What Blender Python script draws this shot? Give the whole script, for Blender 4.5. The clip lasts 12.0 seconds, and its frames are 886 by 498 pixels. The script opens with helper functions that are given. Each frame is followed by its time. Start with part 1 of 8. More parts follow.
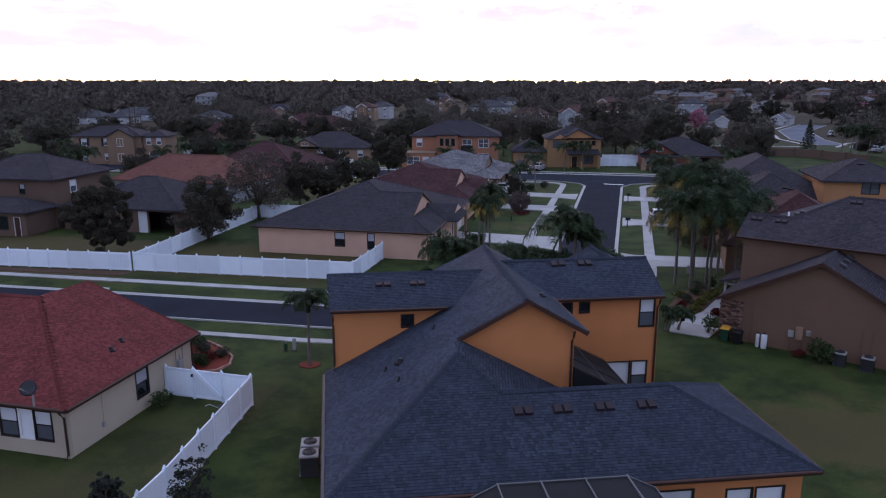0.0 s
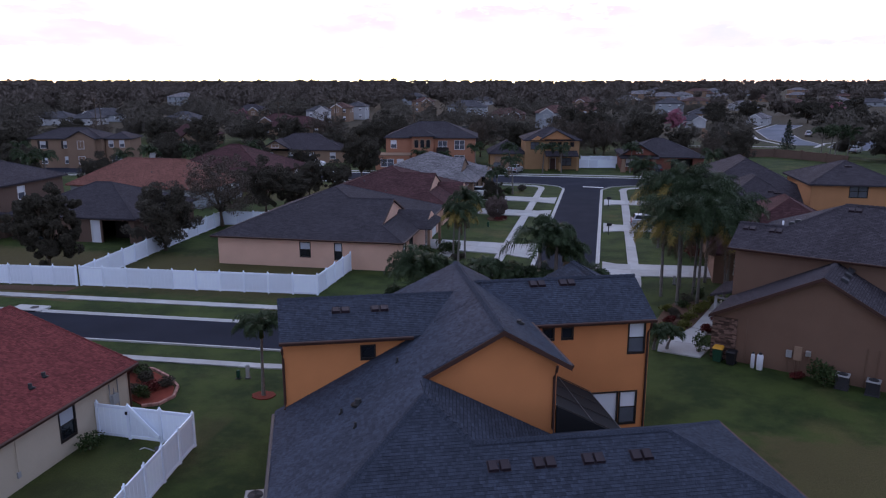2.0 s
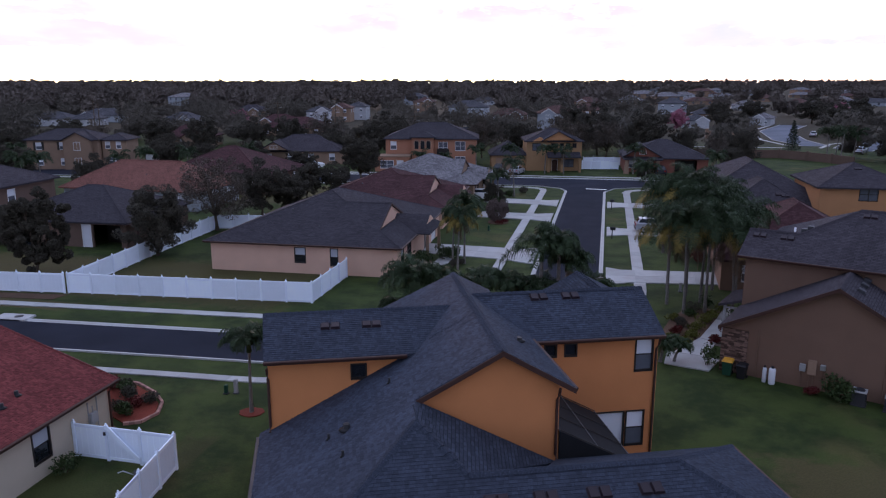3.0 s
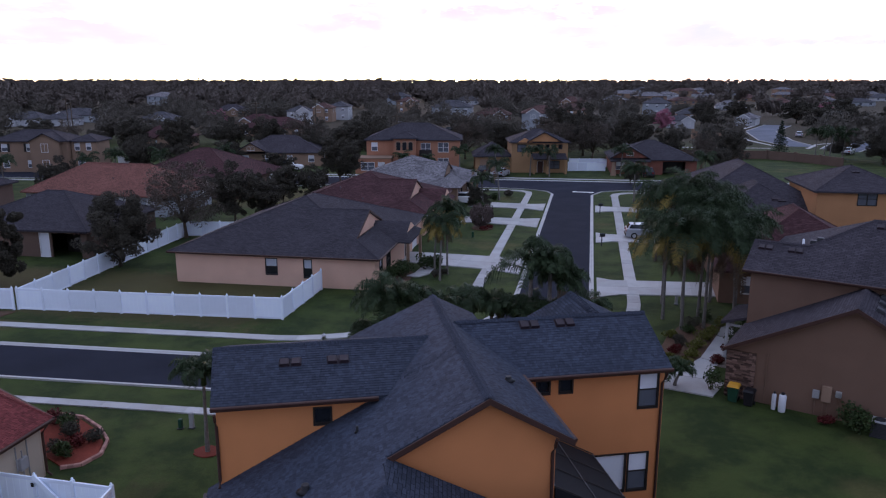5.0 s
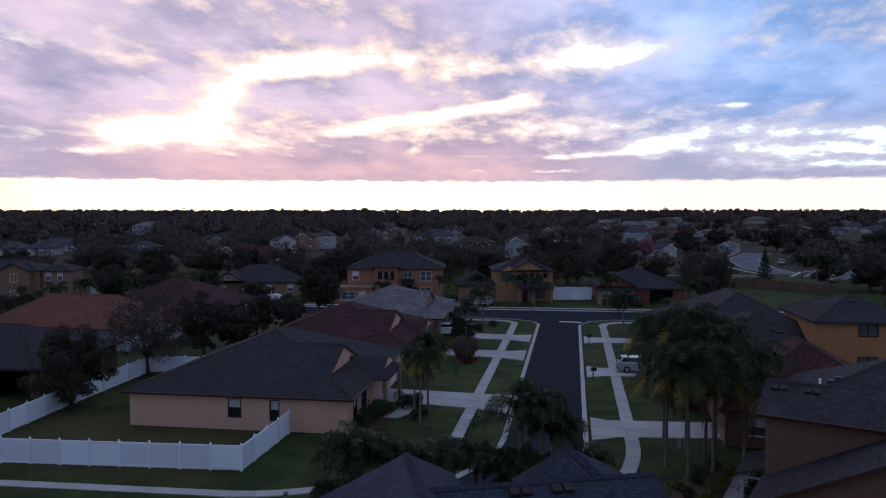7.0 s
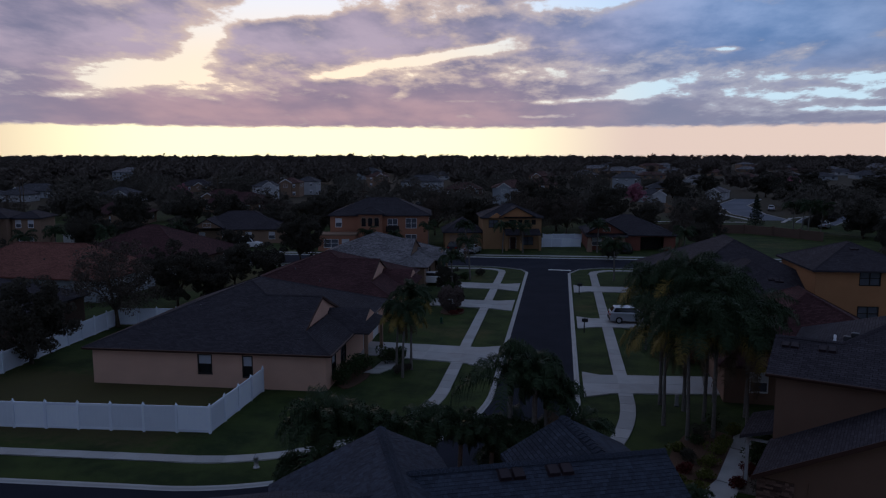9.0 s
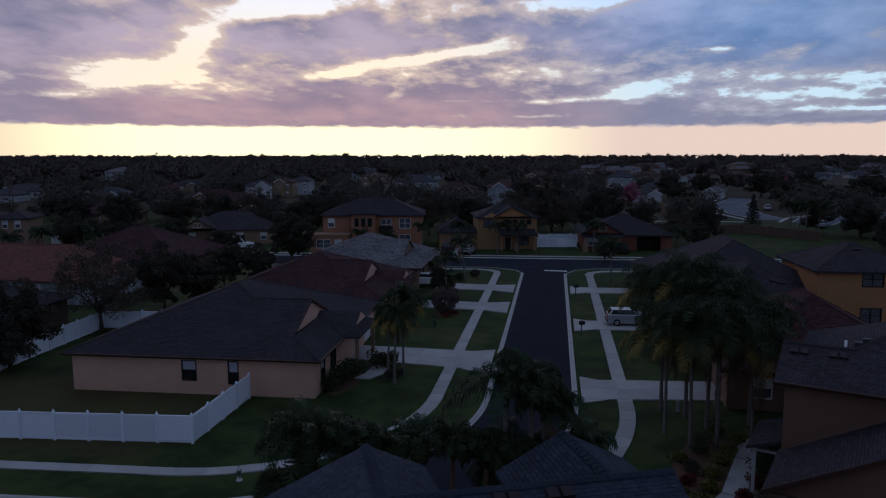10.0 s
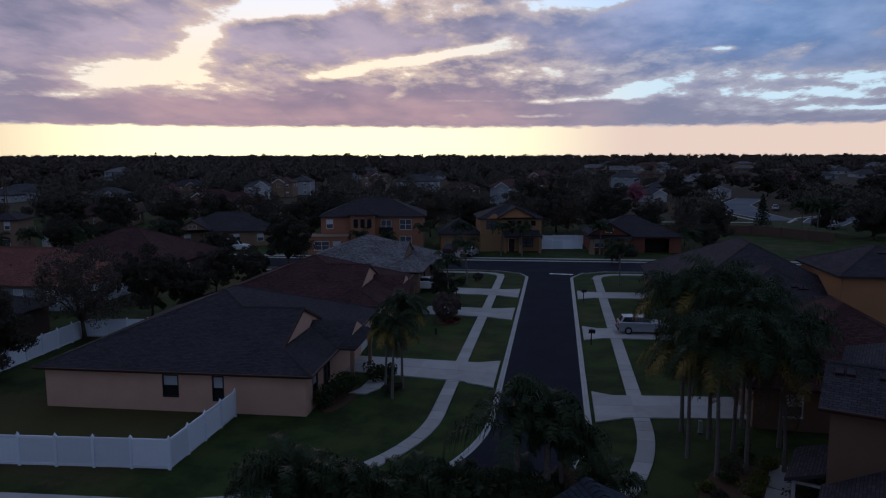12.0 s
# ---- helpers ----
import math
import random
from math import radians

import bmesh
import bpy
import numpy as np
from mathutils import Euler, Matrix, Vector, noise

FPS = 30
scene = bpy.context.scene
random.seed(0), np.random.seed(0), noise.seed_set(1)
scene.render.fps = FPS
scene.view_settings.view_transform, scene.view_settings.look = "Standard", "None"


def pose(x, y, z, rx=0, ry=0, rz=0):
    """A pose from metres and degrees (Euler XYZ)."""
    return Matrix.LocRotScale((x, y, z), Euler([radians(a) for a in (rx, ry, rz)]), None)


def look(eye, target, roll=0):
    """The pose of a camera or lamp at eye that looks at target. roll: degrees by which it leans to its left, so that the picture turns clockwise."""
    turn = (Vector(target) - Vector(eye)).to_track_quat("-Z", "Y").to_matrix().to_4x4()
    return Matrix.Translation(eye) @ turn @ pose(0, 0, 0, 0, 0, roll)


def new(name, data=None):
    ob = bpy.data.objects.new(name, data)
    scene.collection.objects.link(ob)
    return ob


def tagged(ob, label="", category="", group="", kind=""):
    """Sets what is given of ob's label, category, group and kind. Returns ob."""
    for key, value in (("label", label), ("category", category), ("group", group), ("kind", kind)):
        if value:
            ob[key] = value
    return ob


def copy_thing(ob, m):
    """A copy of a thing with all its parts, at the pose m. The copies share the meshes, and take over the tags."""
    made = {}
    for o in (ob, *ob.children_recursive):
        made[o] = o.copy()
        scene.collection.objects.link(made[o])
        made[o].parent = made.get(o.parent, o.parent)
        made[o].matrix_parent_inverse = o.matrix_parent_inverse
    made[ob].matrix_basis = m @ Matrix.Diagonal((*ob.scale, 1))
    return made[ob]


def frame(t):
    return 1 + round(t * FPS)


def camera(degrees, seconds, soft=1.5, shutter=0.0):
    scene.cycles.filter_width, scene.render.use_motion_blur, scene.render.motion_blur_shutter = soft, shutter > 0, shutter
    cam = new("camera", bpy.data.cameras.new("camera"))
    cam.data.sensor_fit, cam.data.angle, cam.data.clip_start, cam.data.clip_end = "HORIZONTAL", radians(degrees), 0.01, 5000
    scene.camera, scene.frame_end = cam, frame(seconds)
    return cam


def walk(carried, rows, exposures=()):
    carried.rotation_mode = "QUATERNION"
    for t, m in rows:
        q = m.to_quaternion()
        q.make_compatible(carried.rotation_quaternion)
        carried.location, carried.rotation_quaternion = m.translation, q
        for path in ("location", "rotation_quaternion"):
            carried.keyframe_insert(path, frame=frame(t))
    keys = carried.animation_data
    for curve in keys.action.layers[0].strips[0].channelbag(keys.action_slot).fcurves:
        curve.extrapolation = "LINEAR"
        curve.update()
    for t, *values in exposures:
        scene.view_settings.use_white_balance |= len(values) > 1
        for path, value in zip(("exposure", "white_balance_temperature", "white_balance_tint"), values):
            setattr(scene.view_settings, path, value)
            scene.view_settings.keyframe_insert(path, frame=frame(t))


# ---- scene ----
import collections

cam = camera(62.0, 12.0, soft=1.2)
PATH = [
    (0, (4.582, -2.283, 16.233), (-0.130, 16.634, 11.767), 0.02),
    (0.5, (4.421, -1.202, 16.227), (-0.129, 17.754, 11.757), 0.01),
    (1, (4.339, -0.208, 16.178), (-0.090, 18.776, 11.708), -0.01),
    (1.5, (4.260, 0.798, 16.208), (-0.029, 19.812, 11.731), 0.02),
    (2, (4.144, 1.834, 16.196), (-0.003, 20.883, 11.731), 0.01),
    (2.5, (4.077, 2.760, 16.241), (0.048, 21.833, 11.772), 0.00),
    (3, (3.986, 3.744, 16.259), (-0.211, 22.782, 11.793), -0.03),
    (5, (3.404, 7.605, 16.243), (-0.378, 26.727, 11.764), 0.03),
    (5.5, (3.292, 8.643, 16.197), (-0.381, 27.812, 11.831), 0.04),
    (6, (3.218, 9.486, 16.188), (-0.403, 28.875, 12.879), 0.01),
    (6.5, (3.078, 10.537, 16.133), (-0.460, 30.112, 14.058), 0.06),
    (6.7, (3.066, 10.926, 16.127), (-0.451, 30.548, 14.516), -0.00),
    (7.1, (2.975, 11.649, 16.062), (-0.475, 31.327, 15.118), -0.02),
    (7.5, (2.884, 12.372, 15.996), (-0.493, 32.070, 15.233), -0.03),
    (7.9, (2.793, 13.095, 15.931), (-0.508, 32.796, 14.951), -0.05),
    (8.3, (2.702, 13.817, 15.866), (-0.520, 33.502, 14.410), -0.06),
    (8.5, (2.673, 14.185, 15.925), (-0.517, 33.848, 14.140), -0.03),
    (9, (2.597, 15.165, 15.833), (-0.505, 34.763, 13.317), -0.01),
    (9.5, (2.523, 16.034, 15.750), (-0.500, 35.644, 13.236), -0.02),
    (10, (2.475, 16.887, 15.718), (-0.495, 36.504, 13.196), -0.04),
    (10.5, (2.359, 17.813, 15.699), (-0.530, 37.440, 13.170), -0.04),
    (11, (2.278, 18.649, 15.643), (-0.569, 38.284, 13.119), -0.04),
    (11.5, (2.168, 19.598, 15.637), (-0.632, 39.239, 13.107), -0.06),
    (12, (1.945, 20.495, 15.620), (-1.074, 40.104, 13.093), -0.09),
]
EXPOSURES = [
    (0.0, 0.35, 6300, 22), (5.3, 0.35, 6300, 22), (6.0, 0.20, 6220, 20), (6.5, -0.44, 6080, 19), (7.2, -0.85, 5920, 18), (8.3, -1.52, 5780, 17), (9.0, -1.64, 5750, 16), (9.8, -1.60, 5750, 16), (12.0, -1.60, 5750, 16),
]
walk(cam, [(t, look(eye, target, roll)) for t, eye, target, roll in PATH], EXPOSURES)

# ---- sky and light ----
SUN_AZ = radians(-19.5)          # measured from +y, to the left
world = bpy.data.worlds.new("world")
scene.world = world
world.use_nodes = True
wt = world.node_tree
wt.nodes.clear()


def wmath(op, a, b=None, c=None, clamp=False):
    n = wt.nodes.new("ShaderNodeMath")
    n.operation, n.use_clamp = op, clamp
    for i, v in enumerate((a, b, c)):
        if v is None:
            continue
        if isinstance(v, (int, float)):
            n.inputs[i].default_value = v
        else:
            wt.links.new(v, n.inputs[i])
    return n.outputs[0]


def wmix(fac, a, b):
    n = wt.nodes.new("ShaderNodeMix")
    n.data_type, n.clamp_factor = "RGBA", True
    for sock, v in ((n.inputs[0], fac), (n.inputs[6], a), (n.inputs[7], b)):
        if isinstance(v, tuple):
            sock.default_value = (*v, 1)
        elif isinstance(v, (int, float)):
            sock.default_value = v
        else:
            wt.links.new(v, sock)
    return n.outputs[2]


def wramp(value, lo, hi):
    n = wt.nodes.new("ShaderNodeMapRange")
    n.interpolation_type = "SMOOTHSTEP"
    wt.links.new(value, n.inputs[0])
    n.inputs[1].default_value, n.inputs[2].default_value = lo, hi
    return n.outputs[0]


def wnoise(vec, scale, detail, rough, seed):
    n = wt.nodes.new("ShaderNodeTexNoise")
    n.noise_dimensions = "4D"
    wt.links.new(vec, n.inputs["Vector"])
    n.inputs["W"].default_value = seed
    n.inputs["Scale"].default_value, n.inputs["Detail"].default_value, n.inputs["Roughness"].default_value = scale, detail, rough
    return n.outputs[0]


coord = wt.nodes.new("ShaderNodeTexCoord")
sep = wt.nodes.new("ShaderNodeSeparateXYZ")
wt.links.new(coord.outputs["Generated"], sep.inputs[0])
sx, sy, sz = sep.outputs
up = wmath("MAXIMUM", sz, 0.0)
# the cloud deck is a flat layer: its pattern stretches towards the horizon
flat = wmath("ADD", up, 0.17)
deck = wt.nodes.new("ShaderNodeCombineXYZ")
wt.links.new(wmath("DIVIDE", sx, flat), deck.inputs[0])
wt.links.new(wmath("MULTIPLY", wmath("DIVIDE", sy, flat), 0.72), deck.inputs[1])


# breaks and banks of the cloud deck in the west: place (across, up), size, slant, depth
ahead = wmath("MAXIMUM", sy, 0.08)
across, above = wmath("DIVIDE", sx, ahead), wmath("DIVIDE", up, ahead)
shift = 0.0
for u0, v0, su, sv, slant, amp in (
        (-0.60, 0.112, 0.100, 0.021, 0.03, -0.52), (-0.50, 0.160, 0.040, 0.026, 0.5, -0.40), (-0.70, 0.090, 0.07, 0.008, 0.0, -0.24), (-0.36, 0.203, 0.110, 0.017, 0.05, -0.50),
        (-0.19, 0.128, 0.120, 0.0075, 0.10, -0.46), (-0.31, 0.108, 0.040, 0.006, 0.05, -0.36), (0.06, 0.200, 0.09, 0.018, 0.10, -0.46), (-0.09, 0.146, 0.05, 0.006, 0.2, -0.26),
        (0.12, 0.091, 0.050, 0.010, 0.12, -0.42), (0.03, 0.072, 0.085, 0.0045, 0.06, -0.32), (0.25, 0.080, 0.16, 0.014, 0.03, -0.29), (-0.04, 0.051, 0.07, 0.003, 0.0, -0.30), (-0.12, 0.072, 0.08, 0.003, 0.0, -0.28), (0.33, 0.100, 0.14, 0.008, 0.02, -0.27),
        (-0.22, 0.079, 0.02, 0.007, 0.1, -0.26), (0.20, 0.134, 0.025, 0.003, 0.0, -0.30), (0.39, 0.150, 0.03, 0.008, 0.2, -0.26), (0.36, 0.058, 0.12, 0.004, 0.0, -0.22),
        (-0.78, 0.185, 0.16, 0.035, 0.0, 0.16), (-0.30, 0.165, 0.16, 0.024, 0.0, 0.16), (-0.35, 0.062, 0.55, 0.020, 0.0, 0.26), (0.22, 0.170, 0.22, 0.030, 0.0, 0.15), (0.1, 0.046, 0.5, 0.004, 0.0, 0.12)):
    dx = wmath("SUBTRACT", across, u0)
    dy = wmath("SUBTRACT", wmath("SUBTRACT", above, v0), wmath("MULTIPLY", dx, slant))
    du = wmath("POWER", wmath("ABSOLUTE", wmath("DIVIDE", dx, su)), 2.0)
    dv = wmath("POWER", wmath("ABSOLUTE", wmath("DIVIDE", dy, sv)), 2.0)
    shift = wmath("ADD", shift, wmath("MULTIPLY", wmath("POWER", 2.718, wmath("MULTIPLY", wmath("ADD", du, dv), -1.0)), amp))
# the deck itself: wide soft banks, and curled edges where it thins out
bank = wnoise(deck.outputs[0], 1.1, 3.0, 0.5, 3.7)
heap = wnoise(deck.outputs[0], 3.4, 9.0, 0.60, 1.3)
fine = wnoise(deck.outputs[0], 9.0, 6.0, 0.62, 5.2)
cover = wmath("ADD", wmath("ADD", wmath("MULTIPLY", wmath("SUBTRACT", bank, 0.5), 0.35), wmath("MULTIPLY", wmath("SUBTRACT", heap, 0.5), 1.15)), wmath("MULTIPLY", wmath("SUBTRACT", fine, 0.5), 0.48))
cover = wmath("ADD", wmath("ADD", cover, wmath("MULTIPLY", shift, 0.95)), 0.22)
cloud = wramp(cover, -0.06, 0.06)
thick = wramp(cover, 0.0, 0.27)
relief = wmath("ADD", wmath("MULTIPLY", wnoise(deck.outputs[0], 2.2, 6.0, 0.55, 9.4), 0.75), wmath("MULTIPLY", heap, 0.25))
lit = wramp(relief, 0.38, 0.62)
# how near a direction is to the hidden sun
sun_dir = Vector((math.sin(SUN_AZ), math.cos(SUN_AZ), 0.02)).normalized()
dot = wmath("ADD", wmath("ADD", wmath("MULTIPLY", sx, sun_dir.x), wmath("MULTIPLY", sy, sun_dir.y)), wmath("MULTIPLY", sz, sun_dir.z))
near_sun = wramp(dot, 0.88, 0.998)
west = wramp(dot, 0.45, 0.95)
right = wramp(wmath("ADD", sx, wmath("MULTIPLY", sz, 0.9)), -0.05, 0.45)
high = wramp(up, 0.05, 0.15)
sky_tex = wt.nodes.new("ShaderNodeTexSky")
sky_tex.sky_type, sky_tex.sun_disc = "NISHITA", False
sky_tex.sun_elevation, sky_tex.sun_rotation = radians(1.5), SUN_AZ
blue = wt.nodes.new("ShaderNodeVectorMath")
blue.operation = "SCALE"
wt.links.new(sky_tex.outputs[0], blue.inputs[0])
blue.inputs[3].default_value = 0.12
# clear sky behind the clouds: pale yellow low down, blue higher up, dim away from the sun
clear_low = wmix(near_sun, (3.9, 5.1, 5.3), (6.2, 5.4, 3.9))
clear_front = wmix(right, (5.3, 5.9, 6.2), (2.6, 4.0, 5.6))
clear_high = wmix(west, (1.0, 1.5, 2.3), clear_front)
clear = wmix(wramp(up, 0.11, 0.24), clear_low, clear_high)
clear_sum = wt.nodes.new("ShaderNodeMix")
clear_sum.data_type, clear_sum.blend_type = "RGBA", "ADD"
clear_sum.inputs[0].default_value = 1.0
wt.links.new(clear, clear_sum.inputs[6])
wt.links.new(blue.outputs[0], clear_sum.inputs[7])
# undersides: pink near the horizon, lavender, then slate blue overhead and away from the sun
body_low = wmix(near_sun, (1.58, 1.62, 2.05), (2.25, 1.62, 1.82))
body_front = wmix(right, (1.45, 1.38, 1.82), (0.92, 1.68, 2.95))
# unseen overhead and eastern clouds are brightened to lift light on the ground
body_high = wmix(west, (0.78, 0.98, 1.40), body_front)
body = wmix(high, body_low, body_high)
glow_low = wmix(near_sun, (1.95, 1.85, 2.20), (3.40, 2.20, 2.10))
glow_front = wmix(right, (3.4, 2.70, 2.90), (2.2, 3.0, 4.3))
glow = wmix(high, glow_low, wmix(west, (1.0, 1.18, 1.62), glow_front))
edge_front = wmix(near_sun, (3.1, 3.0, 3.1), (4.8, 3.6, 2.7))
edge = wmix(west, (1.1, 1.35, 1.8), edge_front)
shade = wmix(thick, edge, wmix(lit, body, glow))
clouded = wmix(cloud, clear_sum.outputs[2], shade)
# the clear strip under the deck
strip_edge = wmath("ADD", 0.0365, wmath("MULTIPLY", wmath("SUBTRACT", fine, 0.5), 0.012))
over = wt.nodes.new("ShaderNodeMapRange")
over.interpolation_type = "SMOOTHSTEP"
wt.links.new(wmath("SUBTRACT", up, strip_edge), over.inputs[0])
over.inputs[1].default_value, over.inputs[2].default_value = -0.002, 0.003
strip_side = wmix(wramp(across, -0.62, -0.35), (5.0, 3.5, 2.2), (5.7, 4.3, 3.2))
strip_front = wmix(wramp(dot, 0.90, 0.995), strip_side, (9.6, 8.4, 4.6))
strip = wmix(wramp(dot, 0.1, 0.7), (0.7, 0.75, 1.0), strip_front)
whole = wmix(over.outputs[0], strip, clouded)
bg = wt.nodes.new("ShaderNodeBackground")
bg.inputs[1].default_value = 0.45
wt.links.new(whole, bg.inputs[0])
wo = wt.nodes.new("ShaderNodeOutputWorld")
wt.links.new(bg.outputs[0], wo.inputs[0])

sun = new("sun", bpy.data.lights.new("sun", "SUN"))
sun.data.energy, sun.data.angle, sun.data.color = 0.25, radians(12), (1.0, 0.62, 0.38)
sun.matrix_world = look(sun_dir * 100 + Vector((0, 0, 6)), (0, 0, 0))


# ---- materials ----
def material(name, colour, rough=0.8, metal=0.0, grain=0.25, grain_scale=18.0, blotch=0.25, blotch_scale=0.6, bump=0.25,
             second=None, second_amount=0.0, spec=0.25):
    """A surface with fine grain, wide blotches and a relief; colours at two scales."""
    m = bpy.data.materials.new(name)
    m.use_nodes = True
    t = m.node_tree
    b = t.nodes["Principled BSDF"]
    b.inputs["Roughness"].default_value, b.inputs["Metallic"].default_value = rough, metal
    b.inputs["Specular IOR Level"].default_value = spec
    tc = t.nodes.new("ShaderNodeTexCoord")
    n1, n2 = t.nodes.new("ShaderNodeTexNoise"), t.nodes.new("ShaderNodeTexNoise")
    for n, s, d in ((n1, grain_scale, 4), (n2, blotch_scale, 5)):
        n.inputs["Scale"].default_value, n.inputs["Detail"].default_value = s, d
        t.links.new(tc.outputs["Object"], n.inputs["Vector"])
    info = t.nodes.new("ShaderNodeObjectInfo")

    def lift(sock, amount):
        r = t.nodes.new("ShaderNodeMapRange")
        r.inputs[1].default_value, r.inputs[2].default_value = 0.25, 0.75
        r.inputs[3].default_value, r.inputs[4].default_value = 1 - amount, 1 + amount
        t.links.new(sock, r.inputs[0])
        return r.outputs[0]

    def times(a, c):
        n = t.nodes.new("ShaderNodeMath")
        n.operation = "MULTIPLY"
        t.links.new(a, n.inputs[0])
        t.links.new(c, n.inputs[1])
        return n.outputs[0]

    gain = times(times(lift(n1.outputs[0], grain), lift(n2.outputs[0], blotch)), lift(info.outputs["Random"], 0.08))
    sc = t.nodes.new("ShaderNodeVectorMath")
    sc.operation = "SCALE"
    if second:
        mx = t.nodes.new("ShaderNodeMix")
        mx.data_type = "RGBA"
        mx.inputs[6].default_value, mx.inputs[7].default_value = (*colour, 1), (*second, 1)
        r = t.nodes.new("ShaderNodeMapRange")
        r.interpolation_type = "SMOOTHSTEP"
        r.inputs[1].default_value, r.inputs[2].default_value = 0.5 - 0.12, 0.5 + 0.14
        r.inputs[4].default_value = second_amount
        t.links.new(n2.outputs[0], r.inputs[0])
        t.links.new(r.outputs[0], mx.inputs[0])
        t.links.new(mx.outputs[2], sc.inputs[0])
    else:
        sc.inputs[0].default_value = colour
    t.links.new(gain, sc.inputs[3])
    t.links.new(sc.outputs[0], b.inputs["Base Color"])
    if bump:
        bp = t.nodes.new("ShaderNodeBump")
        bp.inputs["Strength"].default_value, bp.inputs["Distance"].default_value = bump, 0.02
        t.links.new(n1.outputs[0], bp.inputs["Height"])
        t.links.new(bp.outputs[0], b.inputs["Normal"])
    return m


def shingle_material(name, colour, vary=0.35, weather=0.22):
    """Asphalt shingles in courses, laid out in metres along the eave and up the slope."""
    m = bpy.data.materials.new(name)
    m.use_nodes = True
    t = m.node_tree
    b = t.nodes["Principled BSDF"]
    b.inputs["Roughness"].default_value = 0.95
    b.inputs["Specular IOR Level"].default_value = 0.12
    uv = t.nodes.new("ShaderNodeUVMap")
    uv.uv_map = "slope"
    br = t.nodes.new("ShaderNodeTexBrick")
    br.offset, br.offset_frequency, br.squash = 0.37, 2, 1.0
    br.inputs["Color1"].default_value = (*[c * (1 - vary) for c in colour], 1)
    br.inputs["Color2"].default_value = (*[c * (1 + vary) for c in colour], 1)
    br.inputs["Mortar"].default_value = (*[c * 0.35 for c in colour], 1)
    br.inputs["Scale"].default_value, br.inputs["Mortar Size"].default_value = 1.0, 0.012
    br.inputs["Brick Width"].default_value, br.inputs["Row Height"].default_value = 0.31, 0.145
    t.links.new(uv.outputs[0], br.inputs["Vector"])
    tc = t.nodes.new("ShaderNodeTexCoord")
    n1, n2 = t.nodes.new("ShaderNodeTexNoise"), t.nodes.new("ShaderNodeTexNoise")
    n1.inputs["Scale"].default_value, n1.inputs["Detail"].default_value = 26, 4
    n2.inputs["Scale"].default_value, n2.inputs["Detail"].default_value = 0.45, 5
    mul = None
    for n, a in ((n1, 0.3), (n2, weather)):
        t.links.new(tc.outputs["Object"], n.inputs["Vector"])
        r = t.nodes.new("ShaderNodeMapRange")
        r.inputs[1].default_value, r.inputs[2].default_value = 0.25, 0.75
        r.inputs[3].default_value, r.inputs[4].default_value = 1 - a, 1 + a
        t.links.new(n.outputs[0], r.inputs[0])
        if mul is None:
            mul = r.outputs[0]
        else:
            mm = t.nodes.new("ShaderNodeMath")
            mm.operation = "MULTIPLY"
            t.links.new(mul, mm.inputs[0])
            t.links.new(r.outputs[0], mm.inputs[1])
            mul = mm.outputs[0]
    sc = t.nodes.new("ShaderNodeVectorMath")
    sc.operation = "SCALE"
    t.links.new(br.outputs["Color"], sc.inputs[0])
    t.links.new(mul, sc.inputs[3])
    t.links.new(sc.outputs[0], b.inputs["Base Color"])
    bp = t.nodes.new("ShaderNodeBump")
    bp.invert = True
    bp.inputs["Strength"].default_value, bp.inputs["Distance"].default_value = 0.6, 0.01
    t.links.new(br.outputs["Fac"], bp.inputs["Height"])
    t.links.new(bp.outputs[0], b.inputs["Normal"])
    return m


def piece_material(name, colour, vary, island=False, rough=0.85):
    """For loose pieces: each one a shade of its own."""
    m = material(name, colour, rough, grain=0.3, grain_scale=30, blotch=0.15, spec=0.12)
    t = m.node_tree
    b = t.nodes["Principled BSDF"]
    link = b.inputs["Base Color"].links[0]
    src = link.from_socket
    if island:
        rnd = t.nodes.new("ShaderNodeNewGeometry").outputs["Random Per Island"]
    else:
        rnd = t.nodes.new("ShaderNodeObjectInfo").outputs["Random"]
    r = t.nodes.new("ShaderNodeMapRange")
    r.inputs[3].default_value, r.inputs[4].default_value = 1 - vary, 1 + vary
    t.links.new(rnd, r.inputs[0])
    sc = t.nodes.new("ShaderNodeVectorMath")
    sc.operation = "SCALE"
    t.links.new(src, sc.inputs[0])
    t.links.new(r.outputs[0], sc.inputs[3])
    t.links.new(sc.outputs[0], b.inputs["Base Color"])
    return m


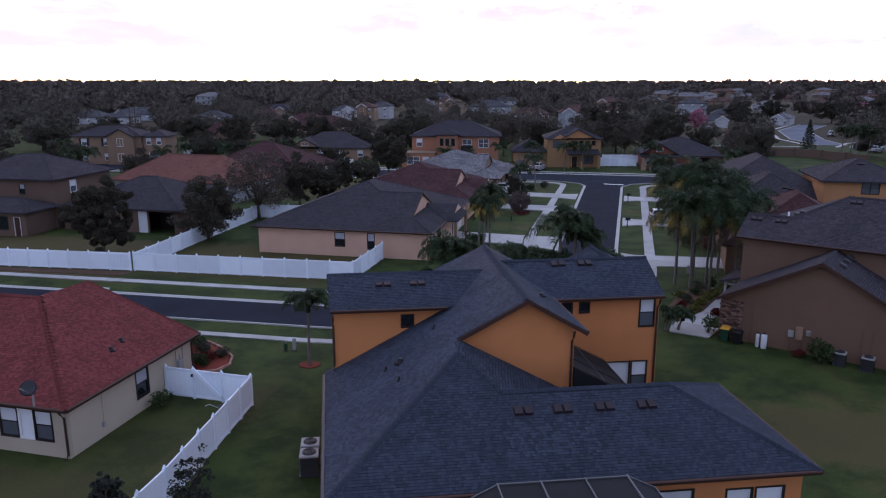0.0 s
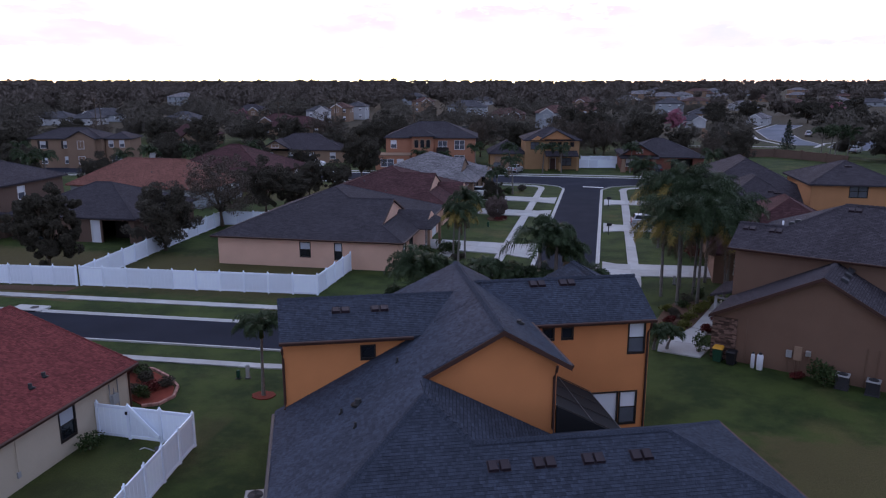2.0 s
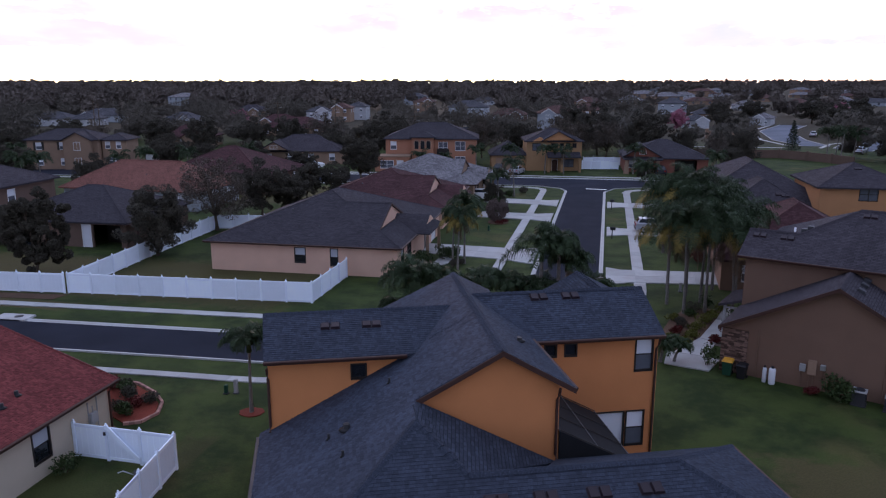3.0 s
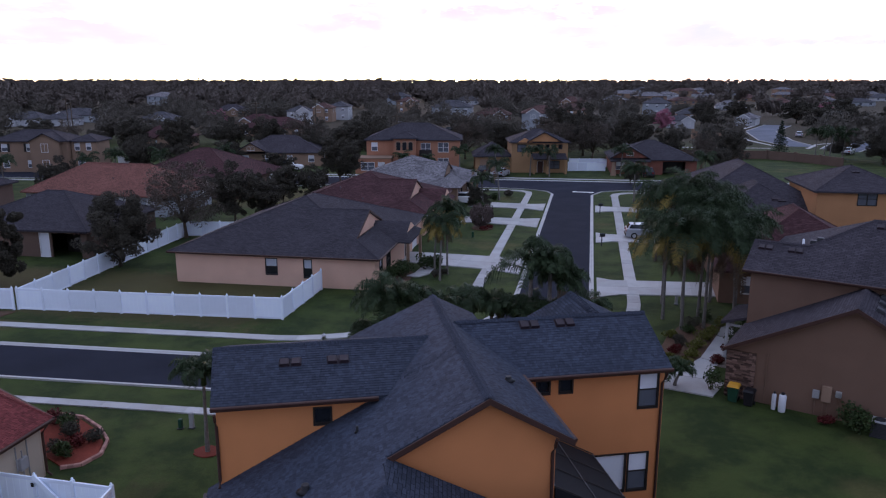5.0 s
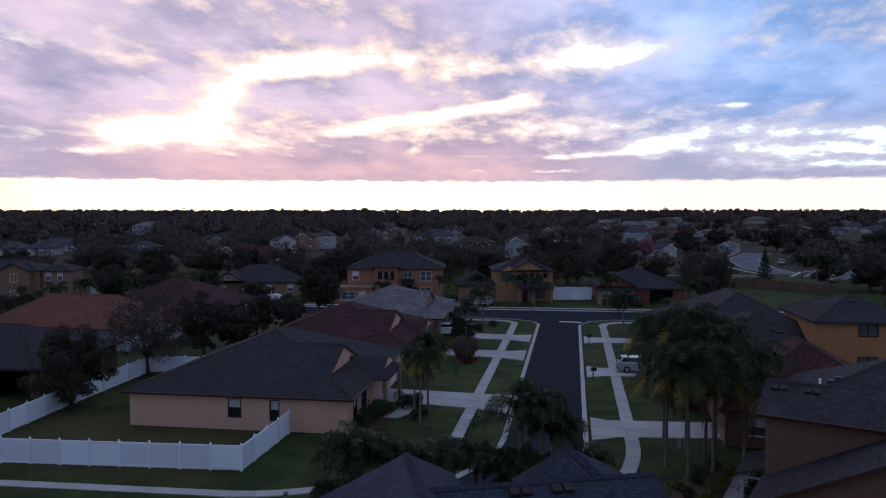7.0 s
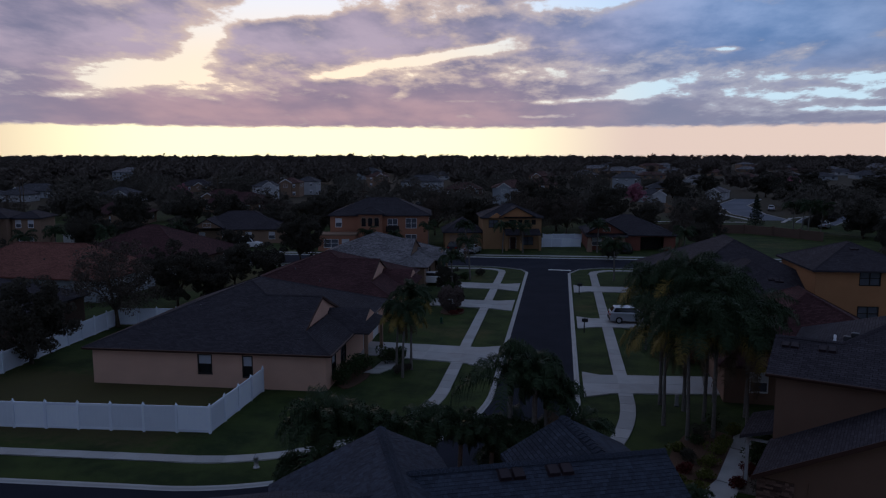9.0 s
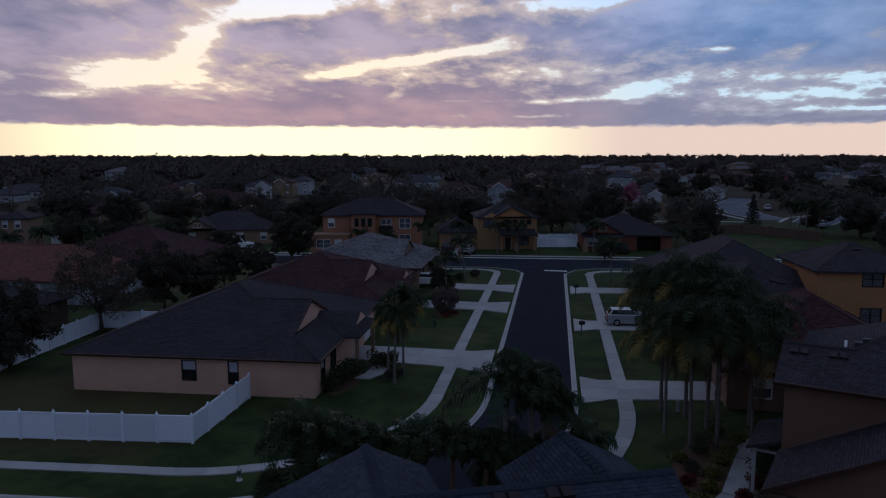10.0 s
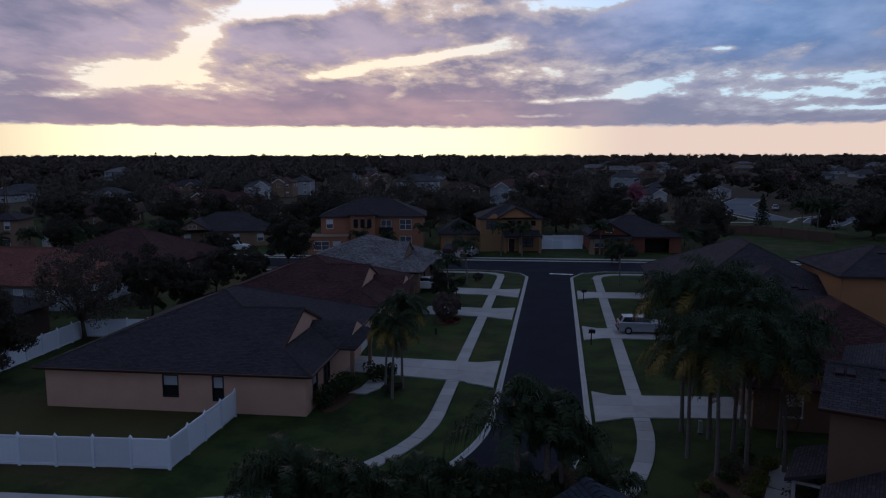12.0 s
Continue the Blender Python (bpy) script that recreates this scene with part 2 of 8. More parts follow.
def leaf_material(name, colour, vary=0.45, gloss=0.55, soft=0.0, patch=0.5):
    m = bpy.data.materials.new(name)
    m.use_nodes = True
    t = m.node_tree
    b = t.nodes["Principled BSDF"]
    b.inputs["Roughness"].default_value = gloss
    b.inputs["Specular IOR Level"].default_value = 0.12
    rnd = t.nodes.new("ShaderNodeNewGeometry").outputs["Random Per Island"]
    tc = t.nodes.new("ShaderNodeTexCoord")
    n = t.nodes.new("ShaderNodeTexNoise")
    n.inputs["Scale"].default_value = patch
    t.links.new(tc.outputs["Object"], n.inputs["Vector"])
    add = t.nodes.new("ShaderNodeMath")
    add.operation = "ADD"
    t.links.new(rnd, add.inputs[0])
    t.links.new(n.outputs[0], add.inputs[1])
    r = t.nodes.new("ShaderNodeMapRange")
    r.inputs[1].default_value, r.inputs[2].default_value = 0.2, 1.8
    r.inputs[3].default_value, r.inputs[4].default_value = 1 - vary, 1 + vary
    t.links.new(add.outputs[0], r.inputs[0])
    sc = t.nodes.new("ShaderNodeVectorMath")
    sc.operation = "SCALE"
    sc.inputs[0].default_value = colour
    t.links.new(r.outputs[0], sc.inputs[3])
    t.links.new(sc.outputs[0], b.inputs["Base Color"])
    if soft:
        # leaves of a dense crown shade as one rounded mass
        nm = t.nodes.new("ShaderNodeNewGeometry").outputs["Normal"]
        ad = t.nodes.new("ShaderNodeVectorMath")
        ad.operation = "MULTIPLY_ADD"
        t.links.new(nm, ad.inputs[0])
        ad.inputs[1].default_value = (1 - soft, 1 - soft, 1 - soft)
        ad.inputs[2].default_value = (0, -0.35 * soft, 0.7 * soft)
        no = t.nodes.new("ShaderNodeVectorMath")
        no.operation = "NORMALIZE"
        t.links.new(ad.outputs[0], no.inputs[0])
        t.links.new(no.outputs[0], b.inputs["Normal"])
    return m


def ground_material():
    """Lawns and rough grass: mown green, dry brown patches, darker weeds."""
    m = bpy.data.materials.new("grass")
    m.use_nodes = True
    t = m.node_tree
    b = t.nodes["Principled BSDF"]
    b.inputs["Roughness"].default_value = 0.95
    b.inputs["Specular IOR Level"].default_value = 0.15
    tc = t.nodes.new("ShaderNodeTexCoord")

    def noise_at(scale, detail, rough=0.55):
        n = t.nodes.new("ShaderNodeTexNoise")
        n.inputs["Scale"].default_value, n.inputs["Detail"].default_value, n.inputs["Roughness"].default_value = scale, detail, rough
        t.links.new(tc.outputs["Object"], n.inputs["Vector"])
        return n.outputs[0]

    def ramp(sock, lo, hi, out=1.0):
        r = t.nodes.new("ShaderNodeMapRange")
        r.interpolation_type = "SMOOTHSTEP"
        r.inputs[1].default_value, r.inputs[2].default_value, r.inputs[4].default_value = lo, hi, out
        t.links.new(sock, r.inputs[0])
        return r.outputs[0]

    def mix(f, a, c):
        n = t.nodes.new("ShaderNodeMix")
        n.data_type = "RGBA"
        t.links.new(f, n.inputs[0])
        for s, v in ((n.inputs[6], a), (n.inputs[7], c)):
            if isinstance(v, tuple):
                s.default_value = (*v, 1)
            else:
                t.links.new(v, s)
        return n.outputs[2]

    blades = noise_at(14.0, 5, 0.7)
    tufts = noise_at(1.6, 6, 0.65)
    mown = noise_at(0.35, 5, 0.6)
    patch = noise_at(0.085, 6, 0.62)
    base = mix(ramp(mown, 0.36, 0.66), (0.020, 0.037, 0.010), (0.056, 0.081, 0.020))
    base = mix(ramp(tufts, 0.45, 0.75, 0.5), base, (0.062, 0.080, 0.022))
    dry = mix(ramp(patch, 0.56, 0.70, 0.6), base, (0.125, 0.105, 0.040))
    # yards whose winter grass has dried out: centre, half widths, strength
    place = t.nodes.new("ShaderNodeSeparateXYZ")
    t.links.new(tc.outputs["Object"], place.inputs[0])

    def calc(op, p, q):
        n = t.nodes.new("ShaderNodeMath")
        n.operation = op
        for k, v in enumerate((p, q)):
            if isinstance(v, (int, float)):
                n.inputs[k].default_value = v
            else:
                t.links.new(v, n.inputs[k])
        return n.outputs[0]

    for cx, cy, rx, ry, amount in ((-28.0, 57.0, 10.5, 7.0, 0.75), (-50.0, 57.0, 12.0, 6.5, 0.9), (16.5, 33.0, 5.5, 3.4, 0.8), (24.0, 30.0, 9.0, 5.0, 0.6), (-13.8, 27.0, 0.9, 6.0, 0.35), (-15.6, 22.0, 3.2, 7.5, 0.3), (-25.0, 18.0, 11.0, 4.0, 0.55), (-42.0, 104.0, 7.0, 10.0, 0.7), (-45.0, 48.6, 12.0, 1.1, 0.9)):
        ex = calc("ABSOLUTE", calc("DIVIDE", calc("SUBTRACT", place.outputs[0], cx), rx), 0)
        ey = calc("ABSOLUTE", calc("DIVIDE", calc("SUBTRACT", place.outputs[1], cy), ry), 0)
        far_off = calc("ADD", calc("MAXIMUM", ex, ey), calc("MULTIPLY", calc("SUBTRACT", tufts, 0.5), 0.9))
        dry = mix(ramp(far_off, 1.05, 0.70, amount), dry, (0.098, 0.078, 0.034))
    out = mix(ramp(blades, 0.62, 0.36, 0.45), dry, (0.018, 0.024, 0.008))
    scrub = mix(ramp(tufts, 0.35, 0.7), (0.034, 0.030, 0.018), (0.062, 0.050, 0.032))
    out = mix(ramp(place.outputs[1], 180.0, 230.0), out, scrub)
    t.links.new(out, b.inputs["Base Color"])
    bp = t.nodes.new("ShaderNodeBump")
    bp.inputs["Strength"].default_value, bp.inputs["Distance"].default_value = 0.5, 0.05
    t.links.new(blades, bp.inputs["Height"])
    t.links.new(bp.outputs[0], b.inputs["Normal"])
    return m


GRASS = ground_material()
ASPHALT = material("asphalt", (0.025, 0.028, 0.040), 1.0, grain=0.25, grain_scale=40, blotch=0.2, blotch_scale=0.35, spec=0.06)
# distant asphalt: the sky's sheen is put into the base colour
ASPHALT_SHEEN = material("sky_sheen_asphalt", (0.115, 0.13, 0.165), 0.8, grain=0.2, blotch=0.25, blotch_scale=0.1, spec=0.1)
CONCRETE = material("concrete", (0.455, 0.46, 0.455), 0.9, grain=0.10, grain_scale=22, blotch=0.22, blotch_scale=0.5, second=(0.30, 0.285, 0.275), second_amount=0.7)
VINYL = material("white_vinyl", (0.80, 0.88, 0.98), 0.45, grain=0.03, blotch=0.06, bump=0.03)
STUCCO_ORANGE = material("orange_stucco", (0.60, 0.235, 0.088), 0.92, grain=0.08, grain_scale=60, blotch=0.07, bump=0.35)
STUCCO_PEACH = material("peach_stucco", (0.66, 0.42, 0.31), 0.92, grain=0.08, grain_scale=60, blotch=0.07, bump=0.35)
STUCCO_BEIGE = material("beige_stucco", (0.47, 0.40, 0.31), 0.92, grain=0.08, grain_scale=60, blotch=0.07, bump=0.35)
STUCCO_BROWN = material("brown_stucco", (0.185, 0.112, 0.078), 0.92, grain=0.08, grain_scale=60, blotch=0.08, bump=0.35)
STUCCO_DARK = material("dark_brown_stucco", (0.13, 0.085, 0.065), 0.92, grain=0.08, grain_scale=60, blotch=0.08, bump=0.35)
STUCCO_TAN = material("tan_stucco", (0.27, 0.18, 0.125), 0.92, grain=0.08, grain_scale=60, blotch=0.08, bump=0.35)
STUCCO_YELLOW = material("ochre_stucco", (0.31, 0.185, 0.095), 0.92, grain=0.08, grain_scale=60, blotch=0.08, bump=0.35)
STUCCO_TERRA = material("terracotta_stucco", (0.36, 0.17, 0.105), 0.92, grain=0.08, grain_scale=60, blotch=0.08, bump=0.35)
STUCCO_AMBER = material("amber_stucco", (0.45, 0.225, 0.105), 0.92, grain=0.08, grain_scale=60, blotch=0.08, bump=0.35)
STUCCO_GREY = material("grey_blue_stucco", (0.34, 0.37, 0.40), 0.92, grain=0.08, grain_scale=60, blotch=0.08, bump=0.35)
STUCCO_WHITE = material("white_stucco", (0.46, 0.47, 0.49), 0.9, grain=0.06, grain_scale=60, blotch=0.08, bump=0.3)
BRICK_RED = material("red_brick", (0.22, 0.085, 0.06), 0.9, grain=0.25, grain_scale=9, blotch=0.15)
TRIM_BROWN = material("brown_trim", (0.060, 0.029, 0.022), 0.6, grain=0.1, blotch=0.12, bump=0.1)
TRIM_WHITE = material("white_trim", (0.72, 0.72, 0.72), 0.55, grain=0.04, blotch=0.06, bump=0.05)
TRIM_DARK = material("bronze_frame", (0.025, 0.020, 0.018), 0.45, grain=0.1, blotch=0.1, bump=0.05)
BLIND = material("white_blind", (0.66, 0.68, 0.72), 0.7, grain=0.04, blotch=0.05, bump=0.05)
SHADE = material("grey_blind", (0.40, 0.43, 0.48), 0.6, grain=0.04, blotch=0.08, bump=0.05)
GLASS = material("window_glass", (0.015, 0.018, 0.022), 0.07, grain=0.05, blotch=0.1, bump=0.0, spec=0.6)
GLASS_GREY = material("curtained_glass", (0.11, 0.12, 0.145), 0.12, grain=0.05, blotch=0.2, bump=0.0, spec=0.6)
METAL = material("galvanised_metal", (0.45, 0.45, 0.46), 0.4, 0.8, grain=0.1, blotch=0.2, bump=0.1)
METAL_DARK = material("dark_metal", (0.05, 0.05, 0.055), 0.5, 0.3, grain=0.1, blotch=0.2, bump=0.1)
METAL_GREY = material("grey_painted_metal", (0.30, 0.30, 0.30), 0.55, 0.0, grain=0.08, blotch=0.15, bump=0.08)
CAGE = material("bronze_cage_bar", (0.16, 0.16, 0.165), 0.5, grain=0.08, blotch=0.15, bump=0.05)
SCREEN = material("screen_mesh", (0.018, 0.018, 0.020), 0.8, grain=0.2, grain_scale=90, blotch=0.1, bump=0.2)
PLASTIC_GREEN = material("green_plastic", (0.015, 0.06, 0.035), 0.5, grain=0.05, blotch=0.1, bump=0.05)
PLASTIC_YELLOW = material("yellow_plastic", (0.55, 0.28, 0.03), 0.5, grain=0.05, blotch=0.1, bump=0.05)
PLASTIC_BLACK = material("black_plastic", (0.015, 0.015, 0.017), 0.5, grain=0.05, blotch=0.1, bump=0.05)
MULCH_RED = material("red_mulch", (0.17, 0.034, 0.020), 0.95, grain=0.5, grain_scale=26, blotch=0.2, bump=0.9)
MULCH = material("brown_mulch", (0.095, 0.055, 0.035), 0.95, grain=0.5, grain_scale=26, blotch=0.25, bump=0.9)
GRAVEL = material("pale_gravel", (0.17, 0.14, 0.115), 0.95, grain=0.5, grain_scale=14, blotch=0.25, bump=0.9)
BARK = material("bark", (0.10, 0.075, 0.055), 0.95, grain=0.35, grain_scale=12, blotch=0.25, bump=0.8)
PALM_BARK = material("palm_bark", (0.165, 0.150, 0.135), 0.95, grain=0.3, grain_scale=9, blotch=0.25, bump=0.7)
CURB_BLOCK = piece_material("pink_edging_block", (0.42, 0.23, 0.19), 0.2)
STONE = piece_material("ledge_stone", (0.14, 0.088, 0.070), 0.6)
VENT = material("maroon_vent", (0.030, 0.020, 0.025), 0.6, grain=0.15, blotch=0.15, bump=0.1)
TYRE = material("tyre_rubber", (0.012, 0.012, 0.012), 0.85, grain=0.1, blotch=0.1, bump=0.1)
PAINT_SILVER = material("silver_paint", (0.46, 0.48, 0.53), 0.28, 0.4, grain=0.02, blotch=0.04, bump=0.0)
PAINT_WHITE = material("white_paint", (0.78, 0.79, 0.80), 0.25, 0.0, grain=0.02, blotch=0.04, bump=0.0)
PAINT_DARK = material("dark_paint", (0.03, 0.032, 0.04), 0.25, 0.2, grain=0.02, blotch=0.04, bump=0.0)
PAINT_ROAD = material("road_paint", (0.70, 0.70, 0.68), 0.8, grain=0.15, grain_scale=20, blotch=0.2, bump=0.1)
LAMP_RED = material("tail_lamp", (0.35, 0.02, 0.015), 0.2, bump=0.0)
ROOF_SLATE = shingle_material("slate_blue_shingle", (0.041, 0.049, 0.069), 0.22)
ROOF_BROWN = shingle_material("dark_brown_shingle", (0.051, 0.047, 0.056), 0.24, 0.12)
ROOF_RED = shingle_material("red_shingle", (0.165, 0.042, 0.040), 0.25)
ROOF_ORANGE = shingle_material("orange_red_shingle", (0.20, 0.088, 0.070), 0.22, 0.12)
ROOF_PEWTER = shingle_material("pewter_shingle", (0.078, 0.078, 0.088), 0.3)
ROOF_RUST = shingle_material("rust_shingle", (0.105, 0.060, 0.054), 0.25)
ROOF_MAROON = shingle_material("maroon_shingle", (0.072, 0.034, 0.036), 0.3)
ROOF_GREY = shingle_material("weathered_grey_shingle", (0.175, 0.168, 0.178), 0.42)
ROOF_CHAR = shingle_material("charcoal_shingle", (0.055, 0.049, 0.058), 0.24, 0.14)
SHINGLE_PIECE = piece_material("slate_blue_shingle_piece", (0.040, 0.048, 0.068), 0.22)
SHINGLE_REST = piece_material("slate_blue_shingle_rest", (0.040, 0.048, 0.068), 0.22, island=True)
RED_REST = piece_material("red_shingle_rest", (0.165, 0.042, 0.040), 0.28, island=True)
LEAF_OAK = leaf_material("oak_leaves", (0.052, 0.046, 0.033), 0.4, soft=0.55)
LEAF_BARE = leaf_material("winter_twigs", (0.085, 0.070, 0.056))
LEAF_PALM = leaf_material("palm_leaflets", (0.030, 0.048, 0.021), 0.5)
LEAF_DRY = leaf_material("yellowed_palm_leaflets", (0.21, 0.155, 0.04))
LEAF_DEAD = leaf_material("dead_palm_leaflets", (0.12, 0.085, 0.055))
LEAF_BUSH = leaf_material("shrub_leaves", (0.040, 0.062, 0.022))
LEAF_SAPLING = leaf_material("dull_sapling_leaves", (0.032, 0.036, 0.030))
LEAF_LIME = leaf_material("yellow_green_leaves", (0.11, 0.115, 0.025))
LEAF_RED = leaf_material("dark_red_leaves", (0.10, 0.020, 0.018))
LEAF_PINK = leaf_material("pink_blossom", (0.36, 0.13, 0.18), soft=0.5)
# winter grey-brown leaves; haze is put into the colours, paler with distance
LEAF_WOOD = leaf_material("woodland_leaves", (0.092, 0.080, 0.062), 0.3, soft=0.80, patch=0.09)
LEAF_WOOD_HAZE_MID = leaf_material("hazed_woodland_leaves", (0.112, 0.090, 0.074), 0.3, soft=0.85, patch=0.03)
LEAF_WOOD_HAZE_FAR = leaf_material("horizon_hazed_leaves", (0.140, 0.100, 0.082), 0.3, soft=0.85, patch=0.012)
LEAF_TOPIARY = leaf_material("greyish_red_leaves", (0.115, 0.085, 0.075), soft=0.5)
LEAF_PINE = leaf_material("conifer_needles", (0.020, 0.033, 0.020))


# ---- building helpers ----
def mesh_of(name, verts, faces, mat, smooth=False):
    me = bpy.data.meshes.new(name)
    me.from_pydata([tuple(v) for v in verts], [], faces)
    me.materials.append(mat)
    if smooth:
        me.polygons.foreach_set("use_smooth", [True] * len(me.polygons))
    me.update()
    return me


def part(name, data, parent, label="", m=None):
    """Links a mesh as one part under a thing or under a part."""
    ob = new(name, data)
    ob.parent = parent
    if m is not None:
        ob.matrix_local = m
    if label:
        ob["label"] = label
    return ob


def thing(name, label, category, m=None, group="", kind=""):
    ob = new(name)
    ob.empty_display_size = 0.3
    if m is not None:
        ob.matrix_world = m
    return tagged(ob, label, category, group, kind)


class Shape:
    """Collects boxes, tubes, prisms and quads into one mesh."""

    def __init__(self):
        self.v, self.f = [], []

    def add(self, verts, faces):
        k = len(self.v)
        self.v += [tuple(p) for p in verts]
        self.f += [tuple(i + k for i in f) for f in faces]
        return self

    def box(self, x0, x1, y0, y1, z0, z1, chamfer=0.0):
        if chamfer:
            c = chamfer
            ring = []
            for z, i in ((z0, 0), (z1 - c, 0), (z1, c)):
                ring += [(x0 + i, y0 + i, z), (x1 - i, y0 + i, z), (x1 - i, y1 - i, z), (x0 + i, y1 - i, z)]
            fs = [(3, 2, 1, 0), (8, 9, 10, 11)]
            for a in (0, 4):
                fs += [(a + j, a + (j + 1) % 4, a + 4 + (j + 1) % 4, a + 4 + j) for j in range(4)]
            return self.add(ring, fs)
        return self.add([(x0, y0, z0), (x1, y0, z0), (x1, y1, z0), (x0, y1, z0), (x0, y0, z1), (x1, y0, z1), (x1, y1, z1), (x0, y1, z1)],
                        [(3, 2, 1, 0), (4, 5, 6, 7), (0, 1, 5, 4), (1, 2, 6, 5), (2, 3, 7, 6), (3, 0, 4, 7)])

    def tube(self, points, radii, sides=8, caps=True):
        points = [Vector(p) for p in points]
        rings = []
        for i, p in enumerate(points):
            d = (points[min(i + 1, len(points) - 1)] - points[max(i - 1, 0)]).normalized()
            a = d.orthogonal().normalized() if abs(d.z) < 0.95 else Vector((1, 0, 0))
            a = (a - d * a.dot(d)).normalized()
            b = d.cross(a)
            r = radii[i] if isinstance(radii, (list, tuple)) else radii
            rings.append([p + (a * math.cos(2 * math.pi * j / sides) + b * math.sin(2 * math.pi * j / sides)) * r for j in range(sides)])
        vs = [q for ring in rings for q in ring]
        fs = []
        for i in range(len(points) - 1):
            for j in range(sides):
                k = i * sides
                fs.append((k + j, k + (j + 1) % sides, k + sides + (j + 1) % sides, k + sides + j))
        if caps:
            fs.append(tuple(reversed(range(sides))))
            fs.append(tuple(range(len(vs) - sides, len(vs))))
        return self.add(vs, fs)

    def lathe(self, profile, sides=14, at=(0, 0, 0)):
        vs, fs = [], []
        for r, z in profile:
            vs += [(at[0] + r * math.cos(2 * math.pi * j / sides), at[1] + r * math.sin(2 * math.pi * j / sides), at[2] + z) for j in range(sides)]
        for i in range(len(profile) - 1):
            for j in range(sides):
                k = i * sides
                fs.append((k + j, k + (j + 1) % sides, k + sides + (j + 1) % sides, k + sides + j))
        fs += [tuple(reversed(range(sides))), tuple(range(len(vs) - sides, len(vs)))]
        return self.add(vs, fs)

    def prism(self, outline, z0, z1):
        n = len(outline)
        vs = [(x, y, z0) for x, y in outline] + [(x, y, z1) for x, y in outline]
        fs = [tuple(reversed(range(n))), tuple(range(n, 2 * n))] + [(i, (i + 1) % n, n + (i + 1) % n, n + i) for i in range(n)]
        return self.add(vs, fs)

    def plate(self, poly, off):
        """A polygon in space, given a thickness by the vector off."""
        n = len(poly)
        off = Vector(off)
        vs = [Vector(p) for p in poly] + [Vector(p) + off for p in poly]
        fs = [tuple(range(n)), tuple(reversed(range(n, 2 * n)))] + [((i + 1) % n, i, n + i, n + (i + 1) % n) for i in range(n)]
        return self.add(vs, fs)

    def weld(self):
        """Joins touching blocks into one body: shared corners merge, faces between blocks vanish."""
        index, remap, verts = {}, [], []
        for p in self.v:
            key = tuple(round(c, 4) for c in p)
            if key not in index:
                index[key] = len(verts)
                verts.append(p)
            remap.append(index[key])
        faces = [tuple(remap[i] for i in f) for f in self.f]
        seen = collections.Counter(frozenset(f) for f in faces)
        self.v, self.f = verts, [f for f in faces if seen[frozenset(f)] == 1]
        return self

    def mesh(self, name, mat, smooth=False):
        return mesh_of(name, self.v, self.f, mat, smooth)


# ---- walls, windows, roofs ----
def window(parent, m, w, h, frame_mat=TRIM_WHITE, style="hung", label=""):
    """m: the opening's lower left corner on the outer face, x along the wall, y inwards, z up."""
    s = Shape()
    b = 0.045
    # one mitred frame with a slightly deeper sill
    loops = [[(-0.02, -0.05), (w + 0.02, -0.05), (w + 0.02, h + 0.02), (-0.02, h + 0.02)], [(b, b), (w - b, b), (w - b, h - b), (b, h - b)]]
    vs = [(x, y, z) for y in (-0.03, 0.10) for lp in loops for x, z in lp]
    fs = []
    for i in range(4):
        j = (i + 1) % 4
        fs += [(i, j, 4 + j, 4 + i), (8 + j, 8 + i, 12 + i, 12 + j), (j, i, 8 + i, 8 + j), (4 + i, 4 + j, 12 + j, 12 + i)]
    s.add(vs, fs)
    win = part("window", s.mesh("window", frame_mat), parent, label, m)
    if style == "hung":
        part("rail", Shape().box(b, w - b, 0.03, 0.08, h * 0.48, h * 0.48 + 0.05).mesh("rail", frame_mat), win)
        part("upper_pane", Shape().box(b, w - b, 0.06, 0.075, h * 0.48 + 0.05, h - b).mesh("upper_pane", BLIND), win, "pane with a white blind")
        part("lower_pane", Shape().box(b, w - b, 0.06, 0.075, b, h * 0.48).mesh("lower_pane", GLASS_GREY), win)
    elif style == "shade":
        part("rail", Shape().box(b, w - b, 0.03, 0.08, h * 0.48, h * 0.48 + 0.05).mesh("rail", frame_mat), win)
        part("upper_pane", Shape().box(b, w - b, 0.06, 0.075, h * 0.48 + 0.05, h - b).mesh("upper_pane", SHADE), win, "pane with a grey blind")
        part("lower_pane", Shape().box(b, w - b, 0.06, 0.075, b, h * 0.48).mesh("lower_pane", GLASS), win)
    elif style == "blind":
        part("pane", Shape().box(b, w - b, 0.06, 0.075, b, h - b).mesh("pane", BLIND), win)
    elif style == "split":
        part("mullion", Shape().box(w / 2 - 0.04, w / 2 + 0.04, 0.02, 0.08, b, h - b).mesh("mullion", frame_mat), win)
        part("rail", Shape().box(b, w - b, 0.035, 0.085, h * 0.5 - 0.03, h * 0.5 + 0.03).mesh("rail", frame_mat), win)
        part("pane", Shape().box(b, w - b, 0.09, 0.10, b, h - b).mesh("pane", GLASS_GREY), win)
    else:
        part("pane", Shape().box(b, w - b, 0.06, 0.075, b, h - b).mesh("pane", GLASS), win)
    return win


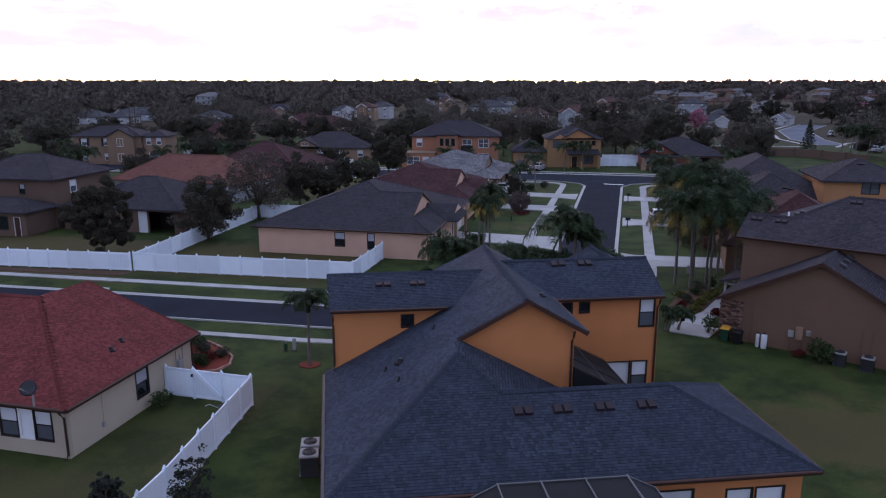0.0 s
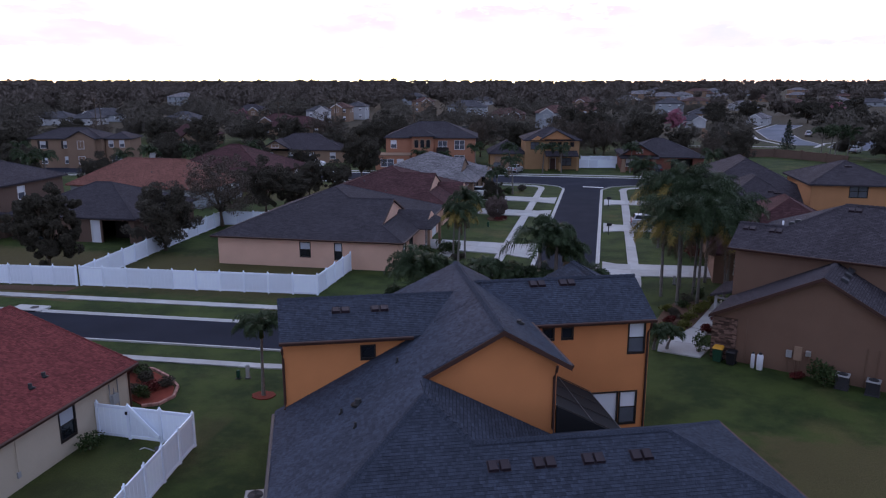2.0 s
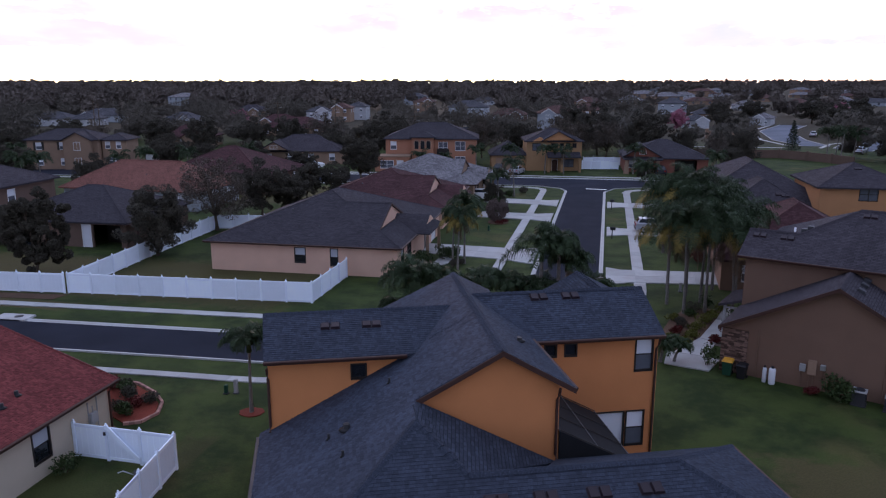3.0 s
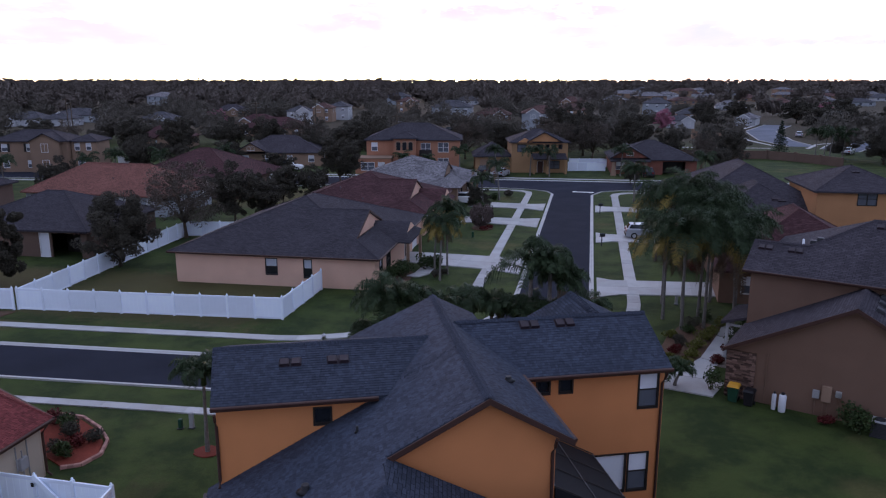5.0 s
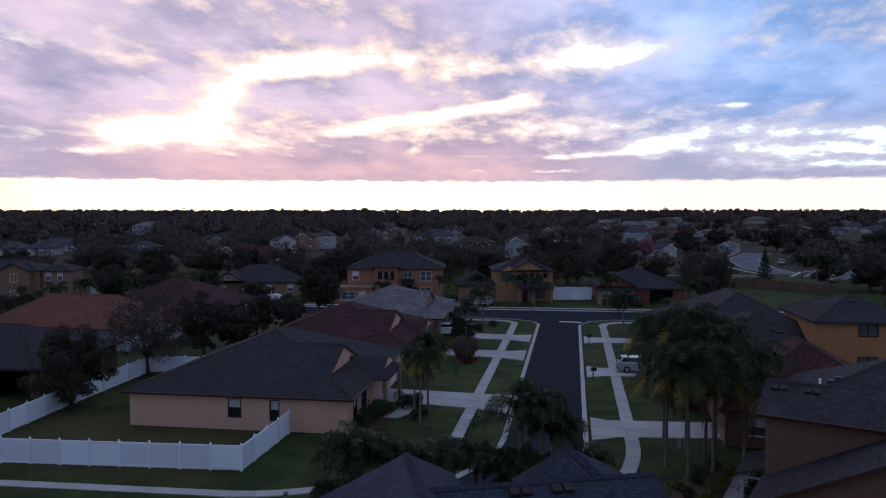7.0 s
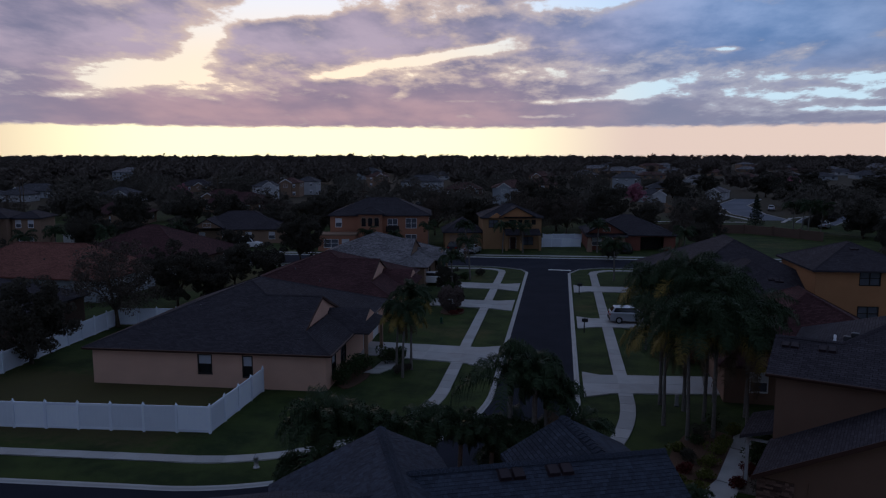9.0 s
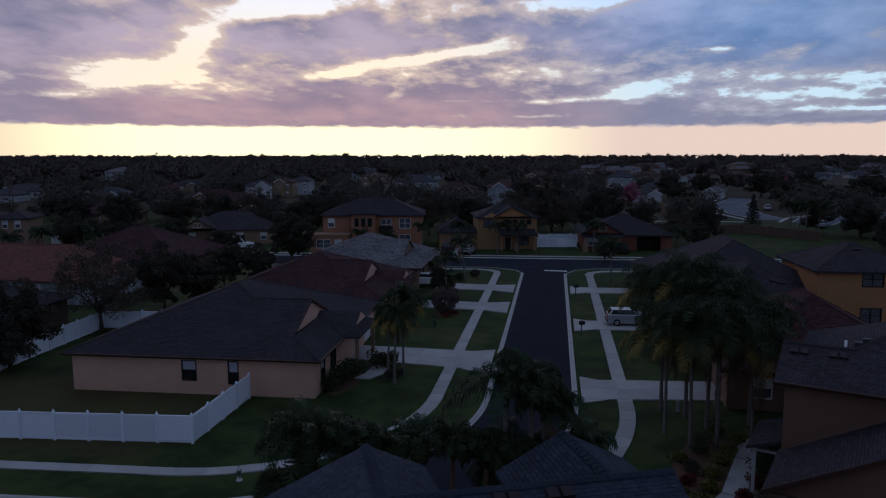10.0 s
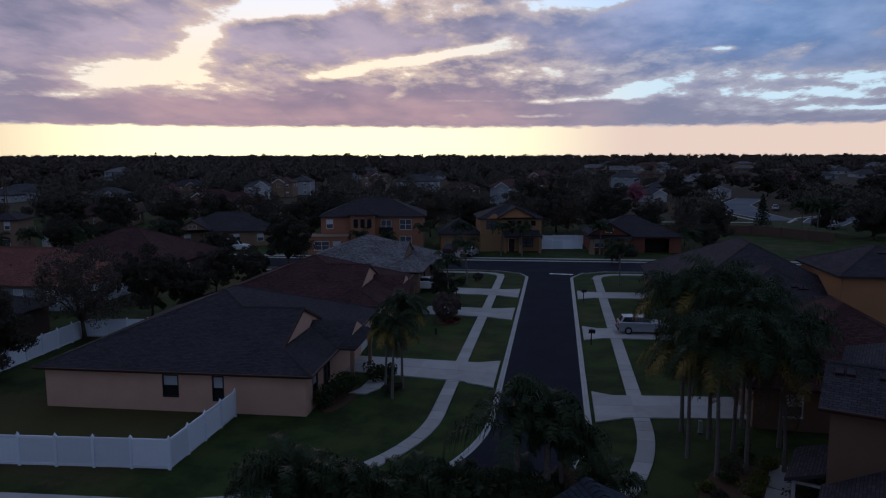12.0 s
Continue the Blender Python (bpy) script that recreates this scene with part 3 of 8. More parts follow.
def door(parent, m, w, h, mat=TRIM_BROWN, style="door"):
    s = Shape()
    if style == "garage":
        d = part("garage_door", s.box(0, w, 0.06, 0.11, 0, h).mesh("garage_door", mat), parent, "panelled garage door", m)
        for i in range(4):
            for j in range(4):
                part("panel", Shape().box(j * w / 4 + 0.08, (j + 1) * w / 4 - 0.08, 0.035, 0.06, i * h / 4 + 0.07, (i + 1) * h / 4 - 0.07).mesh("panel", mat), d)
        return d
    d = part("door", s.box(0.04, w - 0.04, 0.05, 0.10, 0, h - 0.04).mesh("door", mat), parent, "", m)
    f = Shape().box(0, 0.05, -0.02, 0.1, 0, h).box(w - 0.05, w, -0.02, 0.1, 0, h).box(0.05, w - 0.05, -0.02, 0.1, h - 0.05, h)
    part("frame", f.mesh("frame", TRIM_WHITE), d)
    part("knob", Shape().tube([(w - 0.14, 0.05, 1.0), (w - 0.14, -0.02, 1.0)], 0.03, 6).mesh("knob", METAL), d)
    return d


def wall(parent, p0, p1, z0, z1, mat, openings=(), thick=0.2, name="wall", gable=0.0):
    """From p0 to p1, outer face on the right hand. Openings: (from, to, sill, head, style[, frame material])."""
    p0, p1 = Vector((*p0, 0)), Vector((*p1, 0))
    d = (p1 - p0).normalized()
    length = (p1 - p0).length
    m = Matrix.Translation(p0) @ Matrix((( d.x, -d.y, 0, 0), (d.y, d.x, 0, 0), (0, 0, 1, 0), (0, 0, 0, 1)))
    xs = sorted({0.0, length, *[v for o in openings for v in o[:2]]})
    zs = sorted({z0, z1, *[v for o in openings for v in o[2:4]]})
    s = Shape()
    for a, b in zip(xs, xs[1:]):
        for c, e in zip(zs, zs[1:]):
            if not any(o[0] <= (a + b) / 2 <= o[1] and o[2] <= (c + e) / 2 <= o[3] for o in openings):
                s.box(a, b, 0, thick, c, e)
    if gable:
        s.add([(0, 0, z1), (length, 0, z1), (length / 2, 0, z1 + gable), (0, thick, z1), (length, thick, z1), (length / 2, thick, z1 + gable)],
              [(0, 1, 2), (5, 4, 3), (1, 4, 5, 2), (0, 2, 5, 3)])
    w = part(name, s.weld().mesh(name, mat), parent, "", m)
    for o in openings:
        om = m @ Matrix.Translation((o[0], 0, o[2]))
        if o[4] == "door":
            door(parent, om, o[1] - o[0], o[3] - o[2])
        elif o[4] == "garage":
            door(parent, om, o[1] - o[0], o[3] - o[2], o[5] if len(o) > 5 else TRIM_WHITE, "garage")
        elif o[4] == "void":
            pass
        else:
            window(parent, om, o[1] - o[0], o[3] - o[2], o[5] if len(o) > 5 else TRIM_WHITE, o[4])
    return w


def roof_mesh(name, polys, mat, thick=0.16):
    """Roof planes (counter-clockwise from above), closed underneath, with courses laid out in metres."""
    vs, fs, uvs = [], [], []
    count = {}
    for poly in polys:
        for a, b in zip(poly, poly[1:] + poly[:1]):
            key = tuple(sorted((tuple(round(c, 3) for c in a), tuple(round(c, 3) for c in b))))
            count[key] = count.get(key, 0) + 1
    for poly in polys:
        q = [Vector(p) for p in poly]
        n = (q[1] - q[0]).cross(q[2] - q[0]).normalized()
        h = Vector((0, 0, 1)).cross(n)
        h = h.normalized() if h.length > 1e-4 else Vector((1, 0, 0))
        up_slope = n.cross(h)
        k = len(vs)
        vs += q
        fs.append(tuple(range(k, k + len(q))))
        uvs += [(p.dot(h), p.dot(up_slope)) for p in q]
        k2 = len(vs)
        vs += [p - Vector((0, 0, thick)) for p in q]
        fs.append(tuple(reversed(range(k2, k2 + len(q)))))
        uvs += [(p.dot(h), p.dot(up_slope)) for p in reversed(q)]
        for i in range(len(q)):
            j = (i + 1) % len(q)
            key = tuple(sorted((tuple(round(c, 3) for c in poly[i]), tuple(round(c, 3) for c in poly[j]))))
            if count[key] == 1:
                fs.append((k + j, k + i, k2 + i, k2 + j))
                uvs += [(0.1, 0.05)] * 4
    me = mesh_of(name, vs, fs, mat)
    me.uv_layers.new(name="slope").data.foreach_set("uv", [c for uv in uvs for c in uv])
    return me


def ridge_cap(parent, a, b, mat, width=0.17):
    """Overlapping cap shingles along a ridge or a hip."""
    a, b = Vector(a), Vector(b)
    d = (b - a).normalized()
    side = d.cross(Vector((0, 0, 1))).normalized()
    upv = side.cross(d)
    s = Shape()
    n = max(2, int((b - a).length / 0.28))
    rows = []
    for i in range(n):
        for k, rise in ((i, 0.012), (i + 1, 0.036)):
            p = a.lerp(b, k / n)
            rows += [p + side * width - upv * (0.06 - rise), p + upv * (0.02 + rise), p - side * width - upv * (0.06 - rise)]
    count = len(rows) // 3
    s.add(rows, [(3 * i + j, 3 * i + j + 1, 3 * i + j + 4, 3 * i + j + 3) for i in range(count - 1) for j in (0, 1)])
    me = s.mesh("ridge_cap", mat)
    me.uv_layers.new(name="slope")
    return part("ridge_cap", me, parent)


def fascia(parent, pts, mat=TRIM_BROWN, h=0.20):
    """A gutter along the eave."""
    for a, b in zip(pts, pts[1:]):
        a, b = Vector(a), Vector(b)
        d = (b - a).normalized()
        out = d.cross(Vector((0, 0, 1))).normalized()
        sect = [(0.0, 0.0), (0.10, 0.0), (0.12, -0.03), (0.07, -h * 0.75), (0.0, -h * 0.75)]
        vs = [p + out * x + Vector((0, 0, z)) for p in (a, b) for x, z in sect]
        n = len(sect)
        fs = [(i, (i + 1) % n, n + (i + 1) % n, n + i) for i in range(n)] + [tuple(reversed(range(n))), tuple(range(n, 2 * n))]
        part("gutter", mesh_of("gutter", vs, fs, mat), parent)


def hip_roof(parent, x0, x1, y0, y1, z, pitch, mat, ov=0.45, gables="", caps=True, gutter=None, name="roof"):
    """A hip roof over the walls x0..x1, y0..y1; gables names the sides (w, e, s, n) that end in a gable. Returns roof and ridge height."""
    X0, X1, Y0, Y1 = x0 - ov, x1 + ov, y0 - ov, y1 + ov
    zz = z - ov * pitch + 0.12
    lx, ly = X1 - X0, Y1 - Y0
    A, B, C, D = (X0, Y0, zz), (X1, Y0, zz), (X1, Y1, zz), (X0, Y1, zz)
    if lx >= ly:
        top = zz + ly / 2 * pitch
        ym = (Y0 + Y1) / 2
        R0 = (X0 if "w" in gables else X0 + ly / 2, ym, top)
        R1 = (X1 if "e" in gables else X1 - ly / 2, ym, top)
        polys = [[A, B, R1, R0], [C, D, R0, R1]]
        if "w" not in gables:
            polys.append([D, A, R0])
        if "e" not in gables:
            polys.append([B, C, R1])
        hips = ([(A, R0), (D, R0)] if "w" not in gables else []) + ([(B, R1), (C, R1)] if "e" not in gables else [])
        eaves = [(A, B), (C, D)] + ([(D, A)] if "w" not in gables else []) + ([(B, C)] if "e" not in gables else [])
    else:
        top = zz + lx / 2 * pitch
        xm = (X0 + X1) / 2
        R0 = (xm, Y0 if "s" in gables else Y0 + lx / 2, top)
        R1 = (xm, Y1 if "n" in gables else Y1 - lx / 2, top)
        polys = [[B, C, R1, R0], [D, A, R0, R1]]
        if "s" not in gables:
            polys.append([A, B, R0])
        if "n" not in gables:
            polys.append([C, D, R1])
        hips = ([(A, R0), (B, R0)] if "s" not in gables else []) + ([(C, R1), (D, R1)] if "n" not in gables else [])
        eaves = [(B, C), (D, A)] + ([(A, B)] if "s" not in gables else []) + ([(C, D)] if "n" not in gables else [])
    roof = part(name, roof_mesh(name, polys, mat), parent)
    if caps:
        if (Vector(R0) - Vector(R1)).length > 0.5:
            ridge_cap(roof, R0, R1, mat)
        for a, b in hips:
            ridge_cap(roof, a, b, mat)
    if gutter:
        for a, b in eaves:
            fascia(parent, [a, b], gutter)
    return roof, R0, R1


def vent_pair(parent, p, slope_dir, pitch, mat=VENT, width=0.36):
    """Two low louvred roof vents side by side. p on the roof; slope_dir: plan direction up the slope."""
    d = Vector((*slope_dir, 0)).normalized()
    side = Vector((d.y, -d.x, 0))
    upn = Vector((-d.x * pitch, -d.y * pitch, 1)).normalized()
    alng = Vector((d.x, d.y, pitch)).normalized()
    for k in (-1, 1):
        c = Vector(p) + side * k * (width / 2 + 0.02)
        m = Matrix((( side.x, alng.x, upn.x, c.x), (side.y, alng.y, upn.y, c.y), (side.z, alng.z, upn.z, c.z), (0, 0, 0, 1)))
        w = width / 2
        s = Shape().add([(-w, -0.2, 0.0), (w, -0.2, 0.0), (w, 0.2, 0.0), (-w, 0.2, 0.0), (-w + 0.03, -0.19, 0.13), (w - 0.03, -0.19, 0.13), (w - 0.04, 0.16, 0.09), (-w + 0.04, 0.16, 0.09)],
                        [(4, 5, 6, 7), (0, 1, 5, 4), (1, 2, 6, 5), (2, 3, 7, 6), (3, 0, 4, 7)])
        s.box(-w - 0.02, w + 0.02, -0.22, 0.24, -0.01, 0.012)
        part("roof_vent", s.mesh("roof_vent", mat), parent, "low louvred roof vent", m)


def pipe_vent(parent, p, h=0.35, r=0.05, mat=METAL_DARK):
    s = Shape().lathe([(r * 2.4, 0), (r * 1.2, 0.06), (r, 0.08), (r, h), (r * 0.8, h)], 10, p)
    part("vent_pipe", s.mesh("vent_pipe", mat, True), parent)


def box_walls(parent, x0, x1, y0, y1, z0, z1, mat, s=(), e=(), n=(), w=(), gs=0.0, ge=0.0, gn=0.0, gw=0.0):
    wall(parent, (x0, y0), (x1, y0), z0, z1, mat, s, gable=gs)
    wall(parent, (x1, y0 + 0.2), (x1, y1 - 0.2), z0, z1, mat, e, gable=ge)
    wall(parent, (x1, y1), (x0, y1), z0, z1, mat, n, gable=gn)
    wall(parent, (x0, y1 - 0.2), (x0, y0 + 0.2), z0, z1, mat, w, gable=gw)


def downspout(parent, x, y, z0, z1, mat=TRIM_BROWN, out=(0, -1)):
    o = Vector((*out, 0)) * 0.12
    s = Shape().tube([Vector((x, y, z1)) + o * 3.2, Vector((x, y, z1 - 0.25)) + o * 2.4, Vector((x, y, z1 - 0.55)) + o * 0.5, Vector((x, y, z0 + 0.2)) + o * 0.5, Vector((x, y, z0 + 0.05)) + o * 2.2], 0.055, 6)
    part("downspout", s.mesh("downspout", mat), parent)


# ---- ground, roads, paths ----
random.seed(11)
g = Shape()
g.add([(-4600, -600, 0), (4600, -600, 0), (4600, 4600, 0), (-4600, 4600, 0)], [(0, 1, 2, 3)])
tagged(new("ground", g.mesh("ground", GRASS)), "mown winter lawn with dry brown patches", "ground", kind="structure")

BEND = (-17.0, 63.0)


def bend(a, b, n=28, far_y=119.0, west=-120.0):
    """A line along the street: down from the crossing, round the bend and away to the west."""
    pts = [(BEND[0] + a, far_y)]
    y = far_y
    while y > BEND[1] + 3:
        y -= 3.0
        pts.append((BEND[0] + a, max(y, BEND[1] + 1)))
    for i in range(n + 1):
        q = math.pi / 2 * i / n
        pts.append((BEND[0] + a * math.cos(q), BEND[1] - b * math.sin(q)))
    x = BEND[0]
    while x > west:
        x -= 3.0
        pts.append((x, BEND[1] - b + 0.055 * (x - BEND[0])))
    return pts


def ribbon(inner, outer, z, thick):
    s = Shape()
    n = len(inner)
    vs = [(x, y, z) for x, y in inner] + [(x, y, z) for x, y in outer] + [(x, y, z - thick) for x, y in inner] + [(x, y, z - thick) for x, y in outer]
    fs = []
    for i in range(n - 1):
        fs += [(i, i + 1, n + i + 1, n + i), (i + 1, i, 2 * n + i, 2 * n + i + 1), (n + i, n + i + 1, 3 * n + i + 1, 3 * n + i)]
    fs += [(0, n, 3 * n, 2 * n), (2 * n - 1, n - 1, 3 * n - 1, 4 * n - 1)]
    return s.add(vs, fs)


road = tagged(new("road", ribbon(bend(15.55, 17.05), bend(20.85, 21.45), 0.022, 0.05).mesh("road", ASPHALT)), "dark asphalt street curving through the estate", "road", kind="structure")
cross = Shape()
cross.add([(x, y, 0.02) for x, y in ((-300, 106.5), (-300, 115.2), (-9, 128.9), (14, 129.8), (44, 131), (44, 122.6), (14, 121.0), (8.4, 120.6), (5.2, 118.6), (3.85, 115.0), (-1.45, 115.0), (-2.4, 117.6), (-5.6, 119.4), (-9, 119.8))],
          [tuple(reversed(range(14)))])
tagged(new("road", cross.mesh("road_cross", ASPHALT)), "dark asphalt cross street at the junction", "road", kind="structure")


def curb(name, inner, outer, label):
    """A rolled kerb: gutter pan, slope and flat top."""
    s = Shape()
    n = len(inner)
    prof = [(0.0, 0.024), (0.12, 0.030), (0.22, 0.10), (0.36, 0.11), (0.36, -0.05)]
    vs = []
    for (x, y), (X, Y) in zip(inner, outer):
        d = Vector((X - x, Y - y, 0)).normalized()
        vs += [(x + d.x * r, y + d.y * r, z) for r, z in prof]
    k = len(prof)
    fs = [(i * k + j, (i + 1) * k + j, (i + 1) * k + j + 1, i * k + j + 1) for i in range(n - 1) for j in range(k - 1)]
    s.add(vs, fs)
    return tagged(new(name, s.mesh(name, CONCRETE)), label, "kerb", kind="structure")


curb("kerb", bend(15.55, 17.05, far_y=115), bend(14.5, 16.0, far_y=115), "pale rolled concrete kerb of the inner bend")
curb("kerb", bend(20.85, 21.45, far_y=115), bend(21.9, 22.5, far_y=115), "pale rolled concrete kerb of the outer bend")
for pts in ([(-1.45, 115.0), (-2.4, 117.6), (-5.6, 119.4), (-9, 119.8), (-40, 118.1), (-300, 106.5)],
            [(44, 122.6), (14, 121.0), (8.4, 120.6), (5.2, 118.6), (3.85, 115.0)],
            [(-300, 115.2), (-9, 128.9), (14, 129.8), (44, 131)]):
    vec = [Vector((*p, 0)) for p in pts]
    outer = []
    for i, p in enumerate(vec):
        d = (vec[min(i + 1, len(vec) - 1)] - vec[max(i - 1, 0)]).normalized()
        o = Vector((-d.y, d.x, 0))
        outer.append((p.x + o.x, p.y + o.y))
    curb("kerb", pts, outer, "pale concrete kerb of the cross street")


def sidewalk(inner, outer, label, step=1.5, near=(-60, 60, 30, 80)):
    """Concrete flags with open joints; those near the bend are single slabs, the rest one mesh."""
    a, b = [Vector((*p, 0)) for p in inner], [Vector((*p, 0)) for p in outer]
    length = [0.0]
    for i in range(1, len(a)):
        length.append(length[-1] + ((a[i] + b[i]) / 2 - (a[i - 1] + b[i - 1]) / 2).length)

    def at(line, d):
        for i in range(1, len(length)):
            if d <= length[i] or i == len(length) - 1:
                k = (d - length[i - 1]) / max(length[i] - length[i - 1], 1e-6)
                return line[i - 1].lerp(line[i], min(max(k, 0), 1))
    path = thing("sidewalk", label, "sidewalk", kind="structure")
    rest = Shape()
    n = int(length[-1] / step)
    for i in range(n):
        d0, d1 = i * step + 0.02, (i + 1) * step - 0.02
        q = [at(a, d0), at(b, d0), at(b, d1), at(a, d1)]
        if (q[1] - q[0]).cross(q[3] - q[0]).z < 0:
            q = [q[3], q[2], q[1], q[0]]
        tilt = random.uniform(-0.006, 0.006)
        sh = Shape() if near[0] < q[0].x < near[1] and near[2] < q[0].y < near[3] else None
        target = sh or rest
        top = [(p.x, p.y, 0.07 + tilt * (1 if k < 2 else -1)) for k, p in enumerate(q)]
        low = [(p.x, p.y, -0.03) for p in q]
        target.add(top + low, [(0, 1, 2, 3), (1, 0, 4, 5), (2, 1, 5, 6), (3, 2, 6, 7), (0, 3, 7, 4)])
        if sh:
            part("slab", sh.mesh("slab", CONCRETE), path)
    far = part("slab", rest.mesh("slabs", CONCRETE), path)
    far["kind"] = "stuff"
    bed = ribbon(inner, outer, 0.055, 0.08)
    part("bed", bed.mesh("bed", CONCRETE), path)
    return path


sidewalk(bend(11.6, 13.0, far_y=114.5), bend(12.5, 13.85, far_y=114.5), "pale concrete sidewalk on the inside of the bend")
sidewalk(bend(23.7, 23.95, far_y=114.5), bend(24.65, 24.6, far_y=114.5), "pale concrete sidewalk on the outside of the bend")


def driveway(pts, label, joints=3, kerb=None):
    s = Shape()
    z = 0.085
    s.prism(pts, -0.03, z)
    d = thing("driveway", label, "driveway", kind="structure")
    a, b, c, e = [Vector((*p, 0)) for p in pts]
    for i in range(joints):
        for j in range(2):
            def q(u, v):
                return a.lerp(b, u).lerp(e.lerp(c, u), v)
            u0, u1, v0, v1 = i / joints, (i + 1) / joints, j / 2, (j + 1) / 2
            eps_u, eps_v = 0.015 / (b - a).length, 0.015 / (e - a).length
            quad = [q(u0 + eps_u, v0 + eps_v), q(u1 - eps_u, v0 + eps_v), q(u1 - eps_u, v1 - eps_v), q(u0 + eps_u, v1 - eps_v)]
            part("slab", Shape().prism([(p.x, p.y) for p in quad], -0.03, z + random.uniform(-0.003, 0.003)).mesh("slab", CONCRETE), d)
    part("bed", Shape().prism(pts, -0.03, z - 0.015).mesh("bed", CONCRETE), d)
    if kerb is not None:
        # the apron widens from the sidewalk towards the kerb
        near_end = [p for p in pts if abs(p[0] - kerb) < 0.1]
        lo, hi = min(p[1] for p in near_end), max(p[1] for p in near_end)
        back = kerb - 2.0 if kerb < 0 else kerb + 1.6
        flare = [(back, lo + 0.05), (kerb, lo - 0.75), (kerb, hi + 0.75), (back, hi - 0.05)]
        part("apron", Shape().prism(flare if kerb < 0 else flare[::-1], -0.03, z - 0.004).mesh("apron", CONCRETE), d)
    return d


DRIVE = "pale concrete driveway crossing the sidewalk"
driveway([(4.45, 63.8), (16.4, 65.3), (16.8, 69.2), (4.45, 68.0)], DRIVE, 5, 4.45)
driveway([(4.45, 83.4), (15.5, 83.9), (15.5, 87.4), (4.45, 87.0)], DRIVE, 4, 4.45)
driveway([(4.45, 101.5), (15.5, 102.0), (15.5, 105.6), (4.45, 105.0)], DRIVE, 4, 4.45)
driveway([(-13.5, 71.0), (-2.05, 69.4), (-2.05, 74.4), (-13.5, 75.0)], DRIVE, 4, -2.05)
driveway([(-11.0, 91.0), (-2.05, 90.2), (-2.05, 94.4), (-11.0, 94.6)], DRIVE, 4, -2.05)
driveway([(-12.0, 102.2), (-2.05, 101.4), (-2.05, 105.2), (-12.0, 105.8)], DRIVE, 4, -2.05)
driveway([(-17.5, 129.8), (-12.5, 130.0), (-12.6, 138.8), (-17.6, 138.6)], "pale concrete driveway of the ochre house", 3)
tagged(new("stop_line", Shape().add([(1.2, 117.6, 0.026), (4.3, 117.3, 0.026), (4.3, 118.0, 0.026), (1.2, 118.3, 0.026)], [(0, 1, 2, 3)]).mesh("stop_line", PAINT_ROAD)), "worn white painted stop line on the asphalt", "road marking", kind="structure")
# walk in front of the far houses
fw = Shape().add([(-300, 117.4, 0.05), (-9, 131.0, 0.05), (44, 133.3, 0.05), (44, 134.6, 0.05), (-9, 132.3, 0.05), (-300, 118.7, 0.05)], [(0, 1, 4, 5), (1, 2, 3, 4)])
tagged(new("sidewalk", fw.mesh("sidewalk_far", CONCRETE)), "pale concrete sidewalk along the cross street", "sidewalk", kind="structure")
# sidewalks turning the corners into the cross street
for pts_a, pts_b, lb in (
        ([(-5.4, 114.5), (-5.7, 115.8), (-6.6, 116.7), (-8.2, 117.1), (-40, 115.4), (-120, 111.8)], [(-4.5, 114.5), (-4.7, 116.2), (-6.0, 117.5), (-8.2, 118.0), (-40, 116.3), (-120, 112.7)], "pale concrete sidewalk turning west at the junction"),
        ([(7.65, 114.5), (8.0, 116.2), (9.2, 117.3), (11.0, 117.8), (44, 119.6)], [(6.5, 114.5), (7.0, 116.7), (8.6, 118.2), (11.0, 118.8), (44, 120.6)], "pale concrete sidewalk turning east at the junction")):
    tagged(new("sidewalk", ribbon(pts_a, pts_b, 0.068, 0.08).mesh("sidewalk_corner", CONCRETE)), lb, "sidewalk", kind="structure")
# distant streets, each with a pale kerb along both edges
for k, (one, two) in enumerate((([(52.0, 206), (49.0, 225), (52.5, 262), (66.5, 300)], [(58.5, 206), (57.5, 225), (61.5, 262), (74.5, 297)]), ([(58.0, 200), (63.5, 213), (74.0, 224), (92, 234)], [(64.0, 193), (70.0, 204), (79.0, 212), (95, 220)]))):
    # surface painted pale blue for the sky reflected at a low angle
    tagged(new("road", ribbon(one, two, 0.02 + 0.006 * k, 0.04).mesh("road_far", ASPHALT_SHEEN)), "distant street asphalt with sky sheen in its colour", "road", kind="structure")
    for line, side in ((one, -0.3), (two, 0.3)):
        off = [(x + side, y) for x, y in line]
        tagged(new("kerb", ribbon(line if side > 0 else off, off if side > 0 else line, 0.12, 0.1).mesh("kerb_far", CONCRETE)), "pale concrete kerb of a distant street", "kerb", kind="structure")
    walk_in = [(x - 2.6, y) for x, y in one]
    tagged(new("sidewalk", ribbon([(x - 0.9, y) for x, y in walk_in], walk_in, 0.05, 0.06).mesh("sidewalk_distant", CONCRETE)), "pale concrete sidewalk beside a distant street", "sidewalk", kind="structure")
tagged(new("sidewalk", Shape().add([(22, 197.2, 0.04), (47, 199.0, 0.04), (47, 200.2, 0.04), (22, 198.4, 0.04)], [(0, 1, 2, 3)]).mesh("sidewalk_distant", CONCRETE)), "pale concrete sidewalk beyond the boundary wall", "sidewalk", kind="structure")


# ---- the orange house ----
main = thing("house", "large orange stucco house under slate-blue shingle roofs", "house", pose(0, 27, 0, 0, 0, 21))
PL, PF = 0.530, 0.44            # pitches of the long side slope and of the rear wing


def side_z(u):
    return 7.35 - PL * (0.9 - u)


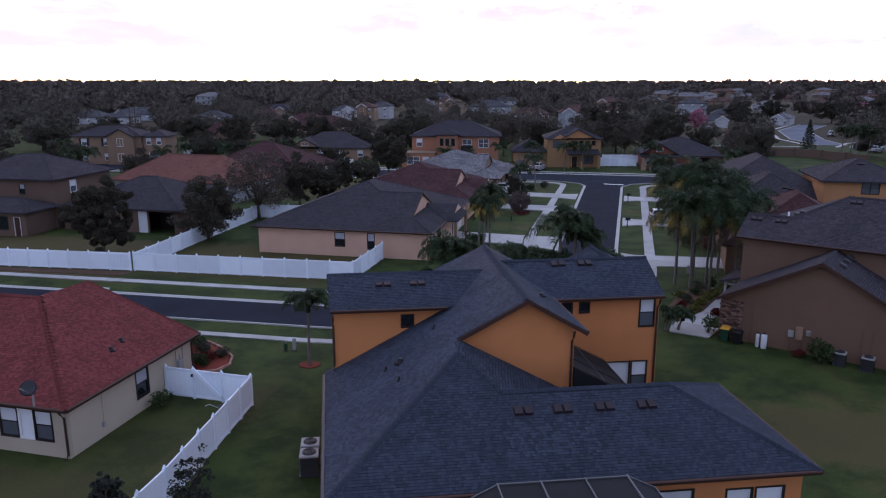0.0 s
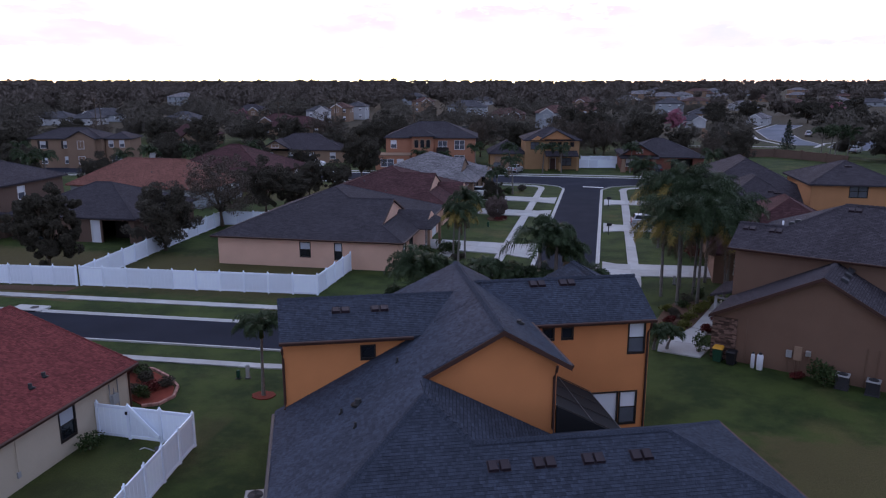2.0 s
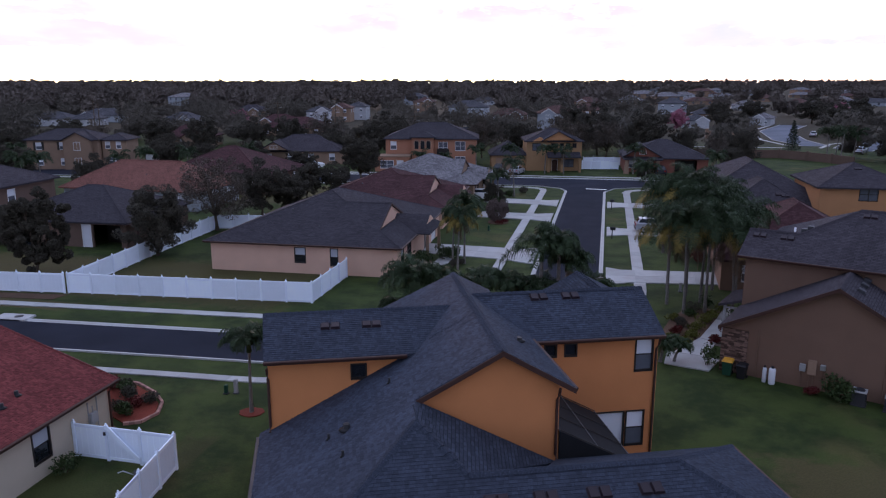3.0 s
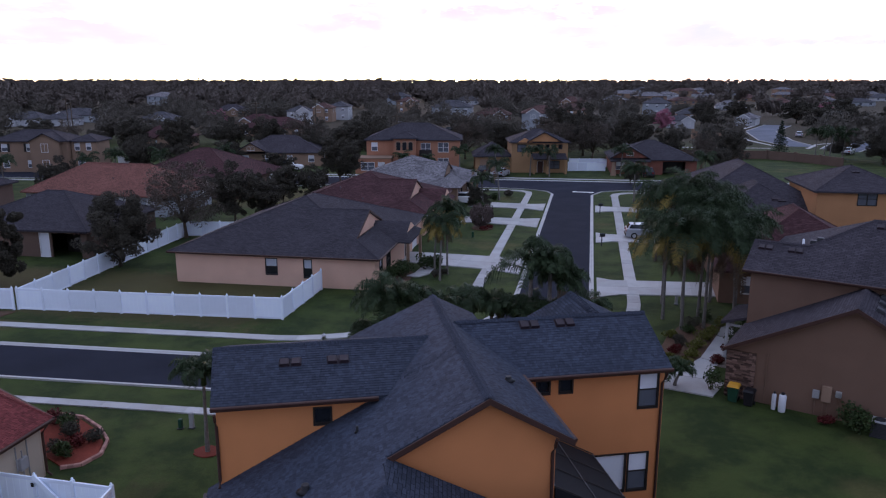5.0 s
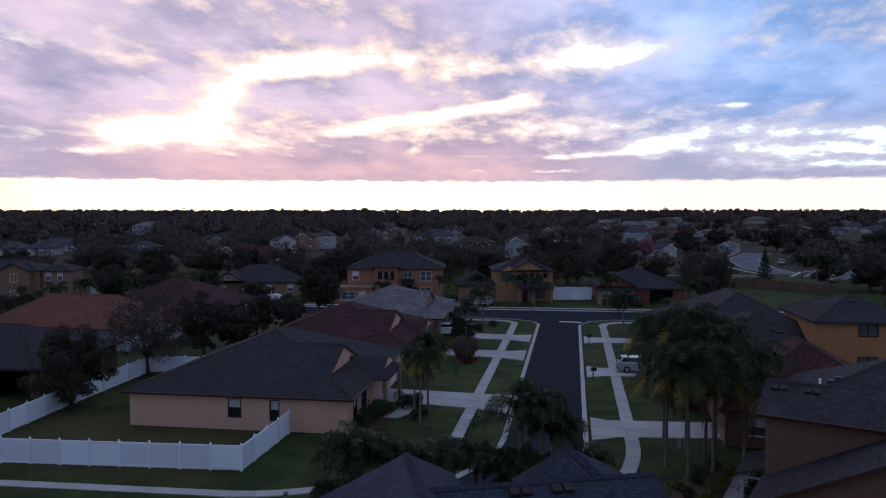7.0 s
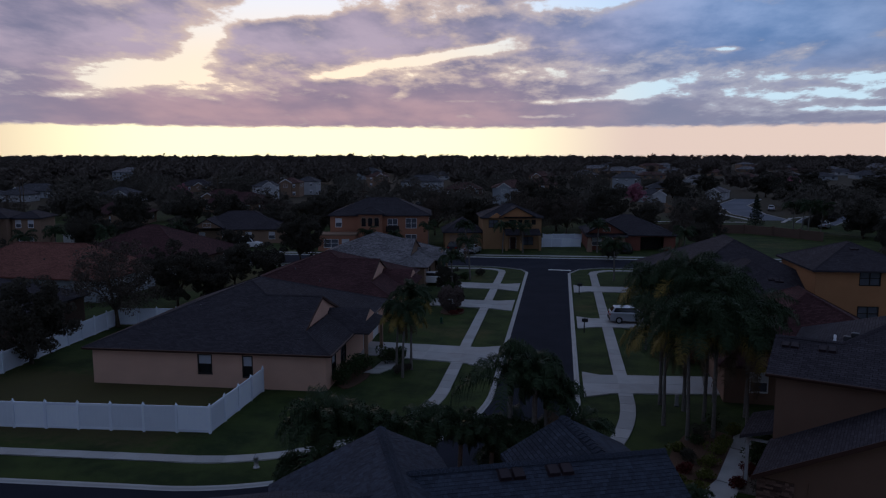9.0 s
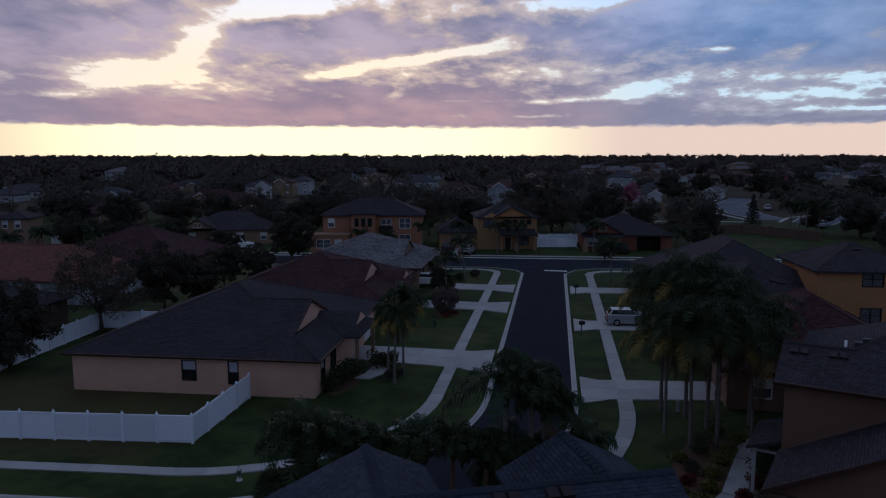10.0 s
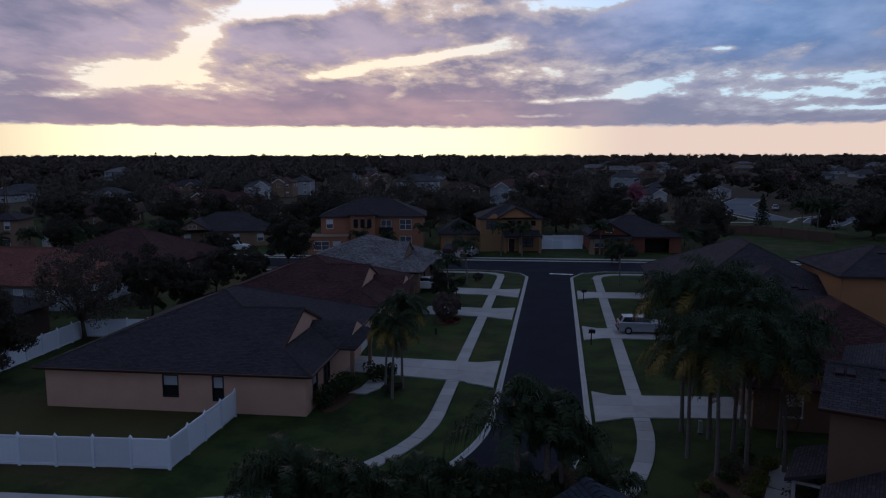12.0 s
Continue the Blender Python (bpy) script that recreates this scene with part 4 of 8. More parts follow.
EAVE2 = 5.88
EAVEW, RIDGEW = 5.99, 6.94     # the west wing
PW = (RIDGEW - EAVEW) / 2.9
EL = side_z(-7.75)              # the single-storey eave
FR, RZ, RV = -7.35, 4.78, -3.5
EC = side_z(-7.42)              # the rear eave
PF = (RZ - EC) / (RV - FR)
TU = 0.9 - (7.35 - (RZ + PF * 1.9)) / PL
A_, T_, B_, D_ = (-2.1, -0.2, side_z(-2.1)), (TU, RV + 1.9, side_z(TU)), (-0.9, RV, RZ), (3.0, -0.05, 2.95)
R0_, R1_ = (0.9, -0.2, 7.35), (0.9, 10.25, 7.35)
HL_, HR_ = (-2.6, 10.9, side_z(-2.6)), (2.78, 10.9, 6.26)
# long western slope from the top ridge down to the single-storey eave
side_polys = [
    [(-7.42, FR, EC), T_, A_, R0_, (0.9, 4.2, 7.35), (-7.75, 4.2, EL)],
    [(0.9, 4.2, 7.35), R1_, HL_, (-2.6, 4.2, side_z(-2.6))],
]
east_polys = [[R0_, (3.5, -0.2, 5.84), HR_, R1_]]
rear_polys = [
    [(-7.42, FR, EC), (9.8, FR, EC), (5.7, RV, RZ), B_, T_],
    [(9.8, FR, EC), (9.8, 0.2, EC), (5.7, RV, RZ)],
    [(9.8, 0.2, EC), (3.0, 0.2, EC), (1.5, RV, RZ), (5.7, RV, RZ)],
]
cricket = [[T_, B_, A_], [A_, B_, D_]]
west_polys = [
    [(-7.4, 3.5, EAVEW), (0.6, 3.5, EAVEW), (0.6, 6.4, RIDGEW), (-7.62, 6.4, RIDGEW)],
    [(0.6, 9.3, EAVEW), (-7.4, 9.3, EAVEW), (-7.62, 6.4, RIDGEW), (0.6, 6.4, RIDGEW)],
]
wing_polys = [
    [(2.6, 4.4, EAVE2), (8.95, 4.4, EAVE2), (8.95, 7.1, 7.2), (1.2, 7.1, 7.2)],
    [(8.95, 9.8, EAVE2), (2.6, 9.8, EAVE2), (1.2, 7.1, 7.2), (8.95, 7.1, 7.2)],
]
porch_polys = [
    [(7.2, 7.1, 7.05), (7.2, 10.8, 7.05), (5.0, 10.8, 5.9), (5.0, 7.6, 5.9)],
    [(9.4, 7.6, 5.9), (9.4, 10.8, 5.9), (7.2, 10.8, 7.05), (7.2, 7.1, 7.05)],
]


def upward(polys):
    out = []
    for p in polys:
        q = [Vector(v) for v in p]
        n = sum(((q[i] - q[0]).cross(q[i + 1] - q[0]) for i in range(1, len(q) - 1)), Vector())
        out.append(p if n.z > 0 else p[::-1])
    return out


main_roofs = {}
for nm, polys in (("roof_side", side_polys), ("roof_east", east_polys), ("roof_rear", rear_polys), ("roof_cricket", cricket), ("roof_west", west_polys), ("roof_wing", wing_polys), ("roof_porch", porch_polys)):
    main_roofs[nm] = part("roof", roof_mesh("roof", upward(polys), ROOF_SLATE), main)
for a, b in ((R0_, R1_), ((-7.42, FR, EC), T_), (T_, B_), (B_, (5.7, RV, RZ)), ((5.7, RV, RZ), (9.8, FR, EC)), ((5.7, RV, RZ), (9.8, 0.2, EC)),
             ((-7.6, 6.4, RIDGEW), (0.6, 6.4, RIDGEW)), ((1.2, 7.1, 7.2), (8.95, 7.1, 7.2)), ((7.2, 10.8, 7.05), (7.2, 7.4, 7.05))):
    ridge_cap(main_roofs["roof_side"], a, b, ROOF_SLATE)
OW = STUCCO_ORANGE
# rear wing
wall(main, (-7.05, FR + 0.4), (9.4, FR + 0.4), 0, EC - 0.02, OW, [(9.0, 12.4, 0.1, 2.3, "blind", TRIM_DARK), (13.6, 14.6, 0.7, 2.2, "hung", TRIM_DARK), (14.7, 15.8, 0.7, 2.2, "hung", TRIM_DARK)])
wall(main, (9.4, FR + 0.6), (9.4, -0.2), 0, EC - 0.02, OW, [(2.0, 3.2, 0.9, 2.2, "hung", TRIM_DARK)])
wall(main, (9.4, -0.2), (3.05, -0.2), 0, EC - 0.02, OW)
wall(main, (-7.35, 4.2), (-7.05, FR + 0.6), 0, EL + 0.02, OW, [(2.0, 2.9, 0.9, 2.2, "hung", TRIM_DARK)])
# gable over the rear wing
gw = Shape().plate([(-2.0, 0.15, side_z(-2.0) - 0.10), (-1.6, 0.15, side_z(-1.6) - 0.9), (3.05, 0.15, 2.3), (3.05, 0.15, 6.05), (0.9, 0.15, 7.25)], (0, 0.2, 0))
part("wall", gw.mesh("wall", OW), main)
wall(main, (3.05, 0.35), (3.05, 4.8), 0, 5.95, OW)
# the rake boards of the gable
for a, b in (((-2.15, -0.23, side_z(-2.15) - 0.02), (0.9, -0.23, 7.35)), ((0.9, -0.23, 7.35), (3.52, -0.23, 5.83))):
    a, b = Vector(a), Vector(b)
    part("rake_board", Shape().plate([a, b, b - Vector((0, 0, 0.2)), a - Vector((0, 0, 0.2))], (0, -0.04, 0)).mesh("rake_board", TRIM_BROWN), main)
# west wing, two storeys
wall(main, (-7.3, 3.9), (0.5, 3.9), 2.3, 5.98, OW, [(3.15, 3.75, 4.95, 5.55, "plain", TRIM_DARK)])
wall(main, (-7.3, 8.9), (-7.3, 4.1), 0, 5.9, OW, gable=0.72)
wall(main, (-2.35, 8.9), (-7.3, 8.9), 0, 5.9, OW, [(2, 3.2, 3.8, 5.1, "hung")])
# east wing, two storeys
wall(main, (3.05, 4.8), (8.85, 4.8), 0, 5.8, OW, [(0.80, 1.33, 5.02, 5.55, "plain", TRIM_DARK), (1.67, 2.20, 5.02, 5.55, "plain", TRIM_DARK), (4.78, 5.58, 4.18, 5.62, "hung", TRIM_DARK), (2.75, 4.45, 0.75, 2.35, "blind", TRIM_DARK), (4.52, 5.35, 0.75, 2.35, "hung", TRIM_DARK)])
wall(main, (8.85, 5.0), (8.85, 9.2), 0, 5.8, OW, gable=1.1)
wall(main, (8.85, 9.4), (3.0, 9.4), 0, 5.8, OW)
wall(main, (9.0, 8.2), (9.0, 10.4), 0, 5.8, OW)
wall(main, (9.0, 10.5), (5.3, 10.5), 0, 5.8, OW, [(0.8, 2.8, 3.6, 5.0, "split")], gable=0.95)
wall(main, (3.0, 10.5), (-2.3, 10.5), 0, 5.4, OW, [(0.6, 4.6, 0.05, 2.2, "garage")], gable=1.3)
wall(main, (-2.3, 10.5), (-2.3, 8.9), 0, 5.35, OW)
for p in ([(-7.4, 3.5, EAVEW), (-2.0, 3.5, EAVEW)], [(3.4, 4.4, EAVE2), (8.95, 4.4, EAVE2)], [(-7.42, FR, EC), (9.8, FR, EC), (9.8, 0.2, EC)], [(3.5, -0.2, 5.84), (3.2, 4.4, 6.01)]):
    fascia(main, p, TRIM_BROWN)
fascia(main, [(-7.75, 3.9, EL), (-7.42, FR, EC)], METAL_DARK)
downspout(main, 8.75, 4.8, 0, 5.7)
downspout(main, 2.95, 0.15, 3.0, 5.85, out=(0, -1))
downspout(main, -7.3, 3.9, 3.0, 5.7)
for u in (-4.9, -3.25):
    vent_pair(main, (u, 5.4, EAVEW + 1.9 * PW), (0, 1), PW)
for u in (4.1, 5.52):
    vent_pair(main, (u, 6.75, EAVE2 + 2.35 * 0.489), (0, 1), 0.489)
for u in (-0.22, 1.26, 2.88, 4.5):
    vent_pair(main, (u, -4.4, EC + (-4.4 - FR) * PF), (0, 1), PF, VENT, 0.34)
for u, v in ((-4.42, 0.49), (-5.04, 0.48), (-4.58, -1.23), (-2.79, 2.23)):
    pipe_vent(main, (u, v, side_z(u) - 0.02), 0.22, 0.045 if u != -4.42 else 0.12, PLASTIC_BLACK)
pipe_vent(main, (2.2, 2.6, 7.35 - 0.56 * 1.3), 0.14, 0.10, PLASTIC_BLACK)
# screened porch in the corner, under a sloping frame
scr = Shape()
scr.plate([(3.1, 0.2, 4.05), (6.1, 0.2, 2.45), (6.1, 4.7, 2.45), (3.1, 4.7, 4.05)], (0, 0, -0.02))
scr.plate([(6.1, 0.2, 2.45), (6.1, 0.2, 0.1), (6.1, 4.7, 0.1), (6.1, 4.7, 2.45)], (0.015, 0, 0))
scr.plate([(3.1, 0.2, 4.05), (3.1, 0.2, 0.1), (6.1, 0.2, 0.1), (6.1, 0.2, 2.45)], (0, -0.015, 0))
porch = part("screen_porch", scr.mesh("screen_porch", SCREEN), main, "dark insect screen porch with thin frame bars")
for k in range(4):
    v = 0.2 + k * 1.5
    part("bar", Shape().tube([(3.1, v, 4.09), (6.12, v, 2.49)], 0.022, 6).mesh("bar", TRIM_DARK), porch)
for k in range(3):
    u = 3.1 + k * 1.5
    z = 4.09 - k * 0.8
    part("bar", Shape().tube([(u, 0.2, z), (u, 4.7, z)], 0.016, 6).mesh("bar", CAGE), porch)
# pool cage against the rear wall
cage = thing("pool_cage", "dark screened pool cage with pale aluminium frame bars", "pool cage", main.matrix_world.copy())
cx0, cx1, cy0, cy1 = -2.8, 3.6, -12.6, -7.6
screens = [
    [(cx0, cy1, 2.85), (cx0 + 1.0, cy1, 3.35), (cx0 + 1.0, cy0 + 1, 3.35), (cx0, cy0, 2.85)], [(cx1, cy1, 2.85), (cx1, cy0, 2.85), (cx1 - 1.0, cy0 + 1, 3.35), (cx1 - 1.0, cy1, 3.35)],
    [(cx0 + 1.0, cy1, 3.35), (cx1 - 1.0, cy1, 3.35), (cx1 - 1.0, cy0 + 1, 3.35), (cx0 + 1.0, cy0 + 1, 3.35)], [(cx0, cy0, 2.85), (cx0 + 1.0, cy0 + 1, 3.35), (cx1 - 1.0, cy0 + 1, 3.35), (cx1, cy0, 2.85)],
    [(cx0, cy1, 0), (cx0, cy0, 0), (cx0, cy0, 2.85), (cx0, cy1, 2.85)], [(cx1, cy0, 0), (cx1, cy1, 0), (cx1, cy1, 2.85), (cx1, cy0, 2.85)], [(cx0, cy0, 0), (cx1, cy0, 0), (cx1, cy0, 2.85), (cx0, cy0, 2.85)]]
for i, q in enumerate(screens):
    part("screen", Shape().plate(q, (0, 0, -0.02) if i < 4 else (0.01, 0.01, 0)).mesh("screen", SCREEN), cage)
for u in (cx0, cx0 + 1.0, cx0 + 2.45, cx1 - 2.45, cx1 - 1.0, cx1):
    z = 2.9 if u in (cx0, cx1) else 3.4
    part("beam", Shape().box(u - 0.02, u + 0.02, cy0 + (0 if z < 3 else 1), cy1, z - 0.05, z + 0.015).mesh("beam", CAGE), cage)
for v in (cy1 - 0.06, cy1 - 2, cy0 + 1):
    part("beam", Shape().tube([(cx0, v, 2.9), (cx0 + 1.0, v, 3.4), (cx1 - 1.0, v, 3.4), (cx1, v, 2.9)], 0.022, 6).mesh("beam", CAGE), cage)
for u, v in ((cx0, cy0), (cx1, cy0), (cx0, cy0 + 2.5), (cx1, cy0 + 2.5)):
    part("post", Shape().box(u - 0.04, u + 0.04, v - 0.04, v + 0.04, 0, 2.88).mesh("post", METAL_GREY), cage)


def condenser(m, label):
    """Air conditioner: finned case, lid and fan grille."""
    c = thing("air_conditioner", label, "air conditioner", m, "outdoor air conditioners")
    s = Shape()
    ring = []
    for i in range(10):
        zb = 0.06 + i * 0.08
        for r, zz in ((0.35, zb), (0.35, zb + 0.04), (0.375, zb + 0.04), (0.375, zb + 0.08)):
            ring += [(-r, -r, zz), (r, -r, zz), (r, r, zz), (-r, r, zz)]
    s.add(ring, [(4 * i + j, 4 * i + (j + 1) % 4, 4 * i + 4 + (j + 1) % 4, 4 * i + 4 + j) for i in range(39) for j in range(4)])
    part("case", s.mesh("case", METAL_DARK), c)
    part("pad", Shape().box(-0.42, 0.42, -0.42, 0.42, 0.0, 0.06).mesh("pad", METAL_DARK), c)
    part("lid", Shape().box(-0.40, 0.40, -0.40, 0.40, 0.86, 0.94, 0.03).mesh("lid", METAL_GREY), c, "pale grey lid")
    gr = part("fan_grille", Shape().lathe([(0.30, 0.94), (0.29, 0.965), (0.05, 0.985), (0.04, 0.97)], 20).mesh("fan_grille", METAL_DARK), c)
    for k in range(3):
        r = 0.10 + 0.08 * k
        part("ring", Shape().tube([(r * math.cos(a), r * math.sin(a), 0.985) for a in [i * math.pi / 8 for i in range(17)]], 0.012, 5, False).mesh("ring", METAL_DARK), gr)
    return c


c1 = condenser(main.matrix_world @ pose(-8.35, -0.1, 0), "dark finned air conditioner with grey lid beside the orange house")
copy_thing(c1, main.matrix_world @ pose(-8.35, 0.85, 0))

# ---- the red-roofed house ----
red = thing("house", "beige stucco bungalow under a red shingle roof", "house", pose(-18.4, 22.4, 0))
wall(red, (-16.6, 0), (0, 0), 0, 2.6, STUCCO_BEIGE, [(13.05, 14.05, 0.75, 2.15, "hung", TRIM_DARK), (14.1, 14.85, 0.75, 2.15, "blind", TRIM_WHITE), (14.9, 15.85, 0.75, 2.15, "hung", TRIM_DARK)])
wall(red, (0, 0.2), (0, 9.4), 0, 2.6, STUCCO_BEIGE, [(4.5, 5.5, 0.75, 2.15, "shade", TRIM_DARK)])
wall(red, (0, 9.5), (-4.9, 11.8), 0, 2.6, STUCCO_BEIGE, [(1.5, 2.5, 0, 2.1, "door")])
wall(red, (-4.9, 11.8), (-16.6, 11.8), 0, 2.6, STUCCO_BEIGE)
wall(red, (-16.6, 11.6), (-16.6, 0.2), 0, 2.6, STUCCO_BEIGE)
RS_, RN_, RW_ = (-6.1, 5.8, 5.3), (-5.8, 9.0, 5.3), (-10.6, 5.8, 5.3)
red_polys = [[(-17, -0.4, 2.55), (0.4, -0.4, 2.55), RS_, RW_], [(0.4, -0.4, 2.55), (0.4, 9.8, 2.55), RN_, RS_], [(0.4, 9.8, 2.55), (-4.7, 12.2, 2.55), RN_],
             [(-4.7, 12.2, 2.55), (-17, 12.2, 2.55), RW_, RS_], [(-4.7, 12.2, 2.55), RS_, RN_], [(-17, 12.2, 2.55), (-17, -0.4, 2.55), RW_]]
rroof = part("roof", roof_mesh("roof", upward(red_polys), ROOF_RED), red)
for a, b in ((RS_, RN_), (RS_, RW_), (RS_, (0.4, -0.4, 2.55)), (RN_, (0.4, 9.8, 2.55)), (RN_, (-4.7, 12.2, 2.55))):
    ridge_cap(rroof, a, b, ROOF_RED)
fascia(red, [(-17, -0.4, 2.55), (0.4, -0.4, 2.55), (0.4, 9.8, 2.55), (-4.7, 12.2, 2.55)], TRIM_BROWN)
downspout(red, -0.05, 0.0, 0, 2.5, out=(0, -1))
downspout(red, -0.02, 9.55, 0, 2.5, out=(1, 0))
for u, v in ((-1.19, 4.67), (-1.39, 5.71)):
    pipe_vent(red, (u, v, 2.55 + (0.4 - u) * 0.42), 0.22, 0.09, PLASTIC_BLACK)
for u, v in ((-9.0, 2.4), (-8.2, 2.6)):
    vent_pair(red, (u, v, 2.55 + (v + 0.4) * 0.44), (0, 1), 0.44, VENT, 0.34)
part("conduit", Shape().tube([(0.05, 2.2, 0.6), (0.05, 2.2, 2.3)], 0.02, 6).mesh("conduit", STUCCO_BEIGE), red)
part("tap_box", Shape().box(0.0, 0.08, 2.12, 2.28, 0.5, 0.75, 0.01).mesh("tap_box", METAL_GREY), red)
dish = thing("satellite_dish", "dark grey satellite dish on the eave corner of the red roof", "satellite dish", pose(-19.6, 22.0, 2.75) @ Matrix.Scale(1.5, 4))
part("bowl", Shape().lathe([(0.02, 0.0), (0.14, 0.02), (0.22, 0.06), (0.23, 0.07), (0.14, 0.035), (0.02, 0.02)], 16).mesh("bowl", METAL_DARK, True), dish, "", pose(0, -0.1, 0.45, 60, 0, 30))
part("mast", Shape().tube([(0, 0, -0.15), (0, 0.02, 0.45)], 0.03, 6).mesh("mast", METAL_GREY), dish)
part("arm", Shape().tube([(0, -0.15, 0.35), (0.05, -0.45, 0.6)], 0.02, 6).mesh("arm", METAL_GREY), dish)
for k, (v, h) in enumerate(((8.0, 1.5), (8.3, 1.2), (8.6, 1.6))):
    part("meter_pipe", Shape().tube([(0.08, v, 0.1), (0.08, v, h + 0.6)], 0.03, 6).mesh("meter_pipe", METAL_GREY), red)
part("meter_box", Shape().box(0.0, 0.18, 8.1, 8.5, 1.0, 1.5, 0.02).mesh("meter_box", METAL_GREY), red)


# ---- vinyl fences ----
def fence(pts, label, height=1.60, span=1.9):
    f = thing("fence", label, "fence")
    cap = Shape().add([(-0.075, -0.075, 0), (0.075, -0.075, 0), (0.075, 0.075, 0), (-0.075, 0.075, 0), (-0.075, -0.075, 0.03), (0.075, -0.075, 0.03), (0.075, 0.075, 0.03), (-0.075, 0.075, 0.03), (-0.03, -0.03, 0.07), (0.03, -0.03, 0.07), (0.03, 0.03, 0.07), (-0.03, 0.03, 0.07), (-0.05, -0.05, 0.11), (0.05, -0.05, 0.11), (0.05, 0.05, 0.11), (-0.05, 0.05, 0.11), (0, 0, 0.19)],
                      [(0, 1, 5, 4), (1, 2, 6, 5), (2, 3, 7, 6), (3, 0, 4, 7), (4, 5, 9, 8), (5, 6, 10, 9), (6, 7, 11, 10), (7, 4, 8, 11), (8, 9, 13, 12), (9, 10, 14, 13), (10, 11, 15, 14), (11, 8, 12, 15), (12, 13, 16), (13, 14, 16), (14, 15, 16), (15, 12, 16)]).mesh("cap", VINYL)
    post = Shape().box(-0.065, 0.065, -0.065, 0.065, 0, height + 0.06).mesh("post", VINYL)
    panels = {}
    first = True
    for (ax, ay), (bx, by) in zip(pts, pts[1:]):
        length = math.hypot(bx - ax, by - ay)
        n = max(1, round(length / span))
        w = length / n
        ang = math.degrees(math.atan2(by - ay, bx - ax))
        key = round(w, 3)
        if key not in panels:
            hw = w / 2 - 0.065
            k = max(4, int(2 * hw / 0.28))
            prof = []
            for i in range(k):
                x0_, x1_ = -hw + i * 2 * hw / k, -hw + (i + 1) * 2 * hw / k
                prof += [(x0_ + 0.002, 0.006), (x0_ + 0.010, 0.014), (x1_ - 0.010, 0.014), (x1_ - 0.002, 0.006)]
            outline = [(x, -y) for x, y in prof] + [(x, y) for x, y in reversed(prof)]
            rail = [Shape().box(-hw, hw, -0.035, 0.035, z0_, z0_ + 0.14, 0.01).mesh("rail", VINYL) for z0_ in (0.06, height - 0.14)]
            panels[key] = (Shape().prism(outline, 0.19, height - 0.13).mesh("panel", VINYL), rail)
        for i in range(n + 1):
            x, y = ax + (bx - ax) * i / n, ay + (by - ay) * i / n
            if i > 0 or first:
                pst = part("post", post, f, "", pose(x, y, 0, 0, 0, ang))
                part("cap", cap, pst, "", pose(0, 0, height + 0.06) @ Matrix.Scale(0.72, 4))
            if i < n:
                pn = part("panel", panels[key][0], f, "", pose(x + (bx - ax) / n / 2, y + (by - ay) / n / 2, 0, 0, random.uniform(-0.05, 0.05), ang))
                for rl in panels[key][1]:
                    part("rail", rl, pn)
        first = False
    return f


fence([(-16.95, 60.9), (-16.95, 53.25), (-36.6, 51.7), (-37.6, 64.0), (-38.2, 77.6), (-31.0, 78.6)], "white vinyl privacy fence with capped posts round the peach house yard")
fence([(-36.9, 51.6), (-60.0, 49.2)], "white vinyl privacy fence of the neighbouring yard")
lf = fence([(-18.3, 29.4), (-13.35, 29.3), (-12.1, 20.2), (-11.9, 16.6)], "white vinyl fence with a braced gate beside the bungalow", span=1.65)
gm = Shape().plate([(-16.6, 29.25, 1.62), (-15.1, 29.22, 0.25), (-15.0, 29.22, 0.40), (-16.5, 29.25, 1.77)], (0, -0.07, 0))
part("gate_brace", gm.mesh("gate_brace", VINYL), lf)
part("latch", Shape().box(-16.72, -16.62, 29.22, 29.27, 1.25, 1.40).mesh("latch", PLASTIC_BLACK), lf)
fence([(-0.3, 143.6), (6.3, 144.8)], "white vinyl fence between two distant houses")
fence([(-0.3, 150.4), (7.3, 151.8)], "white vinyl fence behind the distant houses")

# ---- the brown house ----
brn = thing("house", "brown stucco house with a stone corner and dark shingle roofs", "house", pose(11.0, 46.1, 0, 0, 0, -23))
BW = STUCCO_BROWN
wall(brn, (0, 0), (11.2, 0), 0, 2.72, BW, gable=2.95)
wall(brn, (0, 4.0), (0, 0.2), 0, 2.85, BW)
wall(brn, (11.2, 0.2), (11.2, 8.0), 0, 2.85, BW, [(2, 3, 0.9, 2.1, "hung")])
GP, GT = 0.536, 5.86
gpol = [[(-0.2, -0.4, 2.76), (5.6, -0.4, GT), (5.6, 4.2, GT), (-0.2, 4.2, 2.76)], [(5.6, -0.4, GT), (11.4, -0.4, 2.76), (11.4, 4.2, 2.76), (5.6, 4.2, GT)]]
rg = part("roof", roof_mesh("roof", upward(gpol), ROOF_CHAR), brn)
ridge_cap(rg, (5.6, -0.4, GT), (5.6, 4.0, GT), ROOF_CHAR)
for a, b in (((-0.22, 2.75), (5.6, GT)), ((5.6, GT), (11.42, 2.75))):
    part("rake_board", Shape().plate([(a[0], -0.42, a[1] + 0.01), (b[0], -0.42, b[1] + 0.01), (b[0], -0.42, b[1] - 0.2), (a[0], -0.42, a[1] - 0.2)], (0, -0.03, 0)).mesh("rake_board", TRIM_BROWN), brn)
for k in range(3):
    part("roof_vent", Shape().box(-0.16, 0.2, -0.2, 0.2, -0.12, 0.13, 0.03).box(0.2, 0.23, -0.17, 0.17, 0.0, 0.1).mesh("roof_vent", METAL_DARK), brn, "small dark box vent on the roof", pose(6.4, 1.2 + k * 1.3, GT - 0.8 * GP + 0.05, 0, 24, 0))
